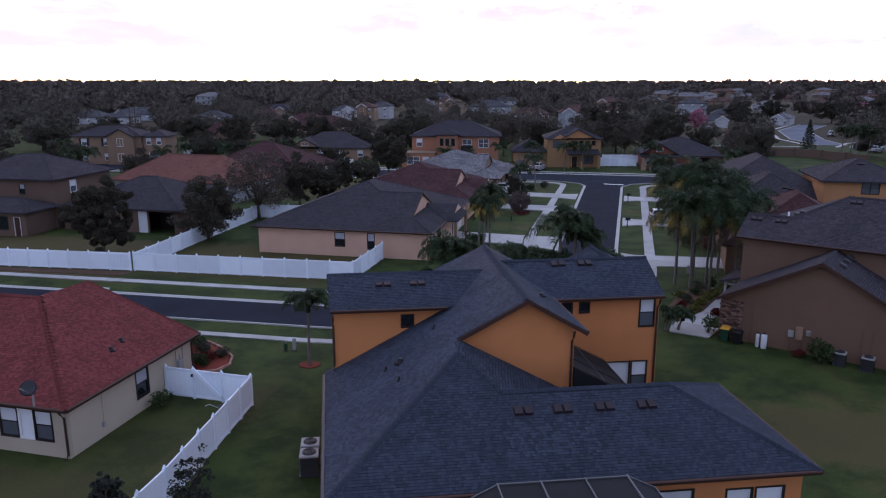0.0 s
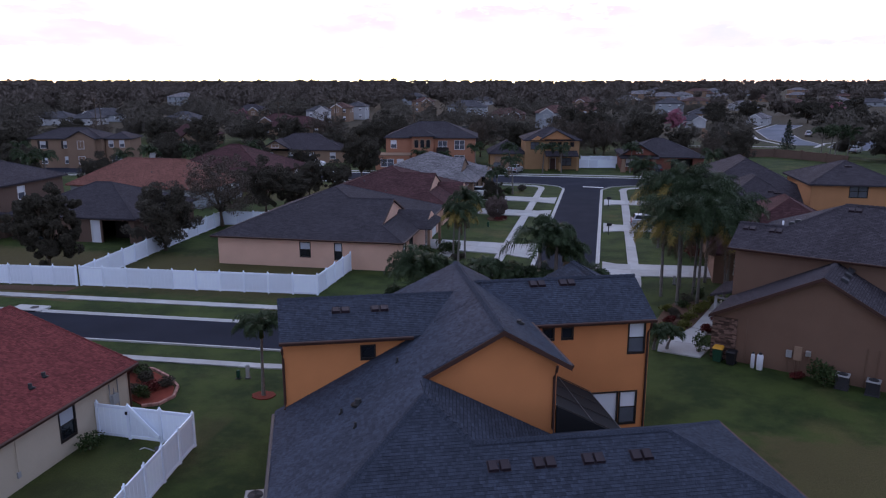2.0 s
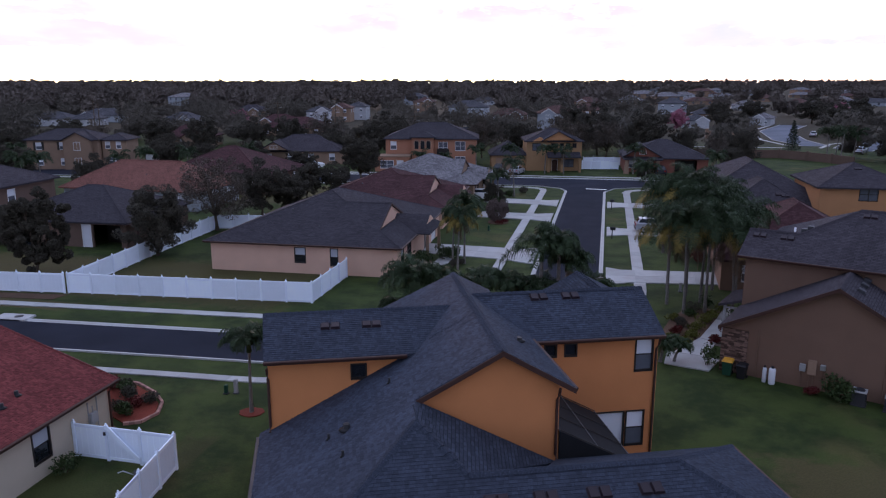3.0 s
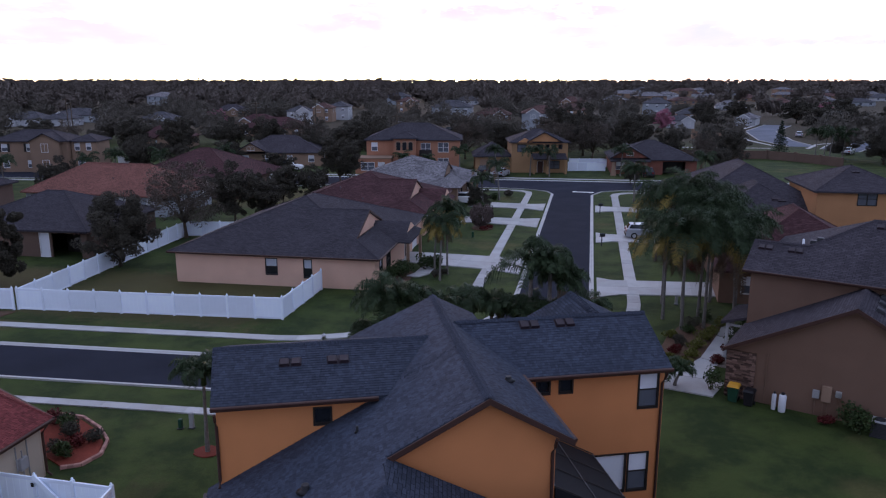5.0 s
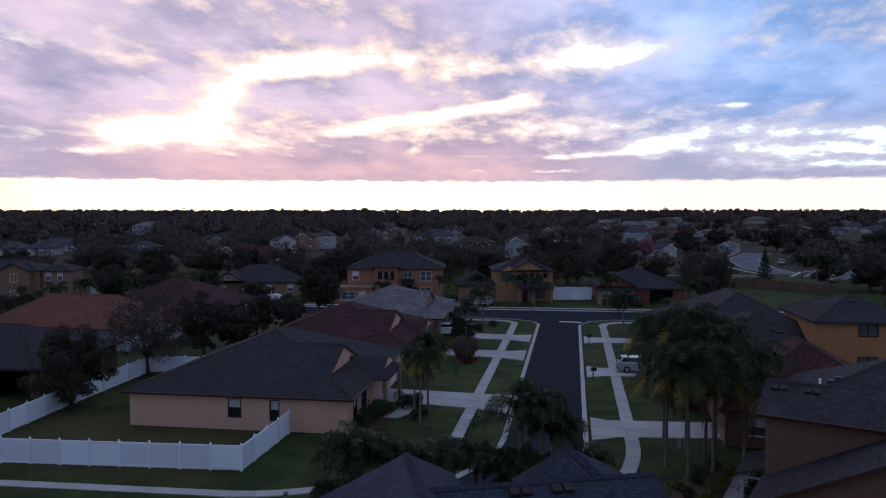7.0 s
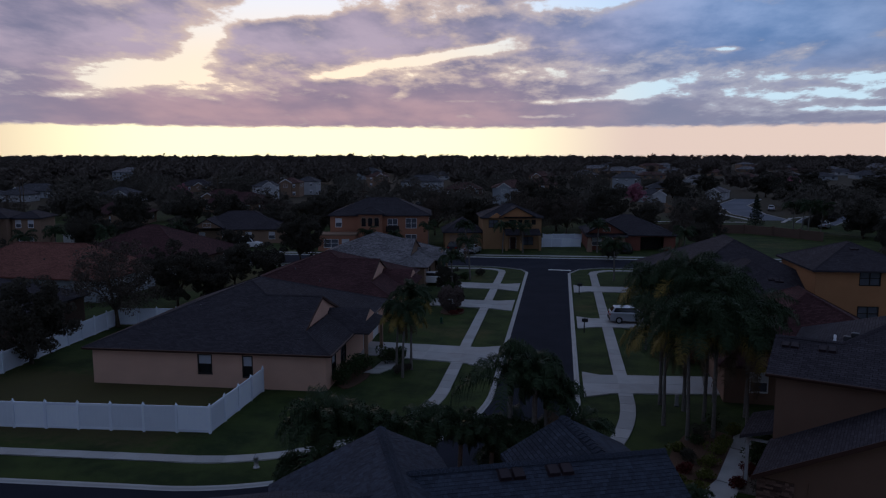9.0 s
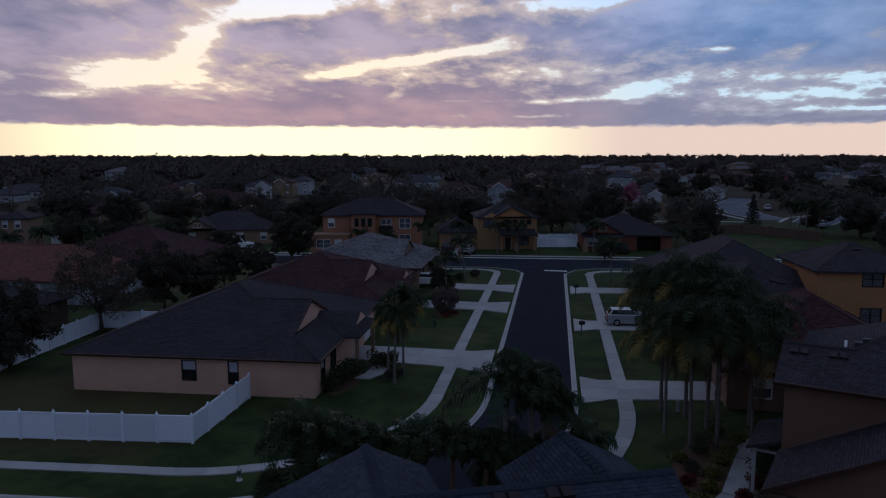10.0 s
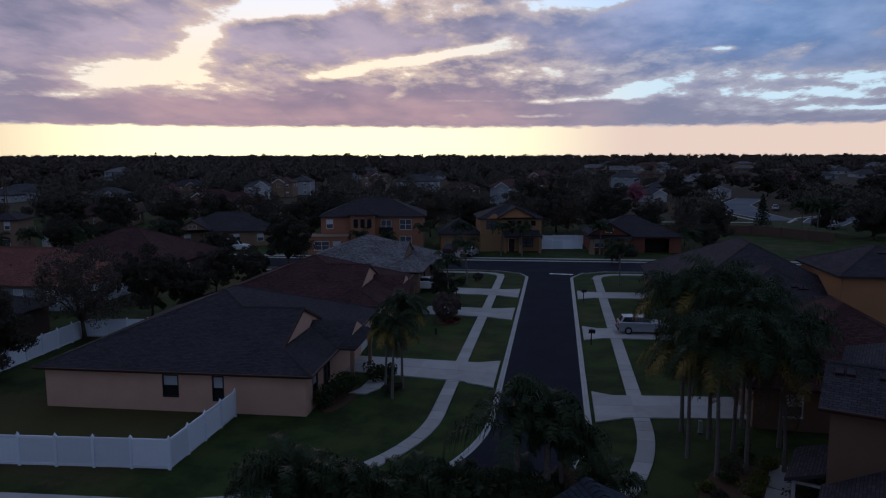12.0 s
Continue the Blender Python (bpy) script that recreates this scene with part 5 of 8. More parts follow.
# upper storey: a hipped block, with a gabled wing towards the street in the same south slope
wall(brn, (-0.05, 4.0), (14.0, 4.0), 0, 5.9, BW)
wall(brn, (-0.05, 8.5), (-0.05, 4.2), 0, 5.9, BW, gable=1.1)
wall(brn, (14.0, 4.2), (14.0, 14.0), 0, 5.9, BW)
wall(brn, (14.0, 14.0), (0.3, 14.0), 0, 5.9, BW)
wall(brn, (0.3, 14.0), (0.3, 8.5), 0, 5.9, BW)
wall(brn, (0.3, 8.5), (-0.05, 8.5), 0, 5.9, BW)
Z0, ZF, ZR = 6.04, 7.25, 8.55
upol = [[(-0.45, 3.6, Z0), (14.4, 3.6, Z0), (9.0, 9.0, ZR), (5.25, 9.0, ZR), (2.45, 6.2, ZF), (-0.45, 6.2, ZF)],
        [(2.45, 6.2, ZF), (5.25, 9.0, ZR), (-0.15, 14.4, Z0), (-0.15, 8.8, Z0)],
        [(-0.45, 6.2, ZF), (2.45, 6.2, ZF), (-0.15, 8.8, Z0), (-0.45, 8.8, Z0)],
        [(14.4, 3.6, Z0), (14.4, 14.4, Z0), (9.0, 9.0, ZR)], [(14.4, 14.4, Z0), (-0.15, 14.4, Z0), (5.25, 9.0, ZR), (9.0, 9.0, ZR)]]
ru = part("roof", roof_mesh("roof", upward(upol), ROOF_CHAR), brn)
for a, b in (((-0.45, 6.2, ZF), (2.45, 6.2, ZF)), ((2.45, 6.2, ZF), (5.25, 9.0, ZR)), ((5.25, 9.0, ZR), (9.0, 9.0, ZR)), ((9.0, 9.0, ZR), (14.4, 3.6, Z0))):
    ridge_cap(ru, a, b, ROOF_CHAR)
fascia(brn, [(-0.45, 3.6, Z0), (14.4, 3.6, Z0)], TRIM_BROWN)
for u in (0.3, 1.85):
    vent_pair(brn, (u, 5.6, Z0 + 2.0 * 0.465), (0, 1), 0.465)
vent_pair(brn, (5.8, 8.4, Z0 + 4.8 * 0.465), (0, 1), 0.465)
pipe_vent(brn, (2.05, 6.6, ZF - 0.25), 0.5, 0.06, BLIND)
for u, v in ((2.55, 6.75), (2.85, 7.0)):
    part("roof_vent", Shape().box(-0.16, 0.16, -0.16, 0.16, 0, 0.22, 0.03).mesh("roof_vent", METAL_DARK), brn, "small dark box vent behind the ridge", pose(u, v, Z0 + 0.465 * (u + 0.15) - 0.04))
# stone facing on the corner: single ledge stones
corner = part("stone_facing", Shape().box(-0.03, 1.35, -0.05, 0.0, 0, 2.6).mesh("stone_facing", MULCH), brn, "stacked ledge stone in brown and rust")
random.seed(5)
z = 0.02
while z < 2.5:
    h = random.choice((0.07, 0.09, 0.11))
    u = -0.06
    while u < 1.3:
        w = random.uniform(0.14, 0.42)
        w = min(w, 1.36 - u)
        d = random.uniform(0.03, 0.09)
        part("stone", Shape().box(u + 0.006, u + w - 0.006, -0.05 - d, -0.04, z + 0.006, z + h - 0.006, 0.012).mesh("stone", STONE), corner)
        u += w
    z += h
# porch on the street side
part("porch_post", Shape().box(-1.35, -1.2, 5.0, 5.15, 0, 2.5).box(-1.35, -0.1, 5.02, 5.13, 2.2, 2.32).mesh("porch_post", STUCCO_WHITE), brn)
part("porch_roof", roof_mesh("porch_roof", upward([[(-1.6, 4.7, 2.5), (-0.1, 4.7, 3.0), (-0.1, 8.4, 3.0), (-1.6, 8.4, 2.5)]]), ROOF_CHAR), brn)
# meters and pipes on the gable wall
for u, zz0, zz1, w, mt in ((4.1, 0.95, 1.35, 0.30, METAL_GREY), (4.5, 0.85, 1.65, 0.42, STUCCO_TAN), (5.1, 1.2, 1.5, 0.26, METAL)):
    part("meter_box", Shape().box(u, u + w, -0.16, 0.0, zz0, zz1, 0.02).mesh("meter_box", mt), brn)
for u, top in ((4.22, 1.0), (4.6, 0.9), (4.8, 0.9), (5.25, 1.3), (8.05, 2.2), (8.6, 2.2), (1.9, 2.75)):
    part("conduit", Shape().tube([(u, -0.05, 0.05), (u, -0.05, top)], 0.03, 6).mesh("conduit", STUCCO_BROWN), brn)


def tank(m, h, r, label):
    t_ = thing("water_tank", label, "water tank", m, "water treatment tanks")
    part("shell", Shape().lathe([(r * 0.9, 0), (r, 0.04), (r, h - 0.1), (r * 0.85, h - 0.03), (r * 0.4, h)], 16).mesh("shell", BLIND, True), t_)
    part("cap", Shape().lathe([(r * 0.5, h - 0.01), (r * 0.5, h + 0.08), (r * 0.3, h + 0.1)], 12).mesh("cap", PLASTIC_BLACK), t_)
    return t_


tank(brn.matrix_world @ pose(2.45, -0.45, 0), 0.86, 0.11, "narrow white water treatment tank by the brown wall")
tank(brn.matrix_world @ pose(2.85, -0.5, 0), 0.92, 0.18, "wide white water treatment tank by the brown wall")
for u in (7.1, 8.55):
    copy_thing(c1, brn.matrix_world @ pose(u, -0.7, 0) @ Matrix.Scale(0.85, 4))["label"] = "dark finned air conditioner with grey lid beside the brown wall"


def wheelie_bin(m, body, lid, label):
    b = thing("wheelie_bin", label, "bin", m)
    s = Shape().add([(-0.24, -0.26, 0.06), (0.24, -0.26, 0.06), (0.24, 0.26, 0.06), (-0.24, 0.26, 0.06), (-0.31, -0.34, 1.0), (0.31, -0.34, 1.0), (0.31, 0.34, 1.0), (-0.31, 0.34, 1.0)],
                    [(3, 2, 1, 0), (4, 5, 6, 7), (0, 1, 5, 4), (1, 2, 6, 5), (2, 3, 7, 6), (3, 0, 4, 7)])
    s.box(-0.34, 0.34, -0.37, 0.37, 0.95, 1.0)
    part("body", s.mesh("body", body), b)
    part("lid", Shape().add([(-0.35, -0.40, 1.0), (0.35, -0.40, 1.0), (0.35, 0.38, 1.0), (-0.35, 0.38, 1.0), (-0.26, -0.28, 1.09), (0.26, -0.28, 1.09), (0.26, 0.3, 1.12), (-0.26, 0.3, 1.12)], [(0, 1, 5, 4), (1, 2, 6, 5), (2, 3, 7, 6), (3, 0, 4, 7), (4, 5, 6, 7), (3, 2, 1, 0)]).mesh("lid", lid), b)
    for k in (-1, 1):
        part("wheel", Shape().tube([(k * 0.26, 0.30, 0.12), (k * 0.32, 0.30, 0.12)], 0.12, 12).mesh("wheel", TYRE), b)
    part("handle", Shape().tube([(-0.22, 0.42, 0.98), (0.22, 0.42, 0.98)], 0.018, 6).mesh("handle", PLASTIC_BLACK), b)
    return b


wheelie_bin(pose(11.25, 45.35, 0, 0, 0, -20) @ Matrix.Scale(0.86, 4), PLASTIC_GREEN, PLASTIC_YELLOW, "green wheelie bin with a yellow lid beside the stone corner")
wheelie_bin(pose(11.95, 44.95, 0, 0, 0, -26) @ Matrix.Scale(0.8, 4), PLASTIC_BLACK, PLASTIC_BLACK, "black wheelie bin beside the stone corner")


# ---- bungalows along the street ----
def bungalow(m, w, d, walls, roof, label, pitch=0.40, dormers=True, s=(), e=(), eave=2.55, gutter=TRIM_BROWN):
    """Hipped single-storey house; its street front is the east side, with two small gables over the eave."""
    h = thing("house", label, "house", m)
    box_walls(h, 0, w, 0, d, 0, eave, walls, s=s, e=e)
    X0, X1, Y0, Y1 = -0.45, w + 0.45, -0.45, d + 0.45
    zz = eave - 0.45 * pitch + 0.12
    half, rise, inset = (X1 - X0) / 2, 6.9, 2.5
    A, B, C, D = (X0, Y0, zz), (X1, Y0, zz), (X1, Y1, zz), (X0, Y1, zz)
    R0, R1 = (X0 + half, Y0 + half, zz + half * pitch), (X0 + half, max(Y1 - half, Y0 + half + 0.3), zz + half * pitch)
    if dormers:
        # the front ridge runs out to a gable that stands in the street slope
        low, top = zz + inset * pitch, zz + rise * pitch
        G0, G1, V = (X1 - inset, Y0 + inset, low), (X1 - inset, Y0 + rise, top), (X1 - inset, Y0 + 2 * rise - inset, low)
        H = (X1 - rise, Y0 + rise, top)
        polys = [[A, B, G0, G1, H, R0], [B, C, R1, R0, H, V, G0], [H, G1, V], [C, D, R1], [D, A, R0, R1]]
        caps = [(A, R0), (B, G0), (H, R0), (H, G1), (C, R1), (D, R1)]
        part("gable_wall", Shape().plate([(G0[0] - 0.12, G0[1] + 0.1, low - 0.02), (V[0] - 0.12, V[1] - 0.1, low - 0.02), (G1[0] - 0.12, G1[1], top - 0.12)], (-0.2, 0, 0)).mesh("gable_wall", walls), h, "pale gable wall in the roof slope")
        for p0, p1 in ((G0, G1), (G1, V)):
            p0, p1 = Vector(p0), Vector(p1)
            part("rake_board", Shape().plate([p0, p1, p1 - Vector((0, 0, 0.18)), p0 - Vector((0, 0, 0.18))], (0.03, 0, 0)).mesh("rake_board", TRIM_BROWN), h)
    else:
        polys = [[A, B, R0], [B, C, R1, R0], [C, D, R1], [D, A, R0, R1]]
        caps = [(A, R0), (B, R0), (C, R1), (D, R1)]
    rf = part("roof", roof_mesh("roof", polys, roof), h)
    for p0, p1 in caps:
        ridge_cap(rf, p0, p1, roof)
    for p0, p1 in ((A, B), (B, C), (C, D), (D, A)):
        fascia(h, [p0, p1], gutter)
    if dormers:
        # porch roof with a gablet at its ridge end
        x2, x3, hi, mid = w + 0.95, w + 1.65, eave + 1.25, eave + 0.55
        polys = upward([[(w - 2.8, 8.75, hi), (x2 + 0.1, 8.75, hi), (x2 + 0.1, 7.1, mid), (x3, 5.75, eave - 0.02), (w + 0.2, 5.75, eave - 0.02)],
                        [(w - 2.8, 8.75, hi), (w + 0.2, 11.75, eave - 0.02), (x3, 11.75, eave - 0.02), (x2 + 0.1, 10.4, mid), (x2 + 0.1, 8.75, hi)],
                        [(x3, 5.75, eave - 0.02), (x3, 11.75, eave - 0.02), (x2 + 0.1, 10.4, mid), (x2 + 0.1, 7.1, mid)]])
        part("porch_roof", roof_mesh("porch_roof", polys, roof, 0.1), h)
        part("gable_wall", Shape().plate([(x2 + 0.14, 7.3, mid + 0.04), (x2 + 0.14, 10.2, mid + 0.04), (x2 + 0.14, 8.75, hi - 0.06)], (-0.1, 0, 0)).mesh("gable_wall", walls), h, "small pale gable over the porch")
        for v in (6.0, 11.4):
            part("porch_post", Shape().box(w + 1.25, w + 1.5, v - 0.12, v + 0.12, 0, eave).mesh("porch_post", STUCCO_TAN), h)
    pipe_vent(h, (w * 0.35, d * 0.25, eave + d * 0.25 * pitch), 0.3, 0.06)
    pipe_vent(h, (w * 0.55, d * 0.12, eave + d * 0.12 * pitch), 0.25, 0.06)
    pipe_vent(h, (w * 0.8, d * 0.2, eave + w * 0.2 * pitch * 0.9), 0.25, 0.06)
    return h


EAST = [(1.2, 2.2, 0.8, 2.1, "shade", TRIM_DARK), (3.6, 5.0, 0.8, 2.1, "split", TRIM_DARK), (10.6, 11.6, 0, 2.1, "door"), (14.2, 16.6, 0.0, 2.2, "garage")]
peach = bungalow(pose(-29.5, 61.0, 0, 0, 0, 1.8), 16.8, 18.6, STUCCO_PEACH, ROOF_BROWN, "peach stucco bungalow under a dark brown hipped roof", 0.385,
                 s=[(7.75, 8.75, 0.95, 2.3, "shade", TRIM_DARK), (10.95, 11.65, 0.8, 2.3, "shade", TRIM_DARK)], e=EAST, eave=2.7)
bungalow(pose(-29.5, 82.3, 0, 0, 0, 2), 16.0, 16.5, STUCCO_PEACH, ROOF_MAROON, "pinkish stucco bungalow under a maroon hipped roof", 0.385, e=EAST)
bungalow(pose(-29.0, 101.3, 0, 0, 0, 2), 15.6, 17.0, STUCCO_TAN, ROOF_GREY, "tan stucco bungalow under a weathered grey hipped roof", 0.39, e=EAST[:3])


# ---- houses farther off ----
def simple_house(m, w, d, storeys, walls, roof, label, pitch=0.42, s=(), gables=""):
    h = thing("house", label, "house", m)
    top = 2.7 if storeys == 1 else 5.6
    if not s:
        for k in range(storeys):
            n = max(2, int(w / 3.5))
            s = (*s, *[(w * (i + 0.5) / n - 0.55, w * (i + 0.5) / n + 0.55, 0.8 + 2.9 * k, 2.1 + 2.9 * k, "hung") for i in range(n)])
    gs = (d if w < d else 0) and ("s" in gables) and (w / 2 + 0.45) * pitch - 0.45 * pitch
    box_walls(h, 0, w, 0, d, 0, top, walls, s=s, gs=gs or 0.0, e=[(d * 0.3, d * 0.3 + 1.1, top - 1.9, top - 0.6, "hung"), (d * 0.7, d * 0.7 + 1.1, top - 1.9, top - 0.6, "hung")])
    hip_roof(h, 0, w, 0, d, top, pitch, roof, gables=gables)
    return h


# dark charcoal roofs east of the street
simple_house(pose(12.3, 87.5, 0), 17.0, 22.0, 1, STUCCO_DARK, ROOF_CHAR, "brown stucco bungalow under a broad charcoal hipped roof", 0.50)
rh = simple_house(pose(14.3, 80.0, 0), 11.6, 14.0, 1, STUCCO_DARK, ROOF_CHAR, "brown stucco garage wing under a charcoal hipped roof", 0.58)
for u, v in ((7.1, 4.2), (7.6, 4.0), (8.5, 3.0)):
    vent_pair(rh, (u, v - 0.6, 2.7 + (v - 0.6) * 0.58 + 0.12), (0, 1), 0.58)
simple_house(pose(13.3, 63.5, 0, 0, 0, -3), 12.5, 15.0, 1, STUCCO_BROWN, ROOF_MAROON, "brown stucco bungalow under a maroon hipped roof", 0.56)
ro = simple_house(pose(25.8, 86.0, 0, 0, 0, 2), 9.0, 9.5, 2, STUCCO_AMBER, ROOF_CHAR, "two-storey amber stucco house under a charcoal hipped roof", 0.42, s=[(3.75, 5.55, 4.15, 5.45, "split", TRIM_DARK), (3.75, 5.55, 0.9, 2.2, "split", TRIM_DARK)])
vent_pair(ro, (4.4, 3.2, 5.6 + 3.2 * 0.42 + 0.12), (0, 1), 0.42)

# terracotta house across the junction
tc_ = thing("house", "two-storey terracotta stucco house with arched entrance and balcony", "house", pose(-36.4, 137.2, 0, 0, 0, 10))
box_walls(tc_, 0, 17.0, 0, 12, 0, 5.7, STUCCO_TERRA,
          s=[(0.9, 2.0, 3.6, 5.1, "hung"), (1.2, 3.4, 0.8, 2.2, "split"), (9.9, 11.6, 3.0, 5.0, "split"), (13.0, 14.9, 3.4, 5.1, "split"), (9.9, 11.6, 0.6, 2.3, "split"), (13.0, 14.9, 0.6, 2.3, "split")],
          e=[(2.0, 3.0, 3.6, 5.0, "hung"), (7.0, 8.0, 3.6, 5.0, "hung")])
hip_roof(tc_, 0, 17.0, 0, 12, 5.7, 0.42, ROOF_BROWN)
box_walls(tc_, 5.0, 9.0, -1.6, 0.0, 0, 6.1, STUCCO_TERRA, s=[(0.9, 3.1, 0.0, 2.9, "void"), (0.5, 1.3, 3.8, 5.3, "plain", STUCCO_TAN), (1.6, 2.4, 3.8, 5.3, "plain", STUCCO_TAN), (2.7, 3.5, 3.8, 5.3, "plain", STUCCO_TAN)])
hip_roof(tc_, 5.0, 9.0, -1.6, 2.5, 6.1, 0.42, ROOF_BROWN)
# arch surrounds
for u, z0_, r, mt in ((7.0, 1.75, 1.1, STUCCO_TAN), (5.9, 4.95, 0.46, STUCCO_TAN), (7.0, 4.95, 0.46, STUCCO_TAN), (8.1, 4.95, 0.46, STUCCO_TAN)):
    arc = [(u + r * math.cos(a), -1.68, z0_ + r * math.sin(a)) for a in [math.pi * i / 10 for i in range(11)]]
    part("arch_trim", Shape().tube([(arc[0][0], -1.68, z0_ - r * 1.2), *arc, (arc[-1][0], -1.68, z0_ - r * 1.2)], 0.13 if r > 1 else 0.09, 6).mesh("arch_trim", mt), tc_, "pale stucco arch moulding")
part("entrance", Shape().box(5.9, 8.1, -0.9, -0.8, 0, 2.9).mesh("entrance", TRIM_DARK), tc_)
part("balcony_rail", Shape().box(9.6, 11.9, -0.5, -0.42, 2.9, 3.8).box(9.6, 11.9, -0.5, 0.0, 2.75, 2.9).mesh("balcony_rail", TRIM_DARK), tc_)
box_walls(tc_, -1.5, 4.8, -4.5, -0.2, 0, 2.6, STUCCO_TERRA, s=[(1.0, 3.4, 0.6, 2.0, "split"), (4.0, 5.2, 0.6, 2.0, "hung")])
part("parapet", Shape().box(-1.6, 4.9, -4.6, -0.1, 2.6, 2.8).mesh("parapet", STUCCO_TAN), tc_)

# ochre house across the junction
oc = thing("house", "two-storey ochre stucco house with a gabled front and porch", "house", pose(-10.2, 139.4, 0, 0, 0, 11))
box_walls(oc, 0, 10.0, 0, 9, 0, 5.5, STUCCO_YELLOW, s=[(1.0, 2.6, 3.7, 5.0, "split", TRIM_DARK), (4.4, 5.6, 4.2, 5.0, "plain", TRIM_DARK), (6.0, 6.7, 4.2, 5.0, "plain", TRIM_DARK), (7.1, 7.8, 4.2, 5.0, "plain", TRIM_DARK), (8.3, 9.0, 4.2, 5.0, "plain", TRIM_DARK), (4.6, 5.7, 0.0, 2.1, "door"), (6.6, 8.6, 0.7, 2.1, "split", TRIM_DARK)])
hip_roof(oc, 0, 10.0, 0, 9, 5.5, 0.42, ROOF_BROWN)
part("gable_roof", roof_mesh("gable_roof", upward([[(2.6, -1.2, 5.6), (5.6, -1.2, 7.3), (5.6, 4.0, 7.3), (2.6, 4.0, 5.6)], [(5.6, -1.2, 7.3), (8.9, -1.2, 5.6), (8.9, 4.0, 5.6), (5.6, 4.0, 7.3)]]), ROOF_BROWN), oc)
part("gable_wall", Shape().plate([(2.9, -0.9, 5.6), (8.5, -0.9, 5.6), (5.6, -0.9, 7.15)], (0, 0.2, 0)).mesh("gable_wall", STUCCO_AMBER), oc, "amber gable")
part("gable_wall", Shape().plate([(1.0, -0.6, 5.4), (3.6, -0.6, 5.4), (2.3, -0.6, 6.2)], (0, 0.2, 0)).mesh("gable_wall", STUCCO_AMBER), oc, "small amber gable")
part("porch_roof", roof_mesh("porch_roof", upward([[(3.6, -2.4, 2.7), (9.6, -2.4, 2.7), (9.6, 0.1, 3.5), (3.6, 0.1, 3.5)]]), ROOF_BROWN), oc)
for u in (3.8, 6.2, 9.4):
    part("porch_post", Shape().box(u - 0.2, u + 0.2, -2.3, -1.9, 0, 2.7).mesh("porch_post", STUCCO_YELLOW), oc)
box_walls(oc, -6.4, 0, 1.0, 9, 0, 3.0, STUCCO_YELLOW, s=[(0.8, 5.6, 0.0, 2.3, "garage", STUCCO_TAN)])
hip_roof(oc, -6.4, 0, 1.0, 9, 3.0, 0.6, ROOF_BROWN)

# brick ranch across the junction
ra = thing("house", "dark brick ranch house with a gabled porch and open garage", "house", pose(7.3, 141.0, 0, 0, 0, 3))
box_walls(ra, 0, 14.5, 0, 13, 0, 2.7, BRICK_RED, s=[(0.8, 2.4, 0.8, 2.1, "hung"), (3.2, 4.3, 0, 2.1, "door"), (8.8, 12.6, 0.0, 2.3, "void")])
hip_roof(ra, 0, 14.5, 0, 13, 2.7, 0.42, ROOF_BROWN)
part("gable_roof", roof_mesh("gable_roof", upward([[(-0.4, -1.8, 3.0), (3.0, -1.8, 5.0), (3.0, 6.0, 5.0), (-0.4, 6.0, 3.0)], [(3.0, -1.8, 5.0), (6.4, -1.8, 3.0), (6.4, 6.0, 3.0), (3.0, 6.0, 5.0)]]), ROOF_BROWN), ra)
part("gable_wall", Shape().plate([(0.0, -1.4, 3.0), (6.0, -1.4, 3.0), (3.0, -1.4, 4.8)], (0, 0.2, 0)).mesh("gable_wall", BRICK_RED), ra)
window(ra, pose(2.4, -1.42, 3.4), 1.2, 0.6, TRIM_WHITE, "plain")
part("porch_roof", roof_mesh("porch_roof", upward([[(-0.4, -2.8, 2.6), (6.4, -2.8, 2.6), (6.4, 0, 3.1), (-0.4, 0, 3.1)]]), ROOF_BROWN), ra)
for u in (0.2, 5.6):
    part("porch_column", Shape().add([(u - 0.45, -2.7, 0), (u + 0.45, -2.7, 0), (u + 0.45, -1.8, 0), (u - 0.45, -1.8, 0), (u - 0.22, -2.5, 2.6), (u + 0.22, -2.5, 2.6), (u + 0.22, -2.05, 2.6), (u - 0.22, -2.05, 2.6)], [(0, 1, 5, 4), (1, 2, 6, 5), (2, 3, 7, 6), (3, 0, 4, 7), (4, 5, 6, 7)]).mesh("porch_column", STUCCO_TAN), ra)
# near-black sheet added for the shade inside the open garage
part("garage_back", Shape().box(8.8, 12.6, 2.5, 2.6, 0, 2.3).mesh("garage_back", TRIM_DARK), ra)

# brown two-storey house and its patio wing in the west
lw = thing("house", "brown stucco house with a two-storey block and a patio wing", "house", pose(-57.2, 63.0, 0, 0, 0, 3))
box_walls(lw, -12.0, 0.5, 3.0, 13.0, 0, 5.6, STUCCO_DARK, s=[(8.1, 8.8, 3.8, 4.9, "shade", TRIM_DARK), (3.0, 3.8, 3.8, 4.9, "shade", TRIM_DARK), (10.6, 11.6, 0.0, 2.1, "door")], e=[(2.4, 3.5, 3.7, 5.1, "hung")])
hip_roof(lw, -12.0, 0.5, 3.0, 13.0, 5.6, 0.42, ROOF_CHAR)
box_walls(lw, -14.0, 0.3, -1.6, 2.8, 0, 2.7, STUCCO_DARK, s=[(10.8, 12.2, 0.7, 2.1, "plain", TRIM_DARK), (12.9, 13.7, 0.0, 2.1, "door")])
hip_roof(lw, -14.0, 0.3, -1.6, 3.0, 2.7, 0.42, ROOF_CHAR)
box_walls(lw, 1.5, 15.5, 2.8, 15.0, 0, 2.7, STUCCO_DARK, s=[(1.0, 4.2, 0.0, 2.2, "plain", TRIM_DARK), (9.2, 10.2, 0.0, 2.3, "blind"), (10.4, 13.4, 0.0, 2.3, "void")])
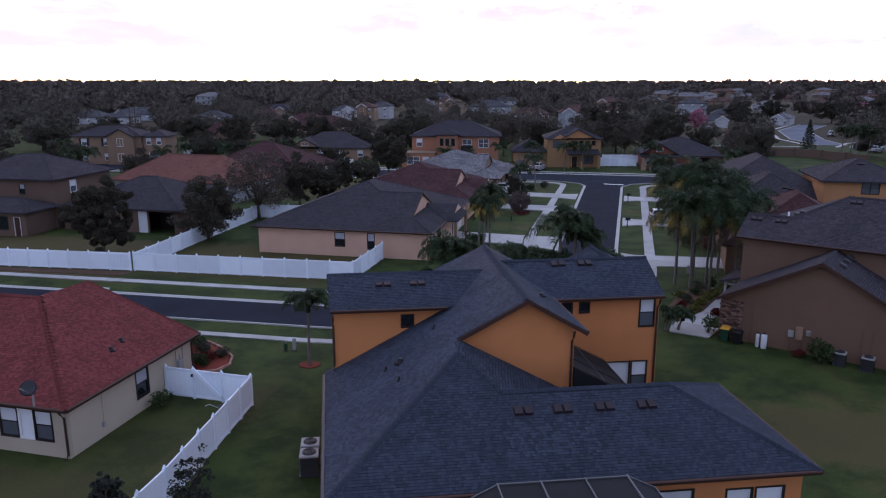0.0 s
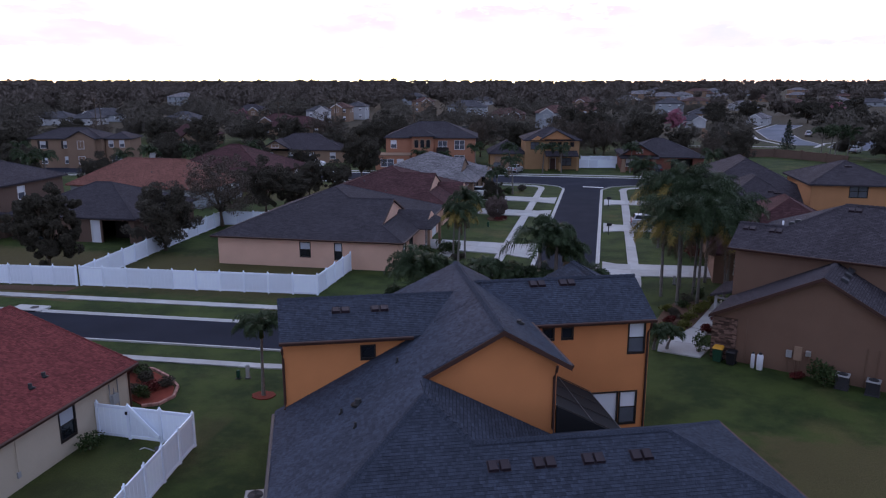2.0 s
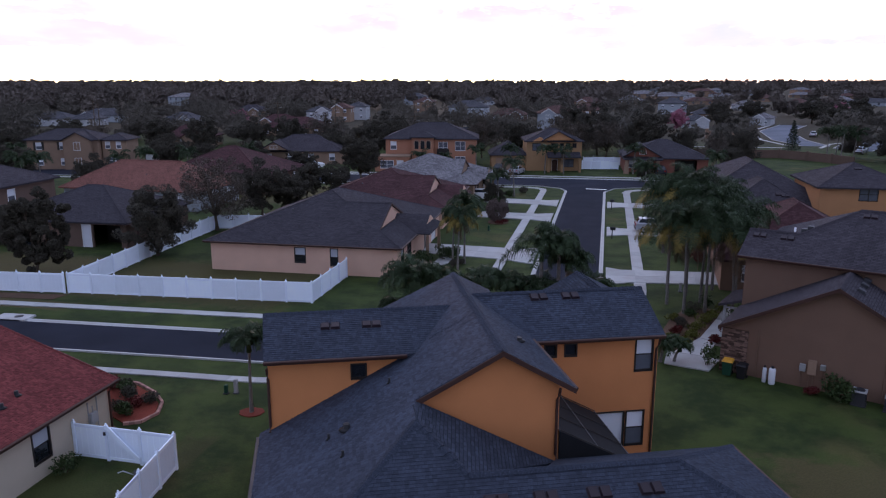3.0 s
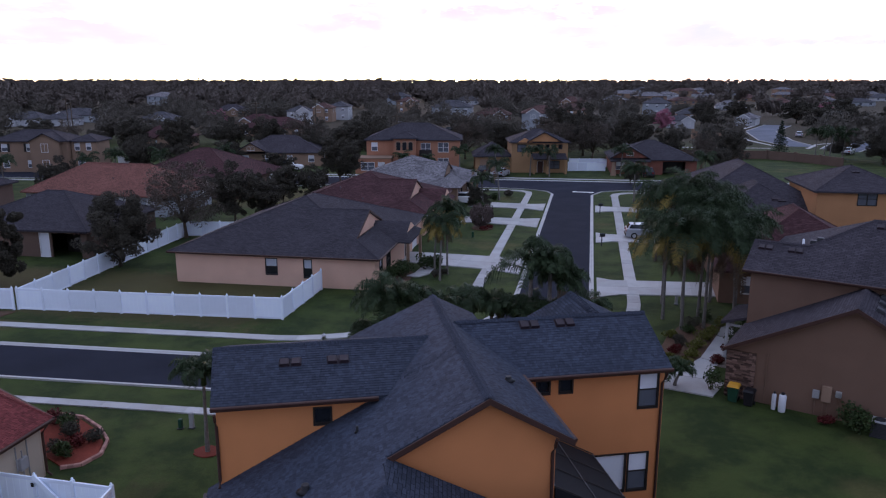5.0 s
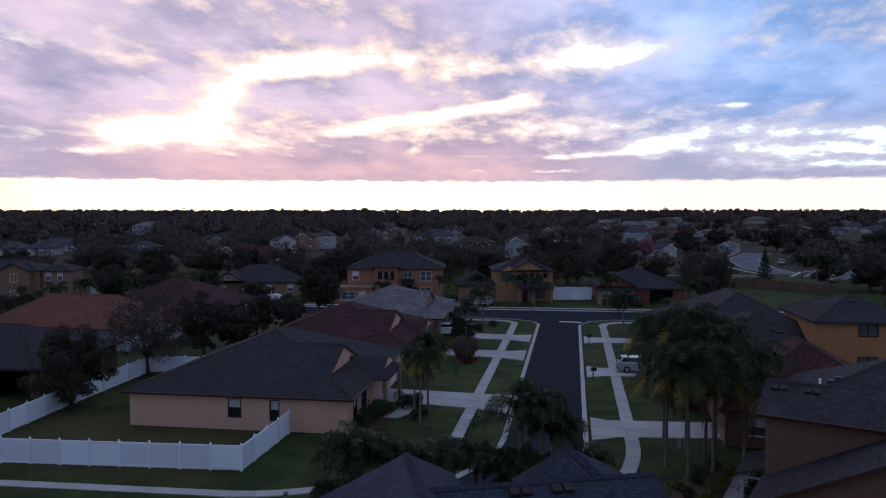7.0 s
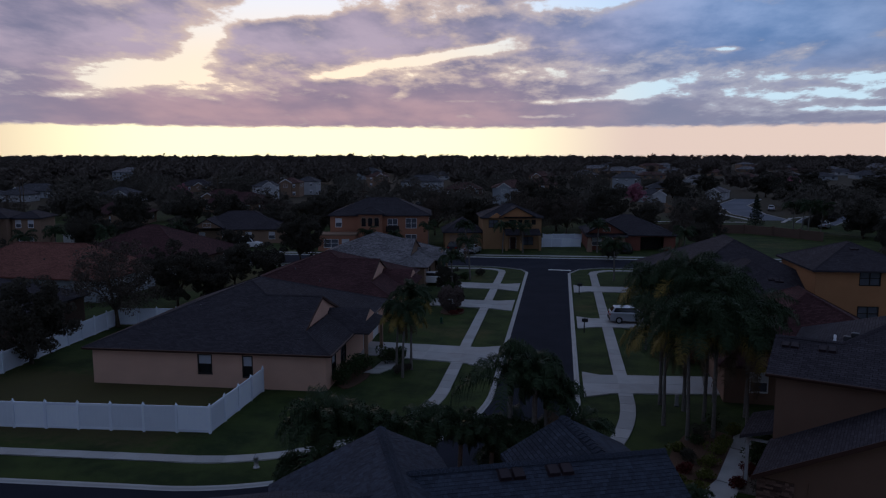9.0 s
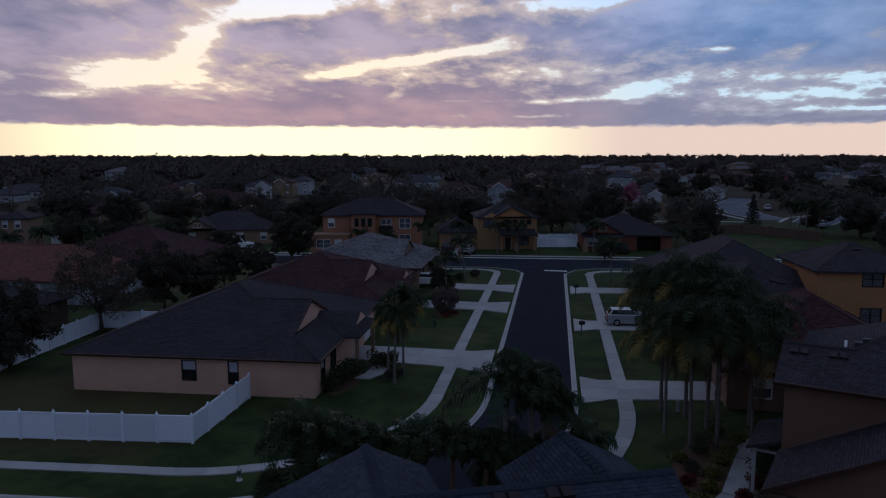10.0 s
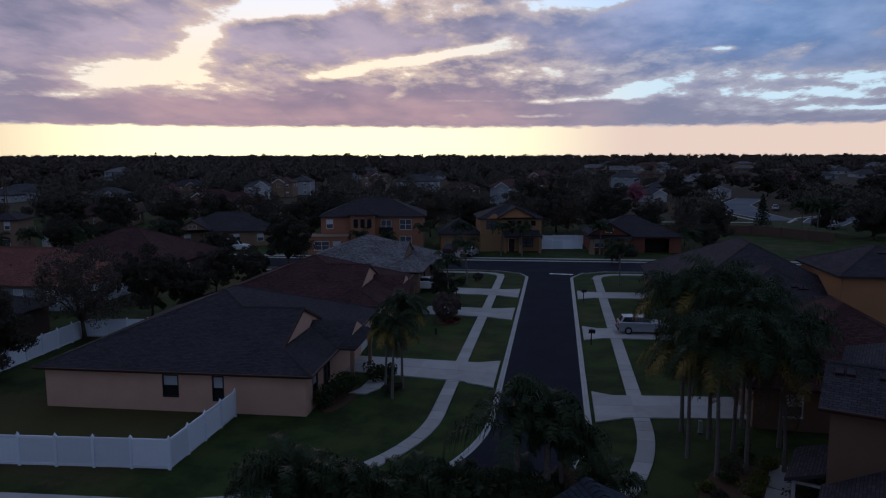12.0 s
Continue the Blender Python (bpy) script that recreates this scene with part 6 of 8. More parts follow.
hip_roof(lw, 1.5, 15.5, 2.8, 15.0, 2.7, 0.42, ROOF_BROWN)
# dark sheet behind the opening stands in for the recess's shade
part("patio_back", Shape().box(11.8, 14.8, 5.2, 5.3, 0, 2.3).mesh("patio_back", TRIM_DARK), lw)
for k in range(6):
    part("pergola_beam", Shape().box(14.6 + k * 0.45, 14.7 + k * 0.45, 2.2, 6.0, 2.35, 2.5).mesh("pergola_beam", TRIM_BROWN), lw)
part("pergola_post", Shape().box(16.8, 16.95, 2.6, 2.75, 0, 2.35).mesh("pergola_post", TRIM_BROWN), lw)

rr = simple_house(pose(-65.9, 87.6, 0, 0, 0, -2), 19.6, 10.5, 1, STUCCO_GREY, ROOF_ORANGE, "grey-blue bungalow under an orange-red hipped roof", 0.56)
pipe_vent(rr, (11.0, 2.4, 4.0), 0.3, 0.08, PLASTIC_BLACK)
simple_house(pose(-61.0, 101.0, 0, 0, 0, 2), 17.0, 15.5, 1, STUCCO_DARK, ROOF_MAROON, "dark bungalow under a maroon hipped roof", 0.46)
tn = simple_house(pose(-101.0, 121.5, 0, 0, 0, 16), 12.8, 8.0, 2, STUCCO_TAN, ROOF_BROWN, "two-storey tan house with dark shutters", 0.4)
part("gable_roof", roof_mesh("gable_roof", upward([[(6.6, -1.4, 5.5), (9.4, -1.4, 7.0), (9.4, 4.0, 7.0), (6.6, 4.0, 5.5)], [(9.4, -1.4, 7.0), (12.2, -1.4, 5.5), (12.2, 4.0, 5.5), (9.4, 4.0, 7.0)]]), ROOF_BROWN), tn)
part("gable_wall", Shape().plate([(6.9, -1.0, 0), (11.9, -1.0, 0), (11.9, -1.0, 5.5), (9.4, -1.0, 6.8), (6.9, -1.0, 5.5)], (0, 0.95, 0)).mesh("gable_wall", STUCCO_TAN), tn)
window(tn, pose(8.8, -1.02, 3.6), 1.2, 1.5, TRIM_WHITE, "split")
window(tn, pose(8.8, -1.02, 0.7), 1.2, 1.5, TRIM_WHITE, "split")
for u in (2.1, 6.4):
    for k in (-0.75, 0.75):
        part("shutter", Shape().box(u + k - 0.2, u + k + 0.2, -0.06, 0.0, 3.6, 5.1).mesh("shutter", TRIM_DARK), tn)
box_walls(tn, 13.0, 17.5, 1.5, 8.0, 0, 5.4, STUCCO_TAN, s=[(0.6, 1.5, 3.7, 5.0, "hung"), (2.6, 3.5, 3.7, 5.0, "hung"), (1.0, 3.4, 0.7, 2.1, "split")])
hip_roof(tn, 13.0, 17.5, 1.5, 8.0, 5.4, 0.4, ROOF_BROWN)
hw = simple_house(pose(-63.0, 138.5, 0, 0, 0, 14), 16.5, 12.0, 1, STUCCO_TAN, ROOF_CHAR, "tan bungalow with a small gable window under a charcoal roof", 0.45)
part("gable_roof", roof_mesh("gable_roof", upward([[(0.5, -2.2, 3.0), (3.4, -2.2, 4.7), (3.4, 5.0, 4.7), (0.5, 5.0, 3.0)], [(3.4, -2.2, 4.7), (6.3, -2.2, 3.0), (6.3, 5.0, 3.0), (3.4, 5.0, 4.7)]]), ROOF_CHAR), hw)
part("gable_wall", Shape().plate([(0.9, -1.9, 3.0), (5.9, -1.9, 3.0), (3.4, -1.9, 4.5)], (0, 0.2, 0)).mesh("gable_wall", STUCCO_TAN), hw)
window(hw, pose(2.7, -1.92, 3.2), 1.4, 0.7, TRIM_WHITE, "split")
sg = simple_house(pose(-104.5, 167.4, 0, 0, 0, 12), 13.0, 11.0, 1, STUCCO_TAN, ROOF_MAROON, "tan bungalow under a dark maroon roof", 0.46)
part("gable_roof", roof_mesh("gable_roof", upward([[(6.6, -2.0, 2.8), (9.6, -2.0, 4.6), (9.6, 5.0, 4.6), (6.6, 5.0, 2.8)], [(9.6, -2.0, 4.6), (12.6, -2.0, 2.8), (12.6, 5.0, 2.8), (9.6, 5.0, 4.6)]]), ROOF_MAROON), sg)
part("gable_wall", Shape().plate([(7.0, -1.7, 0), (12.2, -1.7, 0), (12.2, -1.7, 2.8), (9.6, -1.7, 4.4), (7.0, -1.7, 2.8)], (0, 0.2, 0)).mesh("gable_wall", STUCCO_TAN), sg)
window(sg, pose(8.9, -1.72, 2.7), 1.4, 0.8, TRIM_WHITE, "split")

# rows of houses in the distance: place, turn, width, depth, storeys, wall, roof
FAR = [
    (-202, 237, 8, 15, 10, 1, STUCCO_WHITE, ROOF_PEWTER), (-187, 240, 8, 9, 10, 1, STUCCO_WHITE, ROOF_PEWTER), (-203, 264, 6, 18, 11, 1, STUCCO_GREY, ROOF_PEWTER), (-151, 241, 6, 13, 11, 1, STUCCO_GREY, ROOF_PEWTER),
    (-97, 209, 6, 19, 12, 1, STUCCO_TAN, ROOF_MAROON), (-101, 254, 8, 7, 9, 2, STUCCO_WHITE, ROOF_PEWTER), (-104, 285, 8, 8, 9, 2, STUCCO_TAN, ROOF_RUST), (-103, 302, 6, 8, 9, 2, STUCCO_WHITE, ROOF_PEWTER), (-112, 236, 6, 14, 10, 1, STUCCO_TAN, ROOF_MAROON),
    (-93, 374, 4, 10, 10, 2, STUCCO_TAN, ROOF_RUST), (-60, 304, 4, 16, 11, 2, STUCCO_GREY, ROOF_PEWTER), (-43, 306, 4, 15, 10, 1, STUCCO_DARK, ROOF_RUST), (-19, 255, 4, 12.5, 10, 2, STUCCO_GREY, ROOF_RUST),
    (-9, 283, 6, 11, 10, 2, STUCCO_TAN, ROOF_RUST), (-13, 390, 0, 14, 10, 2, STUCCO_TAN, ROOF_RUST), (9, 424, 0, 14, 11, 2, STUCCO_TAN, ROOF_GREY), (27, 373, -4, 13, 11, 2, STUCCO_GREY, ROOF_PEWTER),
    (29, 275, -6, 9, 11, 1, STUCCO_WHITE, ROOF_PEWTER), (55, 296, -18, 7, 13, 1, STUCCO_WHITE, ROOF_GREY), (38, 330, -4, 12, 10, 1, STUCCO_TAN, ROOF_PEWTER), (70, 440, -6, 16, 11, 1, STUCCO_WHITE, ROOF_GREY), (-165, 320, 6, 15, 11, 1, STUCCO_TAN, ROOF_CHAR),
]
WALLNAME = {STUCCO_WHITE: "white", STUCCO_TAN: "tan", STUCCO_GREY: "grey", STUCCO_DARK: "brown"}
ROOFNAME = {ROOF_PEWTER: "weathered grey", ROOF_RUST: "rust-red", ROOF_MAROON: "maroon", ROOF_CHAR: "charcoal", ROOF_GREY: "pale grey"}
for k, (x, y, turn, w, d, st, wm, rm) in enumerate(FAR):
    fh = simple_house(pose(x, y, 0, 0, 0, turn), w, d, st, wm, rm, "distant %s %s house under a %s roof" % ("two-storey" if st == 2 else "single-storey", WALLNAME[wm], ROOFNAME[rm]), 0.44)
    if k % 3 != 1:
        # a gabled bay on the front, with pale rake boards
        e, b0, b1 = (2.75, 5.65)[st - 1], w * (0.12, 0.55)[k % 2], w * (0.12, 0.55)[k % 2] + 4.2
        top = e + 2.1 * 0.62
        part("bay_wall", Shape().plate([(b0, -1.0, 0), (b1, -1.0, 0), (b1, -1.0, e), ((b0 + b1) / 2, -1.0, top), (b0, -1.0, e)], (0, 0.98, 0)).mesh("bay_wall", wm), fh)
        part("gable_roof", roof_mesh("gable_roof", upward([[(b0 - 0.3, -1.3, e - 0.1), ((b0 + b1) / 2, -1.3, top + 0.1), ((b0 + b1) / 2, 3.6, top + 0.1), (b0 - 0.3, 3.6, e - 0.1)], [((b0 + b1) / 2, -1.3, top + 0.1), (b1 + 0.3, -1.3, e - 0.1), (b1 + 0.3, 3.6, e - 0.1), ((b0 + b1) / 2, 3.6, top + 0.1)]]), rm), fh)
        for q in (b0 - 0.3, b1 + 0.3):
            p0, p1 = Vector((q, -1.32, e - 0.1)), Vector(((b0 + b1) / 2, -1.32, top + 0.1))
            part("rake_board", Shape().plate([p0, p1, p1 - Vector((0, 0, 0.3)), p0 - Vector((0, 0, 0.3))], (0, -0.04, 0)).mesh("rake_board", TRIM_WHITE), fh)
        window(fh, pose(b0 + 1.3, -1.02, e - 1.9), 1.6, 1.3, TRIM_WHITE, "split")
FARTHER = []
random.seed(21)


def far_house(m, w, d, storeys, walls, roof, label):
    """A house more than four hundred metres off: walls with dark window panes, and a hipped roof."""
    h = thing("house", label, "house", m)
    top = 2.7 if storeys == 1 else 5.6
    part("wall", Shape().box(0, w, 0, d, 0, top).mesh("wall", walls), h)
    for k in range(storeys):
        for i in range(3):
            u = w * (i + 0.5) / 3
            part("window", Shape().box(u - 0.8, u + 0.8, -0.05, 0.02, 0.8 + 2.9 * k, 2.1 + 2.9 * k).mesh("window", GLASS_GREY), h)
    hip_roof(h, 0, w, 0, d, top, 0.4, roof, caps=False)


for k in range(75):
    x, y = random.uniform(20, 420), random.uniform(440, 950)
    if k > 71:
        x, y = random.uniform(-380, -60), random.uniform(420, 700)
    FARTHER.append((x, y))
    wm, rm = random.choice((STUCCO_WHITE, STUCCO_WHITE, STUCCO_TAN, STUCCO_GREY)), random.choice((ROOF_GREY, ROOF_GREY, ROOF_PEWTER, ROOF_RUST))
    far_house(pose(x, y, 0, 0, 0, random.uniform(-30, 30)), random.uniform(13, 22), random.uniform(10, 14), random.choice((1, 1, 2)), wm, rm, "far-off %s house under a %s roof among trees" % (WALLNAME[wm], ROOFNAME[rm]))

# brick wall and sign beyond the field
bw = thing("boundary_wall", "long low dark brown boundary wall beyond the field", "wall")
line = [(20, 172.0), (25, 172.2), (30, 172.4), (35, 172.6), (40, 172.8), (44.5, 169.0), (48, 164.5), (51, 160.0)]
for (ax, ay), (bx, by) in zip(line, line[1:]):
    m = pose(ax, ay, 0, 0, 0, math.degrees(math.atan2(by - ay, bx - ax)))
    part("wall_panel", Shape().box(0.2, math.hypot(bx - ax, by - ay) - 0.2, -0.1, 0.1, 0, 1.75).mesh("wall_panel", STUCCO_DARK), bw, "", m)
    part("pier", Shape().box(-0.2, 0.2, -0.2, 0.2, 0, 1.95, 0.04).mesh("pier", STUCCO_DARK), bw, "", m)
sg_ = thing("entrance_sign", "pale stucco estate sign wall with a dark name panel", "sign", pose(36, 227, 0))
part("sign_wall", Shape().box(-4, 4, 0, 0.5, 0, 2.2, 0.05).box(-4.6, -3.8, -0.2, 0.7, 0, 2.8, 0.08).box(3.8, 4.6, -0.2, 0.7, 0, 2.8, 0.08).mesh("sign_wall", STUCCO_TAN), sg_)
part("name_panel", Shape().box(-2.2, 2.2, -0.06, 0.0, 0.7, 1.7).mesh("name_panel", TRIM_DARK), sg_)


# ---- plants ----
def leaf_cloud(rng, clumps, per, size, flat=0.75):
    """Leaf faces scattered in clumps: centres and radii in, vertices and faces out."""
    vs, fs = [], []
    for c, r in clumps:
        n = per
        d = rng.normal(size=(n, 3))
        d /= np.linalg.norm(d, axis=1)[:, None]
        rad = r * rng.uniform(0.25, 1.0, n) ** 0.45
        p = np.array(c) + d * rad[:, None] * np.array((1, 1, flat))
        a = rng.normal(size=(n, 3))
        a /= np.linalg.norm(a, axis=1)[:, None]
        b = np.cross(a, rng.normal(size=(n, 3)))
        b /= np.linalg.norm(b, axis=1)[:, None]
        sz = size * rng.uniform(0.6, 1.4, n)[:, None]
        k = sum(len(v) for v in vs)
        quad = np.stack([p - a * sz - b * sz * 0.45, p + a * sz * 0.2 - b * sz * 0.6, p + a * sz, p + a * sz * 0.1 + b * sz * 0.6], 1).reshape(-1, 3)
        vs.append(quad)
        fs.append(np.arange(k, k + 4 * n).reshape(-1, 4))
    return np.concatenate(vs), np.concatenate(fs)


def quad_mesh(name, vs, fs, mat):
    me = bpy.data.meshes.new(name)
    me.vertices.add(len(vs))
    me.vertices.foreach_set("co", np.asarray(vs, np.float32).ravel())
    me.loops.add(fs.size)
    me.loops.foreach_set("vertex_index", fs.ravel().astype(np.int32))
    me.polygons.add(len(fs))
    me.polygons.foreach_set("loop_start", np.arange(0, fs.size, 4, dtype=np.int32))
    me.materials.append(mat)
    me.update(calc_edges=True)
    me.validate()
    return me


def broadleaf(seed, height, spread, mat, label, per=430, leaf=0.10, category="tree"):
    """Tapered trunk, forked limbs and a crown of leaf clumps."""
    rng = np.random.default_rng(seed)
    t_ = thing("tree", label, category)
    s = Shape()
    fork = height * rng.uniform(0.14, 0.22)
    lean = rng.uniform(-0.15, 0.15, 2)
    s.tube([(0, 0, 0), (lean[0] * 0.3, lean[1] * 0.3, fork * 0.5), (lean[0], lean[1], fork)], [0.05 * height * 0.55, 0.038 * height * 0.5, 0.034 * height * 0.5], 9)
    boughs = []
    clumps = []
    n = 13
    for i in range(n):
        a = 2 * math.pi * (i + rng.uniform(-0.3, 0.3)) / n * 2.4
        r = spread * rng.uniform(0.35, 1.08) * (0.4 if i == 0 else 1)
        top = fork + (height - fork) * rng.uniform(0.12, 1.0) * (1.0 - 0.35 * (r / spread) ** 2)
        tip = Vector((lean[0] + r * math.cos(a), lean[1] + r * math.sin(a), top))
        mid = Vector((lean[0], lean[1], fork)).lerp(tip, 0.5) + Vector((0, 0, height * 0.06))
        limbs = Shape()
        boughs.append(limbs)
        limbs.tube([(lean[0], lean[1], fork * 0.9), mid, tip], [0.014 * height, 0.009 * height, 0.003 * height], 6)
        for j in range(3):
            q = mid.lerp(tip, rng.uniform(0.2, 1.2)) + Vector(rng.normal(size=3) * spread * 0.17)
            q.z = max(q.z, fork * 0.75)
            limbs.tube([mid.lerp(tip, 0.4), q], [0.006 * height, 0.002 * height], 4)
            clumps.append((q, spread * rng.uniform(0.12, 0.24)))
        clumps.append((tip, spread * rng.uniform(0.12, 0.22)))
    part("trunk", s.mesh("trunk", BARK, True), t_)
    for bough in boughs:
        part("limb", bough.mesh("limb", BARK, True), t_)
    # small tufts fill an uneven rounded crown, with hollows between the larger boughs
    mid_z, semi = fork + (height - fork) * 0.50, (height - fork) * 0.52
    while len(clumps) < 130:
        d = Vector(rng.normal(size=3)).normalized()
        reach = (0.62 + 0.75 * noise.noise(d * 1.6 + Vector((seed, 0, 0)))) + 0.22 * noise.noise(d * 4.0 + Vector((0, seed, 0)))
        reach = max(0.35, min(1.1, reach + 0.28)) * rng.uniform(0.55, 1.0)
        c = Vector((lean[0] + d.x * spread * reach, lean[1] + d.y * spread * reach, mid_z + d.z * semi * reach))
        clumps.append((c, spread * rng.uniform(0.10, 0.20)))
    vs, fs = leaf_cloud(rng, clumps, int(per * 0.42), leaf, 0.85)
    part("crown", quad_mesh("crown", vs, fs, mat), t_)
    return t_


def bush(seed, r, h, mat, label, n=420, leaf=0.07, group=""):
    rng = np.random.default_rng(seed)
    b = thing("shrub", label, "shrub", None, group)
    clumps = [((rng.uniform(-0.4, 0.4) * r, rng.uniform(-0.4, 0.4) * r, h * rng.uniform(0.3, 0.68)), r * rng.uniform(0.45, 0.7)) for _ in range(6)]
    vs, fs = leaf_cloud(rng, clumps, n // 6, leaf, min(1.0, h / r * 0.6))
    vs[:, 2] = np.maximum(vs[:, 2], 0.02)
    part("foliage", quad_mesh("foliage", vs, fs, mat), b)
    s = Shape()
    for i in range(5):
        a = i * 1.3
        s.tube([(0.04 * math.cos(a), 0.04 * math.sin(a), 0), (r * 0.5 * math.cos(a), r * 0.5 * math.sin(a), h * 0.65)], [0.02, 0.008], 5)
    part("stem", s.mesh("stem", BARK), b)
    return b


def frond_mesh(length, start, bend_by, mat, seed, pairs=58, width=0.030):
    """A feather leaf along +x: the rib leaves at an angle and arches over, leaflets hang in several planes."""
    rng = random.Random(seed)
    s = Shape()
    rib, n = [Vector((0, 0, 0))], 12
    for i in range(n):
        t = (i + 0.5) / n
        a = radians(start - bend_by * t ** 1.25)
        rib.append(rib[-1] + Vector((math.cos(a), rng.uniform(-0.03, 0.03), math.sin(a))) * length / n)
    s.tube(rib, [0.032 * (1 - 0.85 * i / n) for i in range(n + 1)], 4, False)
    for i in range(pairs):
        t = 0.10 + 0.90 * i / pairs
        k = min(int(t * n), n - 1)
        p = rib[k].lerp(rib[k + 1], t * n - k)
        d = (rib[k + 1] - rib[k]).normalized()
        ll = (0.24 * length * math.sin(math.pi * (0.16 + 0.76 * t)) + 0.10) * rng.uniform(0.8, 1.15)
        for side in (-1, 1):
            o = (d * rng.uniform(0.35, 0.75) + Vector((0, side * 0.8, 0)) + Vector((0, 0, rng.uniform(-0.35, 0.55)))).normalized()
            m_ = p + o * ll * 0.5
            e = p + o * ll * 0.82 + Vector((0, 0, -ll * rng.uniform(0.35, 0.75)))
            w = d * width * 0.5
            s.add([p - w, p + w, m_ + w * 1.2, m_ - w * 1.2, e], [(0, 1, 2, 3), (3, 2, 4)])
    return s.mesh("frond", mat)


FRONDS = {}


def palm(m, height, size, label, seed, dry=2, n=24, lean=0.3, group="palms", girth=0.72, habit=("up", "mid", "low", "mid")):
    """A feather palm: ringed trunk, crownshaft and single arching fronds."""
    rng = random.Random(seed)
    p = thing("palm", label, "palm tree", m, group)
    bx, by = rng.uniform(-lean, lean), rng.uniform(-lean, lean)
    pts, rad = [], []
    k = max(6, int(height * 3))
    for i in range(k + 1):
        t = i / k
        pts.append((bx * t * t, by * t * t, height * t))
        rad.append((0.17 - 0.05 * t + 0.05 * (1 - t) ** 6) * (1.06 if i % 2 else 1.0) * (0.7 + 0.05 * height) * girth)
    part("trunk", Shape().tube(pts, rad, 9).mesh("trunk", PALM_BARK), p)
    top = Vector((bx, by, height))
    part("crownshaft", Shape().tube([top - Vector((0, 0, 0.15)), top + Vector((0, 0, 0.35)), top + Vector((0, 0, 0.8))], [0.14, 0.11, 0.03], 8).mesh("crownshaft", LEAF_PALM, True), p)
    green = n - dry
    for i in range(n):
        if i >= green:
            kind = "dry" if (i - green) % 3 else "dead"
        else:
            kind = habit[i % len(habit)]
        key = (kind, round(size, 1), i % 2)
        if key not in FRONDS:
            start, bend_by = {"up": (82, 118), "mid": (62, 132), "fall": (84, 196), "low": (32, 112), "dry": (14, 92), "dead": (-48, 40)}[kind]
            FRONDS[key] = frond_mesh(size, start, bend_by, LEAF_DRY if kind == "dry" else LEAF_DEAD if kind == "dead" else LEAF_PALM, len(FRONDS), 58 if size > 1.5 else 30)
        az = 360 * i * 0.381966 + rng.uniform(-14, 14)
        tag_ = {"dry": "yellowed drooping frond", "dead": "dead brown hanging frond"}
        part("frond", FRONDS[key], p, tag_[kind] if kind in tag_ else "", Matrix.Translation(top + Vector((0, 0, rng.uniform(0.0, 0.4)))) @ pose(0, 0, 0, rng.uniform(-12, 12), 0, az) @ pose(0, 0, 0, 0, rng.uniform(-10, 10), 0) @ Matrix.Scale(rng.uniform(0.8, 1.12), 4))
    return p


CLUSTER = "tall feather palm with grey ringed trunk in a mulch bed"
for i, (x, y, h, sz, dry) in enumerate(((9.9, 56.4, 6.2, 3.2, 11), (11.4, 59.7, 6.9, 3.4, 5), (12.7, 63.4, 7.0, 3.3, 4), (10.5, 61.4, 8.0, 3.2, 4), (13.3, 57.4, 5.2, 3.0, 11), (9.2, 62.4, 7.5, 3.0, 6), (14.0, 60.8, 5.9, 3.2, 6), (11.4, 57.0, 6.3, 3.4, 6), (8.9, 58.6, 5.6, 3.0, 12))):
    palm(pose(x, y, 0, 0, 0, 40 * i), h, sz, CLUSTER, 100 + i, dry, 40 + dry // 2, girth=0.6, habit=("up", "mid", "fall", "low", "fall"))
DENSE = ("fall", "up", "fall", "fall", "mid", "fall", "up", "fall")
palm(pose(1.8, 42.3, 0, 0, 0, 15), 7.4, 1.8, "dense drooping feather palm in the front bed", 120, 0, 46, 0.1, habit=DENSE)
palm(pose(2.3, 42.6, 0, 0, 0, 85), 6.4, 1.8, "dense drooping feather palm in the front bed", 129, 1, 42, 0.1, habit=DENSE)
palm(pose(0.9, 42.5, 0, 0, 0, 215), 6.9, 2.7, "slender feather palm with long arching fronds in the front bed", 130, 0, 9, 0.1, habit=("mid", "low"))
for i, (x, y, h, sz, n) in enumerate(((-5.6, 40.2, 5.6, 2.3, 50), (-4.4, 40.6, 5.3, 2.0, 40), (-3.3, 40.9, 5.1, 1.7, 34), (-2.2, 41.1, 5.3, 1.8, 36), (-1.0, 41.5, 5.2, 1.7, 34), (0.2, 41.9, 4.9, 1.7, 30), (-6.2, 39.9, 3.9, 2.0, 34), (-7.0, 40.1, 1.8, 1.7, 20))):
    palm(pose(x, y, 0, 0, 0, 95 * i), h, sz, "drooping feather palm crowded in the front bed", 240 + i, 0, n, 0.15, habit=DENSE if i else ("fall", "mid", "up", "low"))
for i, (x, y, h) in enumerate(((1.2, 42.0, 4.9), (2.2, 42.4, 4.7), (1.5, 43.0, 3.7), (2.6, 43.2, 3.3), (0.6, 43.0, 3.6))):
    palm(pose(x, y, 0, 0, 0, 70 * i), h, 1.8, "dense drooping feather palm in the front bed", 131 + i, 0, 28, 0.15, habit=DENSE)
palm(pose(3.4, 43.0, 0, 0, 0, 300), 5.0, 1.8, "slender feather palm in the front bed", 124, 0, 18)
palm(pose(-8.3, 65.5, 0), 4.6, 2.0, "feather palm with yellowing fronds on the peach bungalow lawn", 125, 9, 30, girth=0.55)
palm(pose(-8.1, 67.6, 0, 0, 0, 80), 5.2, 2.1, "feather palm with yellowing fronds on the peach bungalow lawn", 126, 9, 30, girth=0.55)
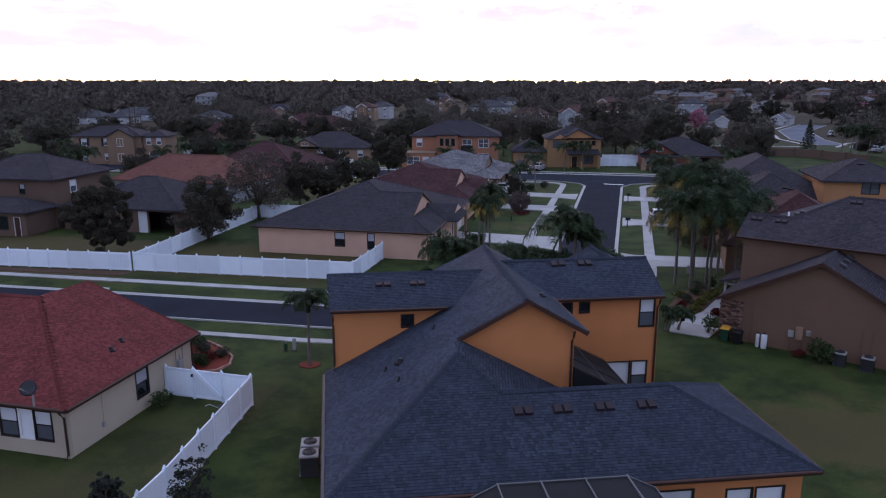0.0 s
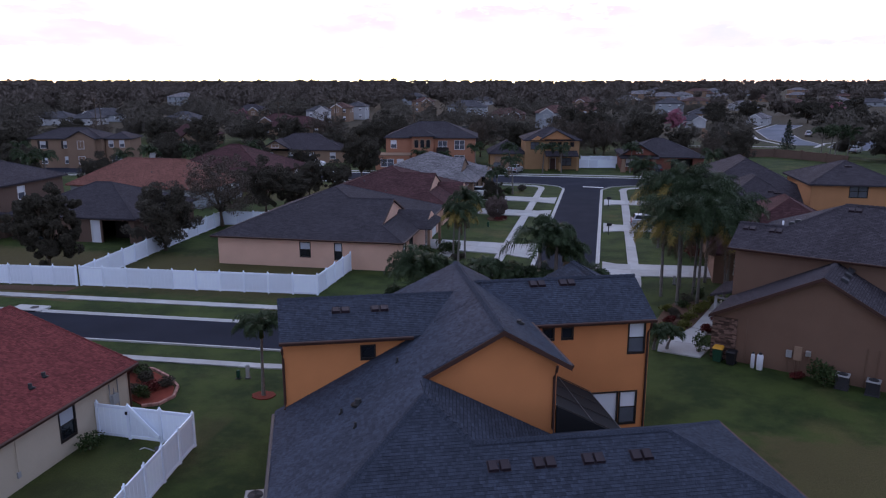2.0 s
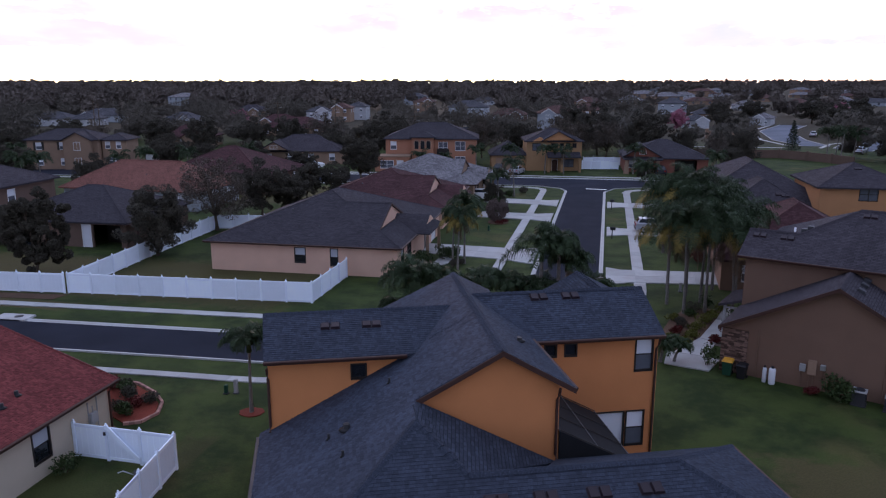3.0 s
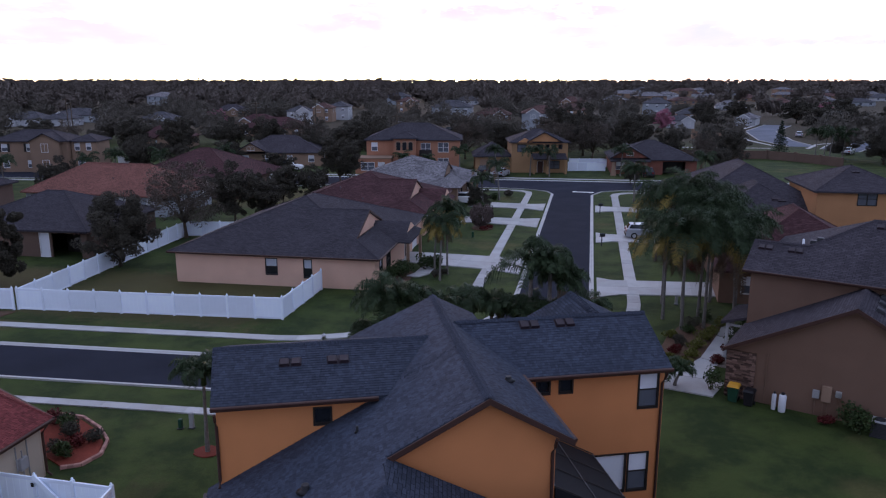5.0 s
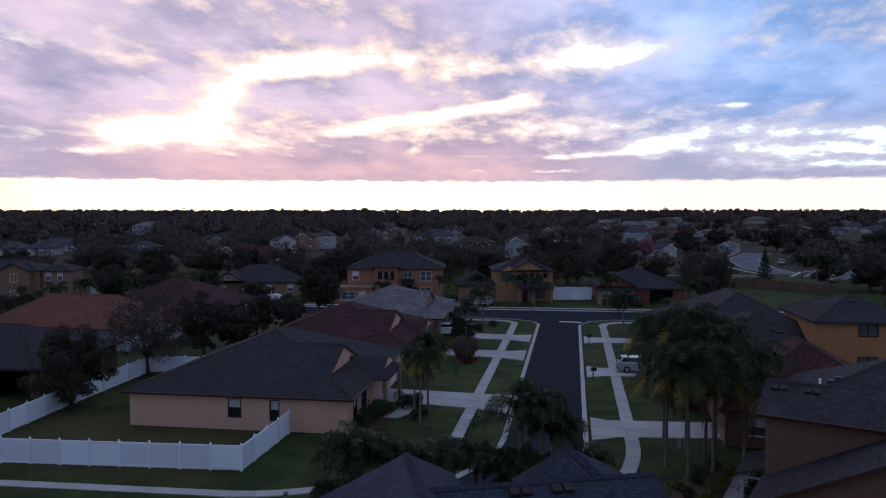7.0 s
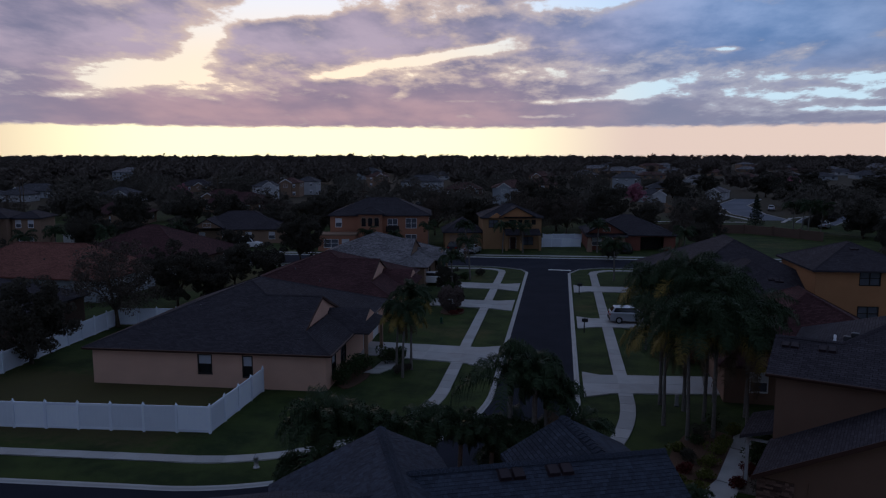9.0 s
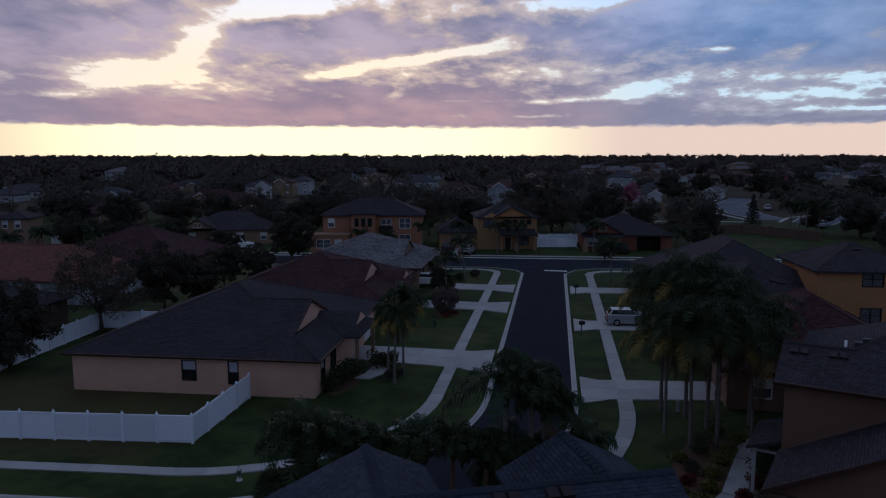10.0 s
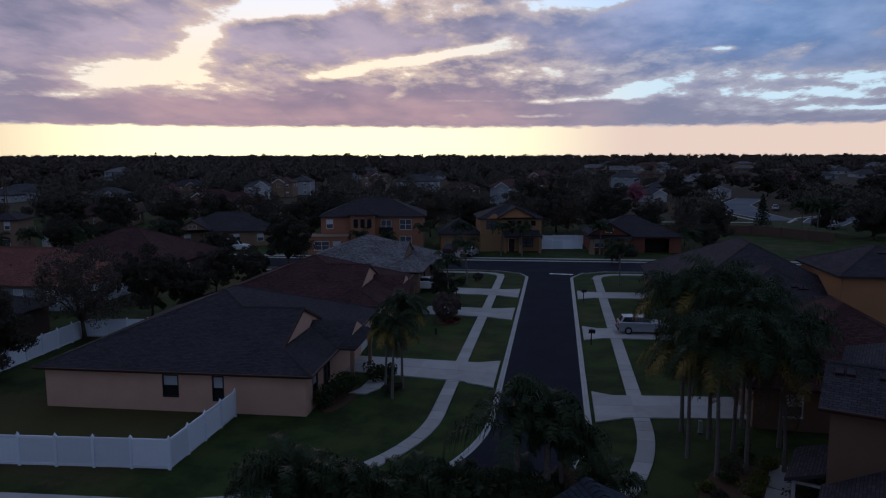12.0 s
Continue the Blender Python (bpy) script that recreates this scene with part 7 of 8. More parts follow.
palm(pose(-9.0, 66.6, 0, 0, 0, 160), 4.2, 1.8, "feather palm with yellowing fronds on the peach bungalow lawn", 127, 8, 28, girth=0.55)
palm(pose(-12.75, 35.1, 0), 3.4, 1.8, "young feather palm in a ring of red mulch", 128, 0, 26, 0.1, girth=0.6, habit=("up", "mid", "up", "fall"))
for i, (x, y, h, sz) in enumerate(((7.7, 46.6, 1.0, 1.0), (8.5, 46.7, 0.9, 1.0), (-9.2, 96.5, 4.0, 2.2), (-8.6, 108.0, 4.4, 2.2), (-12.5, 134.5, 4.0, 2.2), (-6.5, 134.8, 4.0, 2.4), (-3.2, 135.2, 3.8, 2.4), (8.8, 138.0, 4.0, 2.4), (9.6, 110.0, 4.0, 2.6), (-29, 133.5, 2.6, 2.2), (48.5, 170, 5.4, 3.0), (50.5, 167.6, 5.8, 3.0), (53.5, 169.6, 5.0, 2.8), (51.0, 173.0, 4.8, 2.8), (79, 170, 8.0, 3.2), (22.5, 137.0, 3.0, 2.6), (-76, 92, 5.0, 2.6), (-80, 100, 4.2, 2.6), (-58, 124, 4.0, 2.6), (-19, 136, 3.6, 2.2), (-24, 133, 2.4, 2.0), (-70, 112, 4.2, 2.4), (-73.5, 110.0, 3.6, 2.4), (-96, 113, 4.4, 2.4), (9.8, 76.0, 4.0, 2.4), (-66, 118, 3.8, 2.4))):
    palm(pose(x, y, 0, 0, 0, 57 * i), h, sz, "feather palm in a garden bed" if y < 130 else "distant feather palm in a front garden", 140 + i, 1 if i % 3 == 0 else 0, 20)

OAK = "dark evergreen oak with an uneven crown"
oaks = [broadleaf(31 + k, 7.0, 3.4, LEAF_OAK, OAK) for k in range(3)]
bare = [broadleaf(51 + k, 7.0, 3.4, LEAF_BARE, "bare winter tree with reddish brown twigs", 300, 0.065) for k in range(2)]
spots = [(-92.0, 92.0, 0.9, 0), (-37.2, 64.6, 0.95, 1), (-35.0, 118.4, 1.12, 2), (-36.6, 85.6, 0.95, 0), (-33.8, 88.0, 0.72, 1), (-36.0, 98.0, 0.78, 2), (-33.0, 100.5, 0.7, 0),
         (-69.0, 128.0, 0.7, 2), (-80.0, 132.0, 0.8, 0), (-10.0, 97.5, 0.5, 2), (-84.0, 90.0, 0.8, 2), (-73.0, 158.0, 1.1, 0), (-46.0, 150.0, 1.0, 2),
         (12.0, 166.0, 1.4, 1), (20.0, 172.0, 0.85, 2), (28.0, 176.0, 0.8, 0), (2.0, 172.0, 1.5, 0), (-4.0, 186.0, 1.5, 1), (-24.0, 176.0, 1.2, 2), (-48.0, 176.0, 1.2, 0), (62.0, 172.0, 1.0, 0), (70.0, 162.0, 1.0, 2), (58.0, 150.0, 0.7, 1), (-14.5, 112.0, 0.5, 1), (10.0, 128.0, 0.45, 2)]
dense_oak = broadleaf(36, 7.4, 2.9, LEAF_OAK, "dense dark evergreen oak behind the white fence", 1100, 0.09)
dense_oak.matrix_world = pose(-42.6, 55.4, 0)
used = [0] * 5
for i, (x, y, k, v) in enumerate(spots):
    m = pose(x, y, 0, 0, 0, 47 * i) @ Matrix.Scale(k, 4)
    if used[v] == 0:
        oaks[v].matrix_world = m
    else:
        src = oaks[v]
        c = copy_thing(src, pose(x, y, 0, 0, 0, 47 * i))
        c.scale = (k, k, k)
    used[v] = 1
for i, (x, y, k, v) in enumerate(((-37.8, 76.8, 1.2, 0), (-6.0, 158.0, 1.3, 1), (4.0, 163.0, 1.2, 0), (-33.0, 150.0, 1.2, 1), (-2.0, 166.0, 1.1, 0), (-60.0, 165.0, 1.3, 1))):
    m = pose(x, y, 0, 0, 0, 71 * i)
    if i < 2:
        bare[v].matrix_world = m @ Matrix.Scale(k, 4)
    else:
        c = copy_thing(bare[v], m)
        c.scale = (k, k, k)
pk = broadleaf(71, 7.5, 3.6, LEAF_PINK, "flowering tree covered in pink blossom", 300, 0.11)
pk.matrix_world = pose(26, 256, 0)
copy_thing(pk, pose(-113, 228, 0, 0, 0, 90))
copy_thing(pk, pose(101, 350, 0, 0, 0, 30))

# conifer beyond the field
cf = thing("conifer", "dark pointed conifer beside the boundary wall", "tree", pose(44.9, 184.0, 0) @ Matrix.Scale(0.82, 4))
part("trunk", Shape().tube([(0, 0, 0), (0, 0, 9.0)], [0.16, 0.03], 7).mesh("trunk", BARK), cf)
rng = np.random.default_rng(8)
cl = []
for i in range(44):
    t = i / 44
    a = i * 2.4
    r = (1 - t) * 2.2 + 0.2
    cl.append(((r * 0.6 * math.cos(a), r * 0.6 * math.sin(a), 0.8 + 8.4 * t), r * 0.55))
part("crown", quad_mesh("crown", *leaf_cloud(rng, cl, 70, 0.14, 0.5), LEAF_PINE), cf)


# woodland out to the horizon
def woods(name, r0, r1, count, per, leaf, tall, seed, label, mat):
    rng = np.random.default_rng(seed)
    homes = [(h[0], h[1]) for h in FAR + FARTHER if r0 - 60 < math.hypot(h[0], h[1]) < r1 + 60]

    def shaded(x, y, hx, hy):
        """Whether a tree would stand close before a house, on the estate's side of it."""
        d = math.hypot(hx, hy)
        along, off = (x * hx + y * hy) / d, abs(x * hy - y * hx) / d
        return off < 8.5 and d * 0.68 < along < d

    clumps = []
    while len(clumps) < count:
        r = math.sqrt(rng.uniform(r0 * r0, r1 * r1))
        a = radians(rng.uniform(-52, 34))
        x, y = r * math.sin(a), 10 + r * math.cos(a)
        if any((x - hx - 7) ** 2 + (y - hy - 5) ** 2 < 13 ** 2 for hx, hy in homes):
            continue
        if rng.random() < 0.88 and any(shaded(x, y, hx + 7, hy + 5) for hx, hy in homes):
            continue
        if y < 172 and x > -125:
            continue
        if 16 < x < 52 and y < 186:
            continue
        if y > 195 and abs(x - (53 + (y - 205) * 0.24)) < 11 and y < 305:
            continue
        if 44 < x < 110 and 160 < y < 200 and rng.random() < 0.5:
            continue
        if -45 < x < 30 and y < 172:
            continue
        gap = noise.noise(Vector((x / 140, y / 140, 3.0)))
        if y < 900 and gap > 0.28:
            continue
        h = tall * rng.uniform(0.6, 1.0) * (1.35 if rng.random() < 0.12 else 1.0)
        w = h * rng.uniform(0.42, 0.62)
        clumps.append(((x, y, h - w * 0.5), w * 0.72))
        for j in range(4):
            o = rng.normal(size=2) * w * 0.5
            clumps.append(((x + o[0], y + o[1], h * rng.uniform(0.35, 0.62)), w * rng.uniform(0.45, 0.7)))
    vs, fs = leaf_cloud(rng, clumps, per, leaf, 0.7)
    return tagged(new(name, quad_mesh(name, vs, fs, mat)), label, "woods", kind="stuff")


# farther belts take leaf colours lightened for haze
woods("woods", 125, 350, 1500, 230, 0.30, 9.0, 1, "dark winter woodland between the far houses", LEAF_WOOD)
woods("woods", 350, 800, 3600, 95, 0.75, 12.5, 2, "dark winter woodland beyond the estate", LEAF_WOOD_HAZE_MID)
woods("woods", 800, 1700, 4200, 50, 1.5, 13.5, 3, "distant dark woodland with haze in its leaf colour", LEAF_WOOD_HAZE_MID)
woods("woods", 1700, 4200, 6000, 22, 3.6, 16.0, 4, "woodland along the horizon with haze in its leaf colour", LEAF_WOOD_HAZE_FAR)


# ---- garden beds and small things ----
def bed(name, pts, mat, label, z=0.05):
    s = Shape().prism(pts, -0.02, z)
    return tagged(new(name, s.mesh(name, mat)), label, "garden bed", kind="structure")


def ring(cx, cy, rx, ry, n=22, wob=0.08, seed=0):
    r = random.Random(seed)
    return [(cx + rx * math.cos(2 * math.pi * i / n) * r.uniform(1 - wob, 1 + wob), cy + ry * math.sin(2 * math.pi * i / n) * r.uniform(1 - wob, 1 + wob)) for i in range(n)]


bed("mulch_ring", ring(-12.75, 35.1, 0.62, 0.55, 18, 0.1, 1), MULCH_RED, "ring of red mulch round the young palm")
bed("garden_bed", [(-18.2, 32.6), (-17.6, 33.0), (-17.4, 33.9), (-17.9, 35.0), (-19.0, 36.0), (-20.4, 36.8), (-22.4, 36.9), (-22.8, 34.9)], MULCH_RED, "curved bed of red mulch at the bungalow corner")
edge_line = [(-18.2, 32.5), (-17.5, 32.9), (-17.25, 33.9), (-17.75, 35.1), (-18.9, 36.15), (-20.4, 37.0), (-22.5, 37.1)]
edging = thing("bed_edging", "curved edging of pink concrete blocks round the corner bed", "edging")
for a, b in zip(edge_line, edge_line[1:]):
    n = max(1, round(math.dist(a, b) / 0.28))
    for i in range(n):
        t = (i + 0.5) / n
        part("block", Shape().box(-0.13, 0.13, -0.07, 0.07, 0, 0.15, 0.02).mesh("block", CURB_BLOCK), edging, "", pose(a[0] + (b[0] - a[0]) * t, a[1] + (b[1] - a[1]) * t, 0, 0, 0, math.degrees(math.atan2(b[1] - a[1], b[0] - a[0])) + random.uniform(-4, 4)))
random.seed(33)
for i, (x, y, r, h, mt, lb) in enumerate((
        (-18.6, 33.4, 0.55, 0.8, LEAF_BUSH, "rounded green shrub in the corner bed"), (-18.9, 34.4, 0.5, 0.6, LEAF_RED, "red-leaved shrub in the corner bed"), (-19.6, 35.2, 0.6, 0.8, LEAF_OAK, "dark shrub in the corner bed"), (-18.3, 34.9, 0.5, 0.7, LEAF_OAK, "dark shrub in the corner bed"), (-20.6, 36.1, 0.6, 0.8, LEAF_OAK, "dark shrub in the corner bed"),
        (-19.2, 33.6, 0.6, 0.7, LEAF_OAK, "dark shrub in the corner bed"), (-20.0, 35.6, 0.6, 0.9, LEAF_BUSH, "rounded green shrub in the corner bed"), (-21.4, 36.2, 0.6, 0.8, LEAF_RED, "red-leaved shrub in the corner bed"),
        (10.6, 56.8, 0.7, 0.8, LEAF_OAK, "dark shrub in the palm bed"), (9.6, 53.4, 0.6, 0.7, LEAF_OAK, "dark shrub in the palm bed"), (9.0, 54.6, 0.6, 0.6, LEAF_LIME, "yellow-green shrub in the palm bed"), (11.8, 58.4, 0.7, 0.9, LEAF_BUSH, "green shrub in the palm bed"), (12.6, 57.4, 0.6, 0.8, LEAF_LIME, "yellow-green shrub in the palm bed"), (9.0, 52.0, 0.5, 0.5, LEAF_RED, "dark red shrub in the palm bed"), (14.0, 51.2, 0.7, 1.0, LEAF_BUSH, "green shrub beside the porch"), (12.3, 49.4, 0.7, 1.0, LEAF_OAK, "dark shrub beside the stone corner"),
        (-17.75, 28.0, 0.75, 0.95, LEAF_BUSH, "leafy shrub against the beige wall"),
        (9.3, 49.9, 0.65, 0.6, LEAF_LIME, "yellow-green shrub in the palm bed"), (9.9, 51.3, 0.6, 0.6, LEAF_LIME, "yellow-green shrub in the palm bed"), (10.4, 53.0, 0.7, 0.7, LEAF_LIME, "yellow-green shrub in the palm bed"), (11.0, 54.6, 0.7, 0.7, LEAF_LIME, "yellow-green shrub in the palm bed"), (11.8, 56.0, 0.6, 0.6, LEAF_LIME, "yellow-green shrub in the palm bed"), (10.2, 55.8, 0.6, 0.6, LEAF_BUSH, "green shrub in the palm bed"), (8.6, 50.6, 0.55, 0.5, LEAF_LIME, "yellow-green shrub in the palm bed"),
        (11.3, 50.6, 0.55, 0.65, LEAF_RED, "dark red shrub beside the path"), (12.2, 52.0, 0.6, 0.7, LEAF_RED, "dark red shrub beside the path"), (12.6, 51.2, 0.5, 0.9, LEAF_LIME, "brownish shrub beside the path"), (13.0, 53.2, 1.0, 1.7, LEAF_BUSH, "dense green shrub beside the porch"), (13.6, 54.8, 1.0, 1.6, LEAF_BUSH, "dense green shrub beside the porch"),
        (10.3, 46.5, 0.85, 1.5, LEAF_BUSH, "clipped green hedge shrub by the path"), (16.4, 42.9, 0.95, 1.25, LEAF_BUSH, "clipped green shrub by the brown wall"), (15.2, 43.4, 0.45, 0.5, LEAF_RED, "low red-brown shrub by the brown wall"), (19.9, 41.6, 0.5, 0.6, LEAF_BUSH, "small green shrub by the brown wall"),
        (-12.3, 63.4, 1.1, 1.5, LEAF_BUSH, "dark foundation shrub of the peach bungalow"), (-11.9, 65.0, 1.15, 1.6, LEAF_BUSH, "dark foundation shrub of the peach bungalow"), (-11.4, 66.5, 1.0, 1.5, LEAF_BUSH, "dark foundation shrub of the peach bungalow"), (-10.3, 68.7, 1.0, 1.5, LEAF_BUSH, "dark shrub beside the entrance path"), (-9.2, 69.2, 0.9, 1.3, LEAF_BUSH, "dark shrub beside the entrance path"), (-8.9, 66.2, 0.5, 0.7, LEAF_OAK, "low dark shrub under the palms"), (-8.4, 67.2, 0.5, 0.6, LEAF_OAK, "low dark shrub under the palms"),
        (-7.9, 91.2, 0.9, 2.6, LEAF_OAK, "dark upright shrub beside the topiary"), (-9.4, 95.6, 1.3, 2.0, LEAF_BUSH, "dark round shrub by the driveway"), (-7.7, 87.0, 0.6, 0.45, LEAF_RED, "low red flowers in the bed"), (-7.2, 88.2, 0.5, 0.45, LEAF_RED, "low red flowers in the bed"),
        (-10.6, 107.2, 0.9, 1.0, LEAF_BUSH, "hedge shrub by the driveway"), (-9.2, 107.6, 0.9, 1.0, LEAF_BUSH, "hedge shrub by the driveway"), (-7.4, 111.4, 1.0, 0.9, LEAF_OAK, "dark shrub on the corner lawn"),
        (-3.2, 41.2, 1.5, 3.8, LEAF_BUSH, "leafy shrub in the front bed"), (-1.6, 41.6, 1.5, 4.0, LEAF_BUSH, "leafy shrub in the front bed"), (-5.2, 40.6, 1.4, 3.2, LEAF_BUSH, "leafy shrub in the front bed"), (0.2, 42.0, 1.4, 3.6, LEAF_BUSH, "leafy shrub in the front bed"), (1.8, 42.6, 1.4, 3.4, LEAF_BUSH, "leafy shrub in the front bed"),
        (11.2, 74.0, 1.1, 1.4, LEAF_BUSH, "garden shrub beside the maroon-roofed house"), (12.6, 72.5, 0.9, 1.2, LEAF_RED, "reddish garden shrub beside the maroon-roofed house"), (13.2, 75.5, 1.2, 1.8, LEAF_OAK, "dark garden shrub beside the maroon-roofed house"))):
    b = bush(200 + i, r, h, mt, lb, 520 if r < 0.9 else 900, 0.06 if r < 0.9 else 0.08)
    b.matrix_world = pose(x, y, 0.03, 0, 0, 37 * i)
bed("garden_bed", [(8.0, 48.6), (9.4, 49.0), (10.6, 50.8), (11.6, 53.2), (12.6, 55.0), (12.9, 57.2), (11.6, 58.2), (9.8, 57.0), (8.8, 54.6), (8.0, 51.6)], MULCH, "brown mulch bed under the palms")
bed("garden_bed", [(11.0, 50.2), (12.4, 49.7), (13.6, 52.6), (14.3, 56.4), (13.4, 56.8), (12.4, 53.4)], GRAVEL, "pale gravel bed beside the porch", 0.045)
bed("garden_bed", ring(-1.8, 41.9, 6.6, 1.6, 26, 0.06, 3), MULCH, "brown mulch bed in front of the orange house", 0.06)
bed("garden_bed", ring(-8.0, 88.3, 1.2, 1.7, 20, 0.06, 4), MULCH, "brown mulch bed round the topiary", 0.06)
bed("garden_bed", ring(-11.8, 65.4, 1.0, 3.0, 20, 0.05, 5), MULCH, "brown mulch bed along the peach wall", 0.05)
rng_top = np.random.default_rng(401)
topiary = thing("topiary", "clipped round topiary with dense greyish red leaves", "shrub", pose(-8.2, 88.6, 0.02))
dirs = rng_top.normal(size=(70, 3))
dirs /= np.linalg.norm(dirs, axis=1)[:, None]
vs, fs = leaf_cloud(rng_top, [((d[0] * 1.08, d[1] * 1.08, 1.4 + d[2] * 1.08), 0.34) for d in dirs], 110, 0.075, 1.0)
part("foliage", quad_mesh("foliage", vs, fs, LEAF_TOPIARY), topiary)
part("stem", Shape().tube([(0, 0, 0), (0.03, 0.02, 0.7), (0, 0, 1.6)], [0.10, 0.08, 0.04], 8).mesh("stem", BARK), topiary)
# entrance path of the brown house
gp = thing("garden_path", "pale concrete garden path to the porch", "path", kind="structure")
for pts in ([(7.9, 46.3), (10.3, 45.6), (11.2, 47.6), (8.2, 48.4)], [(8.6, 48.35), (10.3, 47.9), (11.4, 50.6), (10.4, 51.2)], [(10.45, 51.25), (11.4, 50.75), (12.9, 55.0), (12.0, 55.5)], [(12.05, 55.6), (12.95, 55.1), (13.7, 58.0), (12.9, 58.4)]):
    part("slab", Shape().prism(pts, -0.02, 0.075).mesh("slab", CONCRETE), gp)
ep = thing("garden_path", "pale concrete path to the peach bungalow entrance", "path", kind="structure")
for pts in ([(-10.9, 67.2), (-9.6, 67.2), (-9.4, 70.7), (-10.6, 70.9)], [(-11.4, 66.0), (-10.2, 66.1), (-9.7, 67.15), (-10.9, 67.15)]):
    part("slab", Shape().prism(pts, -0.02, 0.075).mesh("slab", CONCRETE), ep)
bed("bare_soil", [(-36.4, 51.2), (-36.6, 49.9), (-60, 47.9), (-60, 48.8)], MULCH, "strip of bare brown soil along the fence", 0.03)


def hydrant(m):
    h = thing("fire_hydrant", "grey and silver fire hydrant beside the kerb", "fire hydrant", m)
    part("barrel", Shape().lathe([(0.17, 0), (0.17, 0.05), (0.11, 0.07), (0.11, 0.5), (0.14, 0.52), (0.14, 0.56), (0.12, 0.6), (0.07, 0.7), (0.03, 0.73)], 14).mesh("barrel", METAL, True), h)
    for k in (-1, 1):
        part("outlet", Shape().tube([(0.08 * k, 0, 0.42), (0.2 * k, 0, 0.42)], 0.05, 8).mesh("outlet", METAL), h)
    part("nut", Shape().lathe([(0.03, 0.72), (0.03, 0.78)], 5).mesh("nut", METAL_DARK), h)


hydrant(pose(-12.45, 49.2, 0))


def mailbox(m):
    b = thing("mailbox", "dark metal mailbox on a post by the kerb", "mailbox", m, "roadside mailboxes")
    part("post", Shape().box(-0.05, 0.05, -0.05, 0.05, 0, 1.05).box(-0.05, 0.05, -0.3, 0.25, 0.95, 1.03).mesh("post", METAL_DARK), b)
    arc = [(-0.11, 0.0), (0.11, 0.0)] + [(0.11 * math.cos(a), 0.13 + 0.11 * math.sin(a)) for a in [math.pi * i / 6 for i in range(7)]]
    n = len(arc)
    vs = [(x, y, 1.05 + z) for y in (-0.32, 0.22) for x, z in arc]
    part("box", mesh_of("box", vs, [(i, (i + 1) % n, n + (i + 1) % n, n + i) for i in range(n)] + [tuple(range(n)), tuple(reversed(range(n, 2 * n)))], PLASTIC_BLACK), b)
    part("flag", Shape().box(0.115, 0.125, -0.1, 0.0, 1.1, 1.32).mesh("flag", METAL_DARK), b)
    return b


mb = mailbox(pose(5.0, 81.4, 0, 0, 0, 90))
copy_thing(mb, pose(5.0, 99.9, 0, 0, 0, 90))


def utility(m, w, d, h, mat, label):
    u = thing("utility_box", label, "utility box", m)
    part("case", Shape().box(-w / 2, w / 2, -d / 2, d / 2, 0.05, h, 0.03).mesh("case", mat), u)
    part("plinth", Shape().box(-w / 2 - 0.05, w / 2 + 0.05, -d / 2 - 0.05, d / 2 + 0.05, 0, 0.05).mesh("plinth", METAL_DARK), u)


utility(pose(-14.65, 37.1, 0), 0.18, 0.16, 0.8, METAL_GREY, "grey cable cabinet on the lawn")
utility(pose(-15.15, 36.95, 0), 0.16, 0.16, 0.5, PLASTIC_GREEN, "low green cable cabinet on the lawn")
utility(pose(10.2, 62.3, 0), 0.2, 0.2, 0.75, METAL_GREY, "pale grey cable post on the lawn")
utility(pose(-8.3, 83.0, 0), 0.2, 0.2, 0.6, PLASTIC_GREEN, "low green cable post on the lawn")

inlet = thing("storm_drain", "pale concrete storm drain inlet with a round iron cover", "storm drain", pose(-36.0, 45.45, 0, 0, 0, 3))
part("slab", Shape().box(-1.25, 1.25, -0.6, 0.6, 0.0, 0.14, 0.03).mesh("slab", CONCRETE), inlet)
# black strip on the solid face, for the shade within the inlet
part("mouth", Shape().box(-0.9, 0.9, -0.63, -0.59, 0.02, 0.11).mesh("mouth", PLASTIC_BLACK), inlet)
part("cover", Shape().lathe([(0.3, 0.14), (0.3, 0.155), (0.05, 0.16), (0.01, 0.16)], 18).mesh("cover", METAL_DARK), inlet, "round iron cover", pose(0.35, 0.05, 0))

# garden cart folded by the gate
ct = thing("garden_cart", "folded metal garden cart on the lawn by the gate", "cart", pose(-14.2, 28.3, 0, 0, 0, 35))
part("tray", Shape().plate([(-0.4, -0.25, 0.25), (0.45, -0.25, 0.32), (0.45, 0.25, 0.32), (-0.4, 0.25, 0.25)], (0, 0, 0.12)).mesh("tray", METAL_DARK), ct)
part("handle", Shape().tube([(-0.4, 0, 0.3), (-0.8, 0, 0.55), (-1.0, 0, 0.5)], 0.025, 6).mesh("handle", METAL), ct)
for k in (-1, 1):
    part("wheel", Shape().tube([(0.1, 0.28 * k, 0.16), (0.1, 0.34 * k, 0.16)], 0.16, 12).mesh("wheel", TYRE), ct)


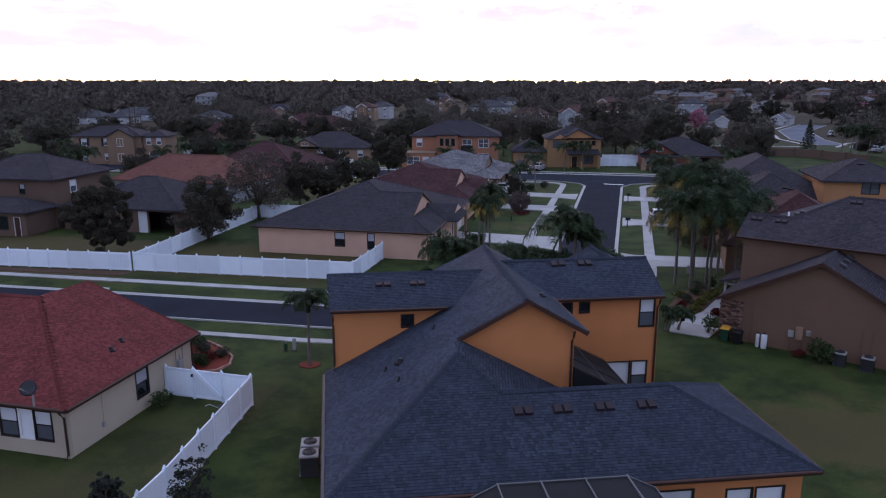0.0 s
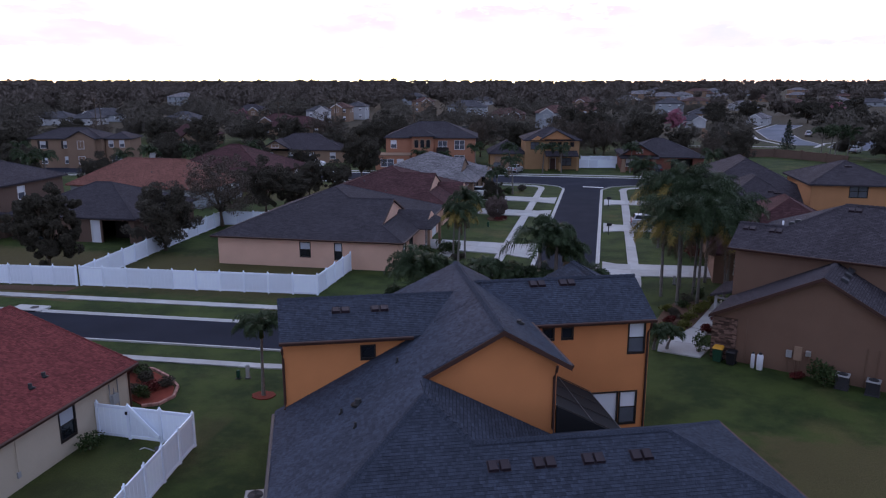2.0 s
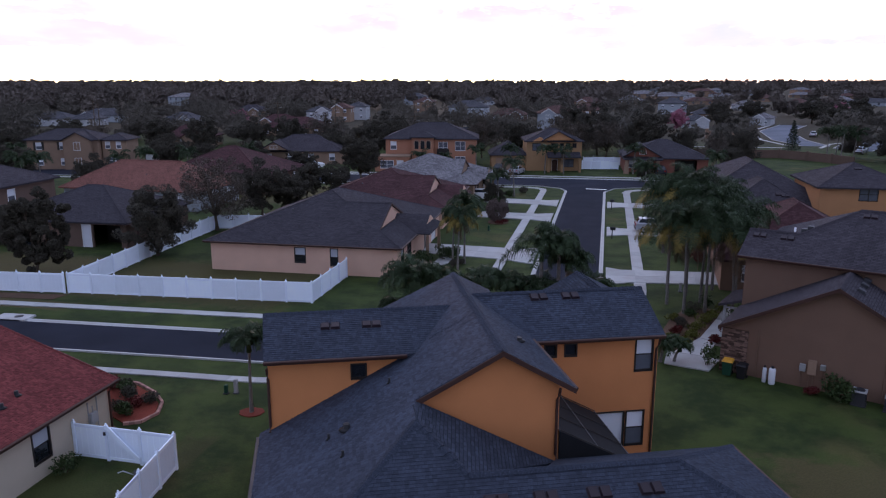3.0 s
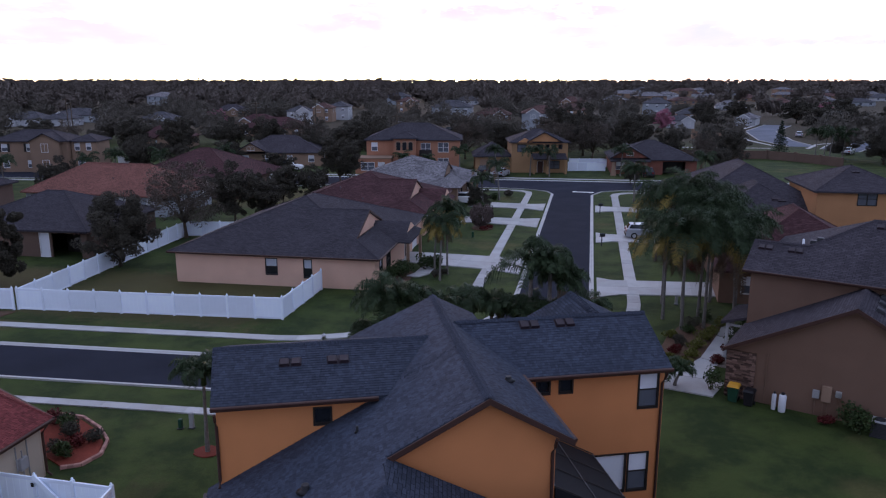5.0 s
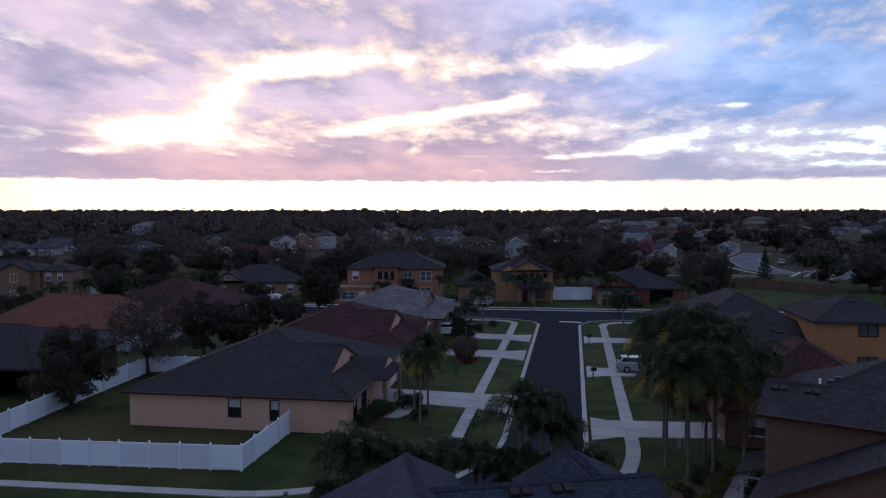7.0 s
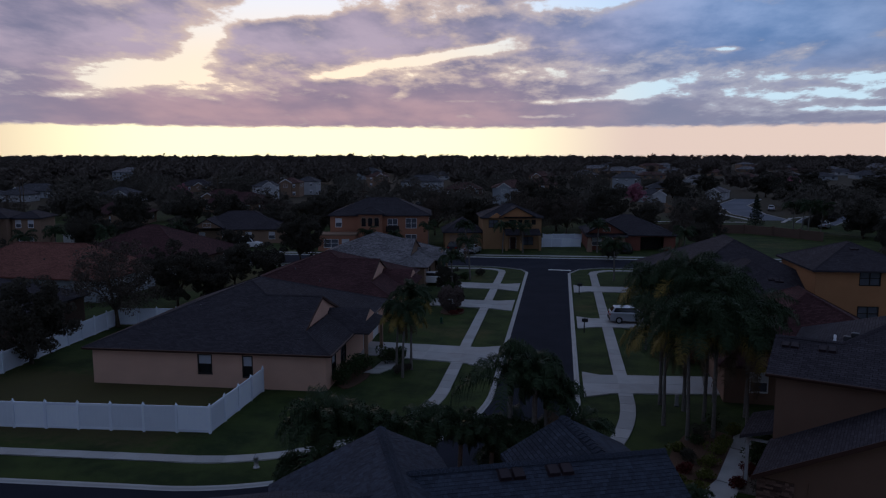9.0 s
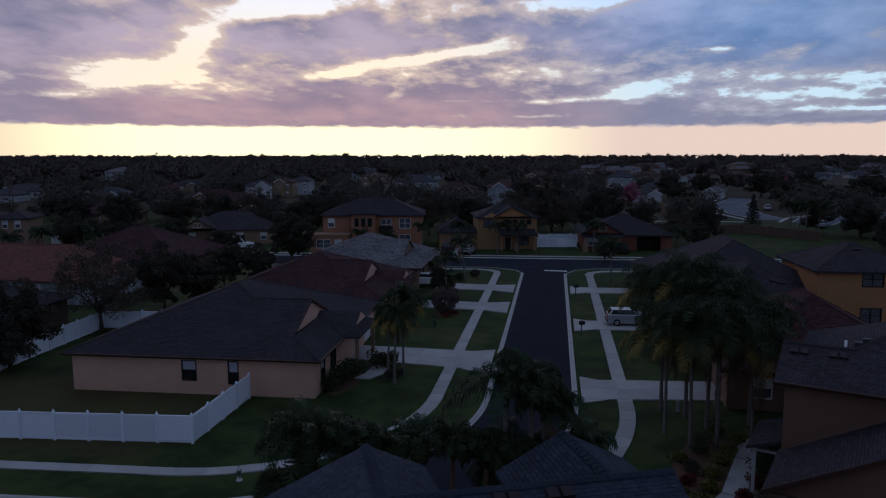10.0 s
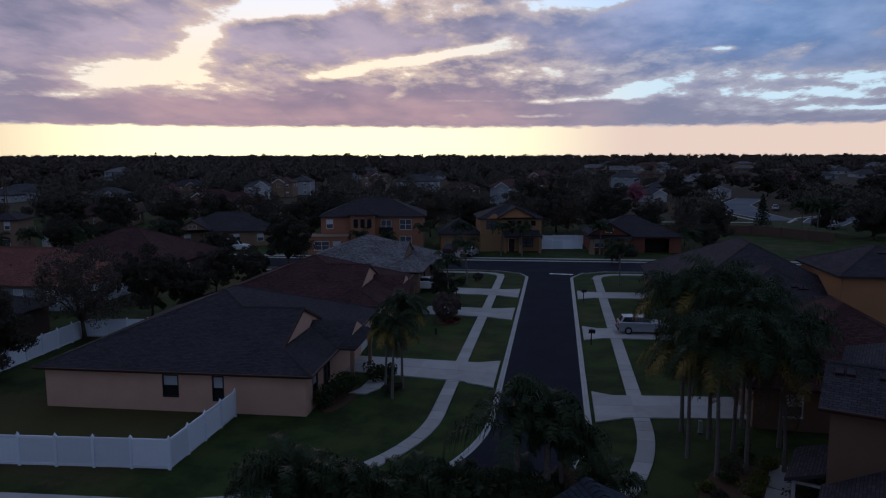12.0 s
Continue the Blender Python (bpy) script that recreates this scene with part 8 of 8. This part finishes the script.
# ---- vehicles ----
def vehicle(m, paint, label, long=4.6, high=1.68, suv=True):
    """A car seen from afar: lower body, glasshouse with panes, wheels, lamps."""
    c = thing("car", label, "car", m, "parked cars")
    hl = long / 2
    lo = [(-hl, 0.42), (-hl + 0.06, 0.95), (-hl + (0.1 if suv else 0.5), 1.02), (hl - 1.15, 1.0), (hl - 0.25, 0.86), (hl, 0.68), (hl, 0.36), (hl - 0.1, 0.26), (-hl + 0.1, 0.26)]
    n = len(lo)
    vs = []
    for y, k in ((-0.9, 0.0), (-0.82, 0.06), (0.82, 0.06), (0.9, 0.0)):
        vs += [(x * (1 - 0.02 * (k > 0)), y, z + k) for x, z in lo]
    order = [0, 1, 2, 3]
    fs = [(r * n + (i + 1) % n, r * n + i, (r + 1) * n + i, (r + 1) * n + (i + 1) % n) for r in range(3) for i in range(n)]
    fs += [tuple(range(n)), tuple(reversed(range(3 * n, 4 * n)))]
    part("body", mesh_of("body", vs, fs, paint), c)
    rear, front = (-hl + 0.12, hl - 1.25) if suv else (-hl + 0.75, hl - 1.3)
    g0, g1 = 1.0, high
    cab = [(rear, -0.78, g0), (front, -0.78, g0), (front, 0.78, g0), (rear, 0.78, g0), (rear + 0.3, -0.62, g1), (front - 0.75, -0.62, g1), (front - 0.75, 0.62, g1), (rear + 0.3, 0.62, g1)]
    part("roof", mesh_of("roof", cab, [(4, 5, 6, 7), (0, 1, 5, 4), (1, 2, 6, 5), (2, 3, 7, 6), (3, 0, 4, 7)], paint), c)

    def pane(a, b, cc, d, inset=0.12):
        q = [Vector(cab[i]) for i in (a, b, cc, d)]
        mid = sum(q, Vector()) / 4
        nrm = (q[1] - q[0]).cross(q[3] - q[0]).normalized()
        q = [p.lerp(mid, inset) + nrm * 0.012 for p in q]
        part("window", Shape().plate(q, nrm * -0.01).mesh("window", GLASS), c)
    pane(0, 1, 5, 4)
    pane(1, 2, 6, 5)
    pane(2, 3, 7, 6)
    pane(3, 0, 4, 7)
    for x in (-hl + 0.85, hl - 0.85):
        for k in (-1, 1):
            w = part("wheel", Shape().tube([(0, -0.1, 0), (0, 0.1, 0)], 0.33, 16).mesh("wheel", TYRE), c, "", pose(x, 0.83 * k, 0.33))
            part("rim", Shape().tube([(0, -0.115, 0), (0, 0.115, 0)], 0.2, 10).mesh("rim", METAL), w)
    for k in (-1, 1):
        part("tail_lamp", Shape().box(-hl - 0.015, -hl + 0.05, 0.62 * k - 0.13, 0.62 * k + 0.13, 0.75, 0.95).mesh("tail_lamp", LAMP_RED), c)
        part("headlamp", Shape().box(hl - 0.2, hl + 0.012, 0.62 * k - 0.16, 0.62 * k + 0.16, 0.62, 0.76).mesh("headlamp", METAL), c)
    part("bumper", Shape().box(-hl - 0.05, -hl + 0.1, -0.85, 0.85, 0.34, 0.56, 0.03).mesh("bumper", PLASTIC_BLACK), c)
    return c


vehicle(pose(9.6, 86.0, 0.08, 0, 0, 3), PAINT_SILVER, "silver estate car parked on the driveway", 4.3, 1.5)
vehicle(pose(-14.6, 135.4, 0.08, 0, 0, 90), PAINT_DARK, "dark car parked in front of the ochre house garage", 4.5, 1.6, True)
vehicle(pose(-11.3, 133.6, 0.05, 0, 0, 80), PAINT_SILVER, "silver car parked on the driveway", 4.4, 1.45, False)
vehicle(pose(13.4, 138.5, 0.02, 0, 0, 92), PAINT_DARK, "dark car parked at the open garage", 4.5, 1.6, True)
vehicle(pose(-50.5, 135.0, 0.03, 0, 0, 12), PAINT_WHITE, "white van parked in front of a bungalow", 4.8, 1.9, True)
vehicle(pose(-46.5, 116.5, 0.03, 0, 0, 3), PAINT_SILVER, "silver car parked on the cross street", 4.5, 1.42, False)
vehicle(pose(-12.6, 104.0, 0.09, 0, 0, 0), PAINT_WHITE, "white car parked on a driveway", 4.4, 1.45, False)
for i, (x, y, a) in enumerate(((63, 196, 60), (60, 187, 60), (76, 207, 35), (82, 213, 35), (63, 240, 75), (-40, 240, 0), (-27, 238, 20), (-72, 196, 0), (-60, 198, 40))):
    vehicle(pose(x, y, 0.03, 0, 0, a), (PAINT_WHITE, PAINT_SILVER, PAINT_DARK)[i % 3], ("white", "silver", "dark")[i % 3] + " car parked on a distant street", 4.6, 1.6, i % 2 == 0)
# storage shed and boat cover behind the orange-red roof
shed = thing("garden_shed", "small white garden shed among palms", "shed", pose(-83.7, 134.4, 0, 0, 0, 10) @ Matrix.Scale(0.75, 4))
part("wall", Shape().box(-1.4, 1.4, -1.0, 1.0, 0, 2.6).mesh("wall", PAINT_WHITE), shed)
part("roof", Shape().plate([(-1.6, -1.2, 2.6), (0, -1.2, 3.3), (0, 1.2, 3.3), (-1.6, 1.2, 2.6)], (0, 0, -0.08)).plate([(0, -1.2, 3.3), (1.6, -1.2, 2.6), (1.6, 1.2, 2.6), (0, 1.2, 3.3)], (0, 0, -0.08)).mesh("roof", PAINT_WHITE), shed)


def utility_pole(x, y, h):
    p = thing("utility_pole", "weathered wooden utility pole with crossarm", "utility pole", pose(x, y, 0), "utility poles")
    part("mast", Shape().tube([(0, 0, 0), (0, 0, h)], [0.16, 0.10], 8).mesh("mast", BARK), p)
    part("crossarm", Shape().box(-1.1, 1.1, -0.06, 0.06, h - 0.7, h - 0.56).mesh("crossarm", BARK), p)
    part("lamp_arm", Shape().tube([(0, 0, h - 1.8), (1.2, -0.2, h - 1.5)], 0.04, 6).mesh("lamp_arm", METAL), p)


for x, y, h in ((-79.5, 184, 11), (-66, 190, 12), (-51, 215, 11), (-150, 205, 11), (-137, 190, 10), (-38, 165, 9)):
    utility_pole(x, y, h)

# small tree close under the start of the flight
sap = broadleaf(91, 3.9, 0.85, LEAF_SAPLING, "small leafy tree beside the white fence", 70, 0.05)
sap.matrix_world = pose(-9.6, 18.0, 0)
sap2 = broadleaf(92, 2.6, 0.7, LEAF_SAPLING, "slim leafy sapling on the lawn", 60, 0.08)
sap2.matrix_world = pose(-12.8, 17.9, 0)
# more trees between the houses
random.seed(77)
for i, (x, y, k) in enumerate(((-66, 94, 0.8), (-78, 84, 0.9), (-88, 104, 1.0), (-70, 120, 0.9), (-60, 130, 0.9), (-95, 132, 1.1), (-112, 128, 1.1), (-82, 150, 1.2), (-97, 158, 1.2), (-108, 150, 1.1), (-66, 160, 1.2), (-44, 152, 1.1), (-52, 150, 1.0), (-22, 160, 1.2), (-14, 165, 1.2), (-40, 160, 1.1), (-120, 112, 1.0), (-100, 96, 0.9), (-112, 104, 1.0), (-90, 74, 0.8), (-46, 120, 0.8), (24, 152, 0.9), (30, 158, 1.0), (26, 146, 0.7), (60, 166, 1.1), (68, 150, 1.0), (56, 140, 0.9), (64, 132, 0.9), (72, 176, 1.0), (46, 118, 0.7), (50, 106, 0.9), (44, 96, 0.8))):
    src = bare[i % 2] if i % 4 == 1 else oaks[i % 3]
    c = copy_thing(src, pose(x, y, 0, 0, 0, 61 * i))
    c.scale = (k, k, k * random.uniform(0.85, 1.1))

# broad dark oaks along the distant street
for i, (x, y, k) in enumerate(((74, 262, 1.7), (85, 270, 1.6), (96, 262, 1.8), (108, 268, 1.7), (119, 258, 1.6), (130, 266, 1.8), (41, 250, 1.4), (14, 246, 1.4), (8, 232, 1.4), (92, 248, 1.2), (112, 246, 1.3), (-100, 180, 1.2), (-88, 183, 1.1), (-112, 182, 1.3), (-76, 186, 1.1), (-124, 160, 1.2), (-132, 172, 1.3), (-94, 172, 1.0), (80, 312, 1.8), (60, 320, 1.7), (100, 330, 1.9), (122, 318, 1.8), (44, 300, 1.6))):
    c = copy_thing(oaks[i % 3], pose(x, y, 0, 0, 0, 83 * i))
    c.scale = (k, k, k * 0.72)

# ---- roof shingles of the orange house, piece by piece ----
def inside(poly, p):
    x, y = p
    hit = False
    for (ax, ay), (bx, by) in zip(poly, poly[1:] + poly[:1]):
        if (ay > y) != (by > y) and x < (bx - ax) * (y - ay) / (by - ay) + ax:
            hit = not hit
    return hit


def shingle_courses(polys, parent, single=None, seed=0, mat_rest=SHINGLE_REST, mat_one=SHINGLE_PIECE, limit=300):
    """Lays tabs in courses over roof planes; those in the stretch 'single' become objects of their own."""
    rnd = random.Random(seed)
    rest = Shape()
    kinds = {}
    made = 0
    for poly in polys:
        q = [Vector(p) for p in poly]
        nrm = (q[1] - q[0]).cross(q[2] - q[0]).normalized()
        h = Vector((0, 0, 1)).cross(nrm).normalized()
        sl = nrm.cross(h)
        o = q[0]
        flat_poly = [((p - o).dot(h), (p - o).dot(sl)) for p in q]
        x0, x1 = min(p[0] for p in flat_poly), max(p[0] for p in flat_poly)
        y0, y1 = min(p[1] for p in flat_poly), max(p[1] for p in flat_poly)
        y = y0 + 0.01
        while y < y1 - 0.1:
            x = x0 - rnd.uniform(0, 0.3)
            while x < x1:
                w = rnd.choice((0.09, 0.12, 0.15, 0.18))
                ok = all(inside(flat_poly, (px, py)) for px, py in ((x + 0.01, y + 0.01), (x + w - 0.01, y + 0.01), (x + 0.01, y + 0.12), (x + w - 0.01, y + 0.12)))
                if ok:
                    c = o + h * x + sl * y
                    lift = rnd.choice((0.011, 0.014, 0.019))
                    g_ = 0.004
                    vs = [(g_, 0, 0.001), (w - g_, 0, 0.001), (w - g_, 0, lift), (g_, 0, lift), (w - g_, 0.135, 0.003), (g_, 0.135, 0.003)]
                    fs = [(0, 1, 2, 3), (3, 2, 4, 5), (1, 4, 2), (0, 3, 5)]
                    if single and made < limit and single(c):
                        key = (w, lift)
                        if key not in kinds:
                            kinds[key] = mesh_of("shingle", vs, fs, mat_one)
                        mm = Matrix(((h.x, sl.x, nrm.x, c.x), (h.y, sl.y, nrm.y, c.y), (h.z, sl.z, nrm.z, c.z), (0, 0, 0, 1)))
                        part("shingle", kinds[key], parent, "", mm)
                        made += 1
                    else:
                        rest.add([c + h * a + sl * b + nrm * d for a, b, d in vs], fs)
                x += w
            y += 0.127
    ob = part("shingle_rest", rest.mesh("shingle_rest", mat_rest), parent)
    ob["kind"] = "stuff"


for nm, polys in (("roof_side", side_polys), ("roof_east", east_polys), ("roof_west", west_polys[:1]), ("roof_wing", wing_polys[:1]), ("roof_rear", rear_polys[:2])):
    shingle_courses(upward(polys), main_roofs[nm], (lambda c: -1.2 < c.x < 2.2 and -6.2 < c.y < -4.0) if nm == "roof_rear" else None, 3)
shingle_courses(upward(red_polys[:3]), rroof, None, 9, RED_REST)
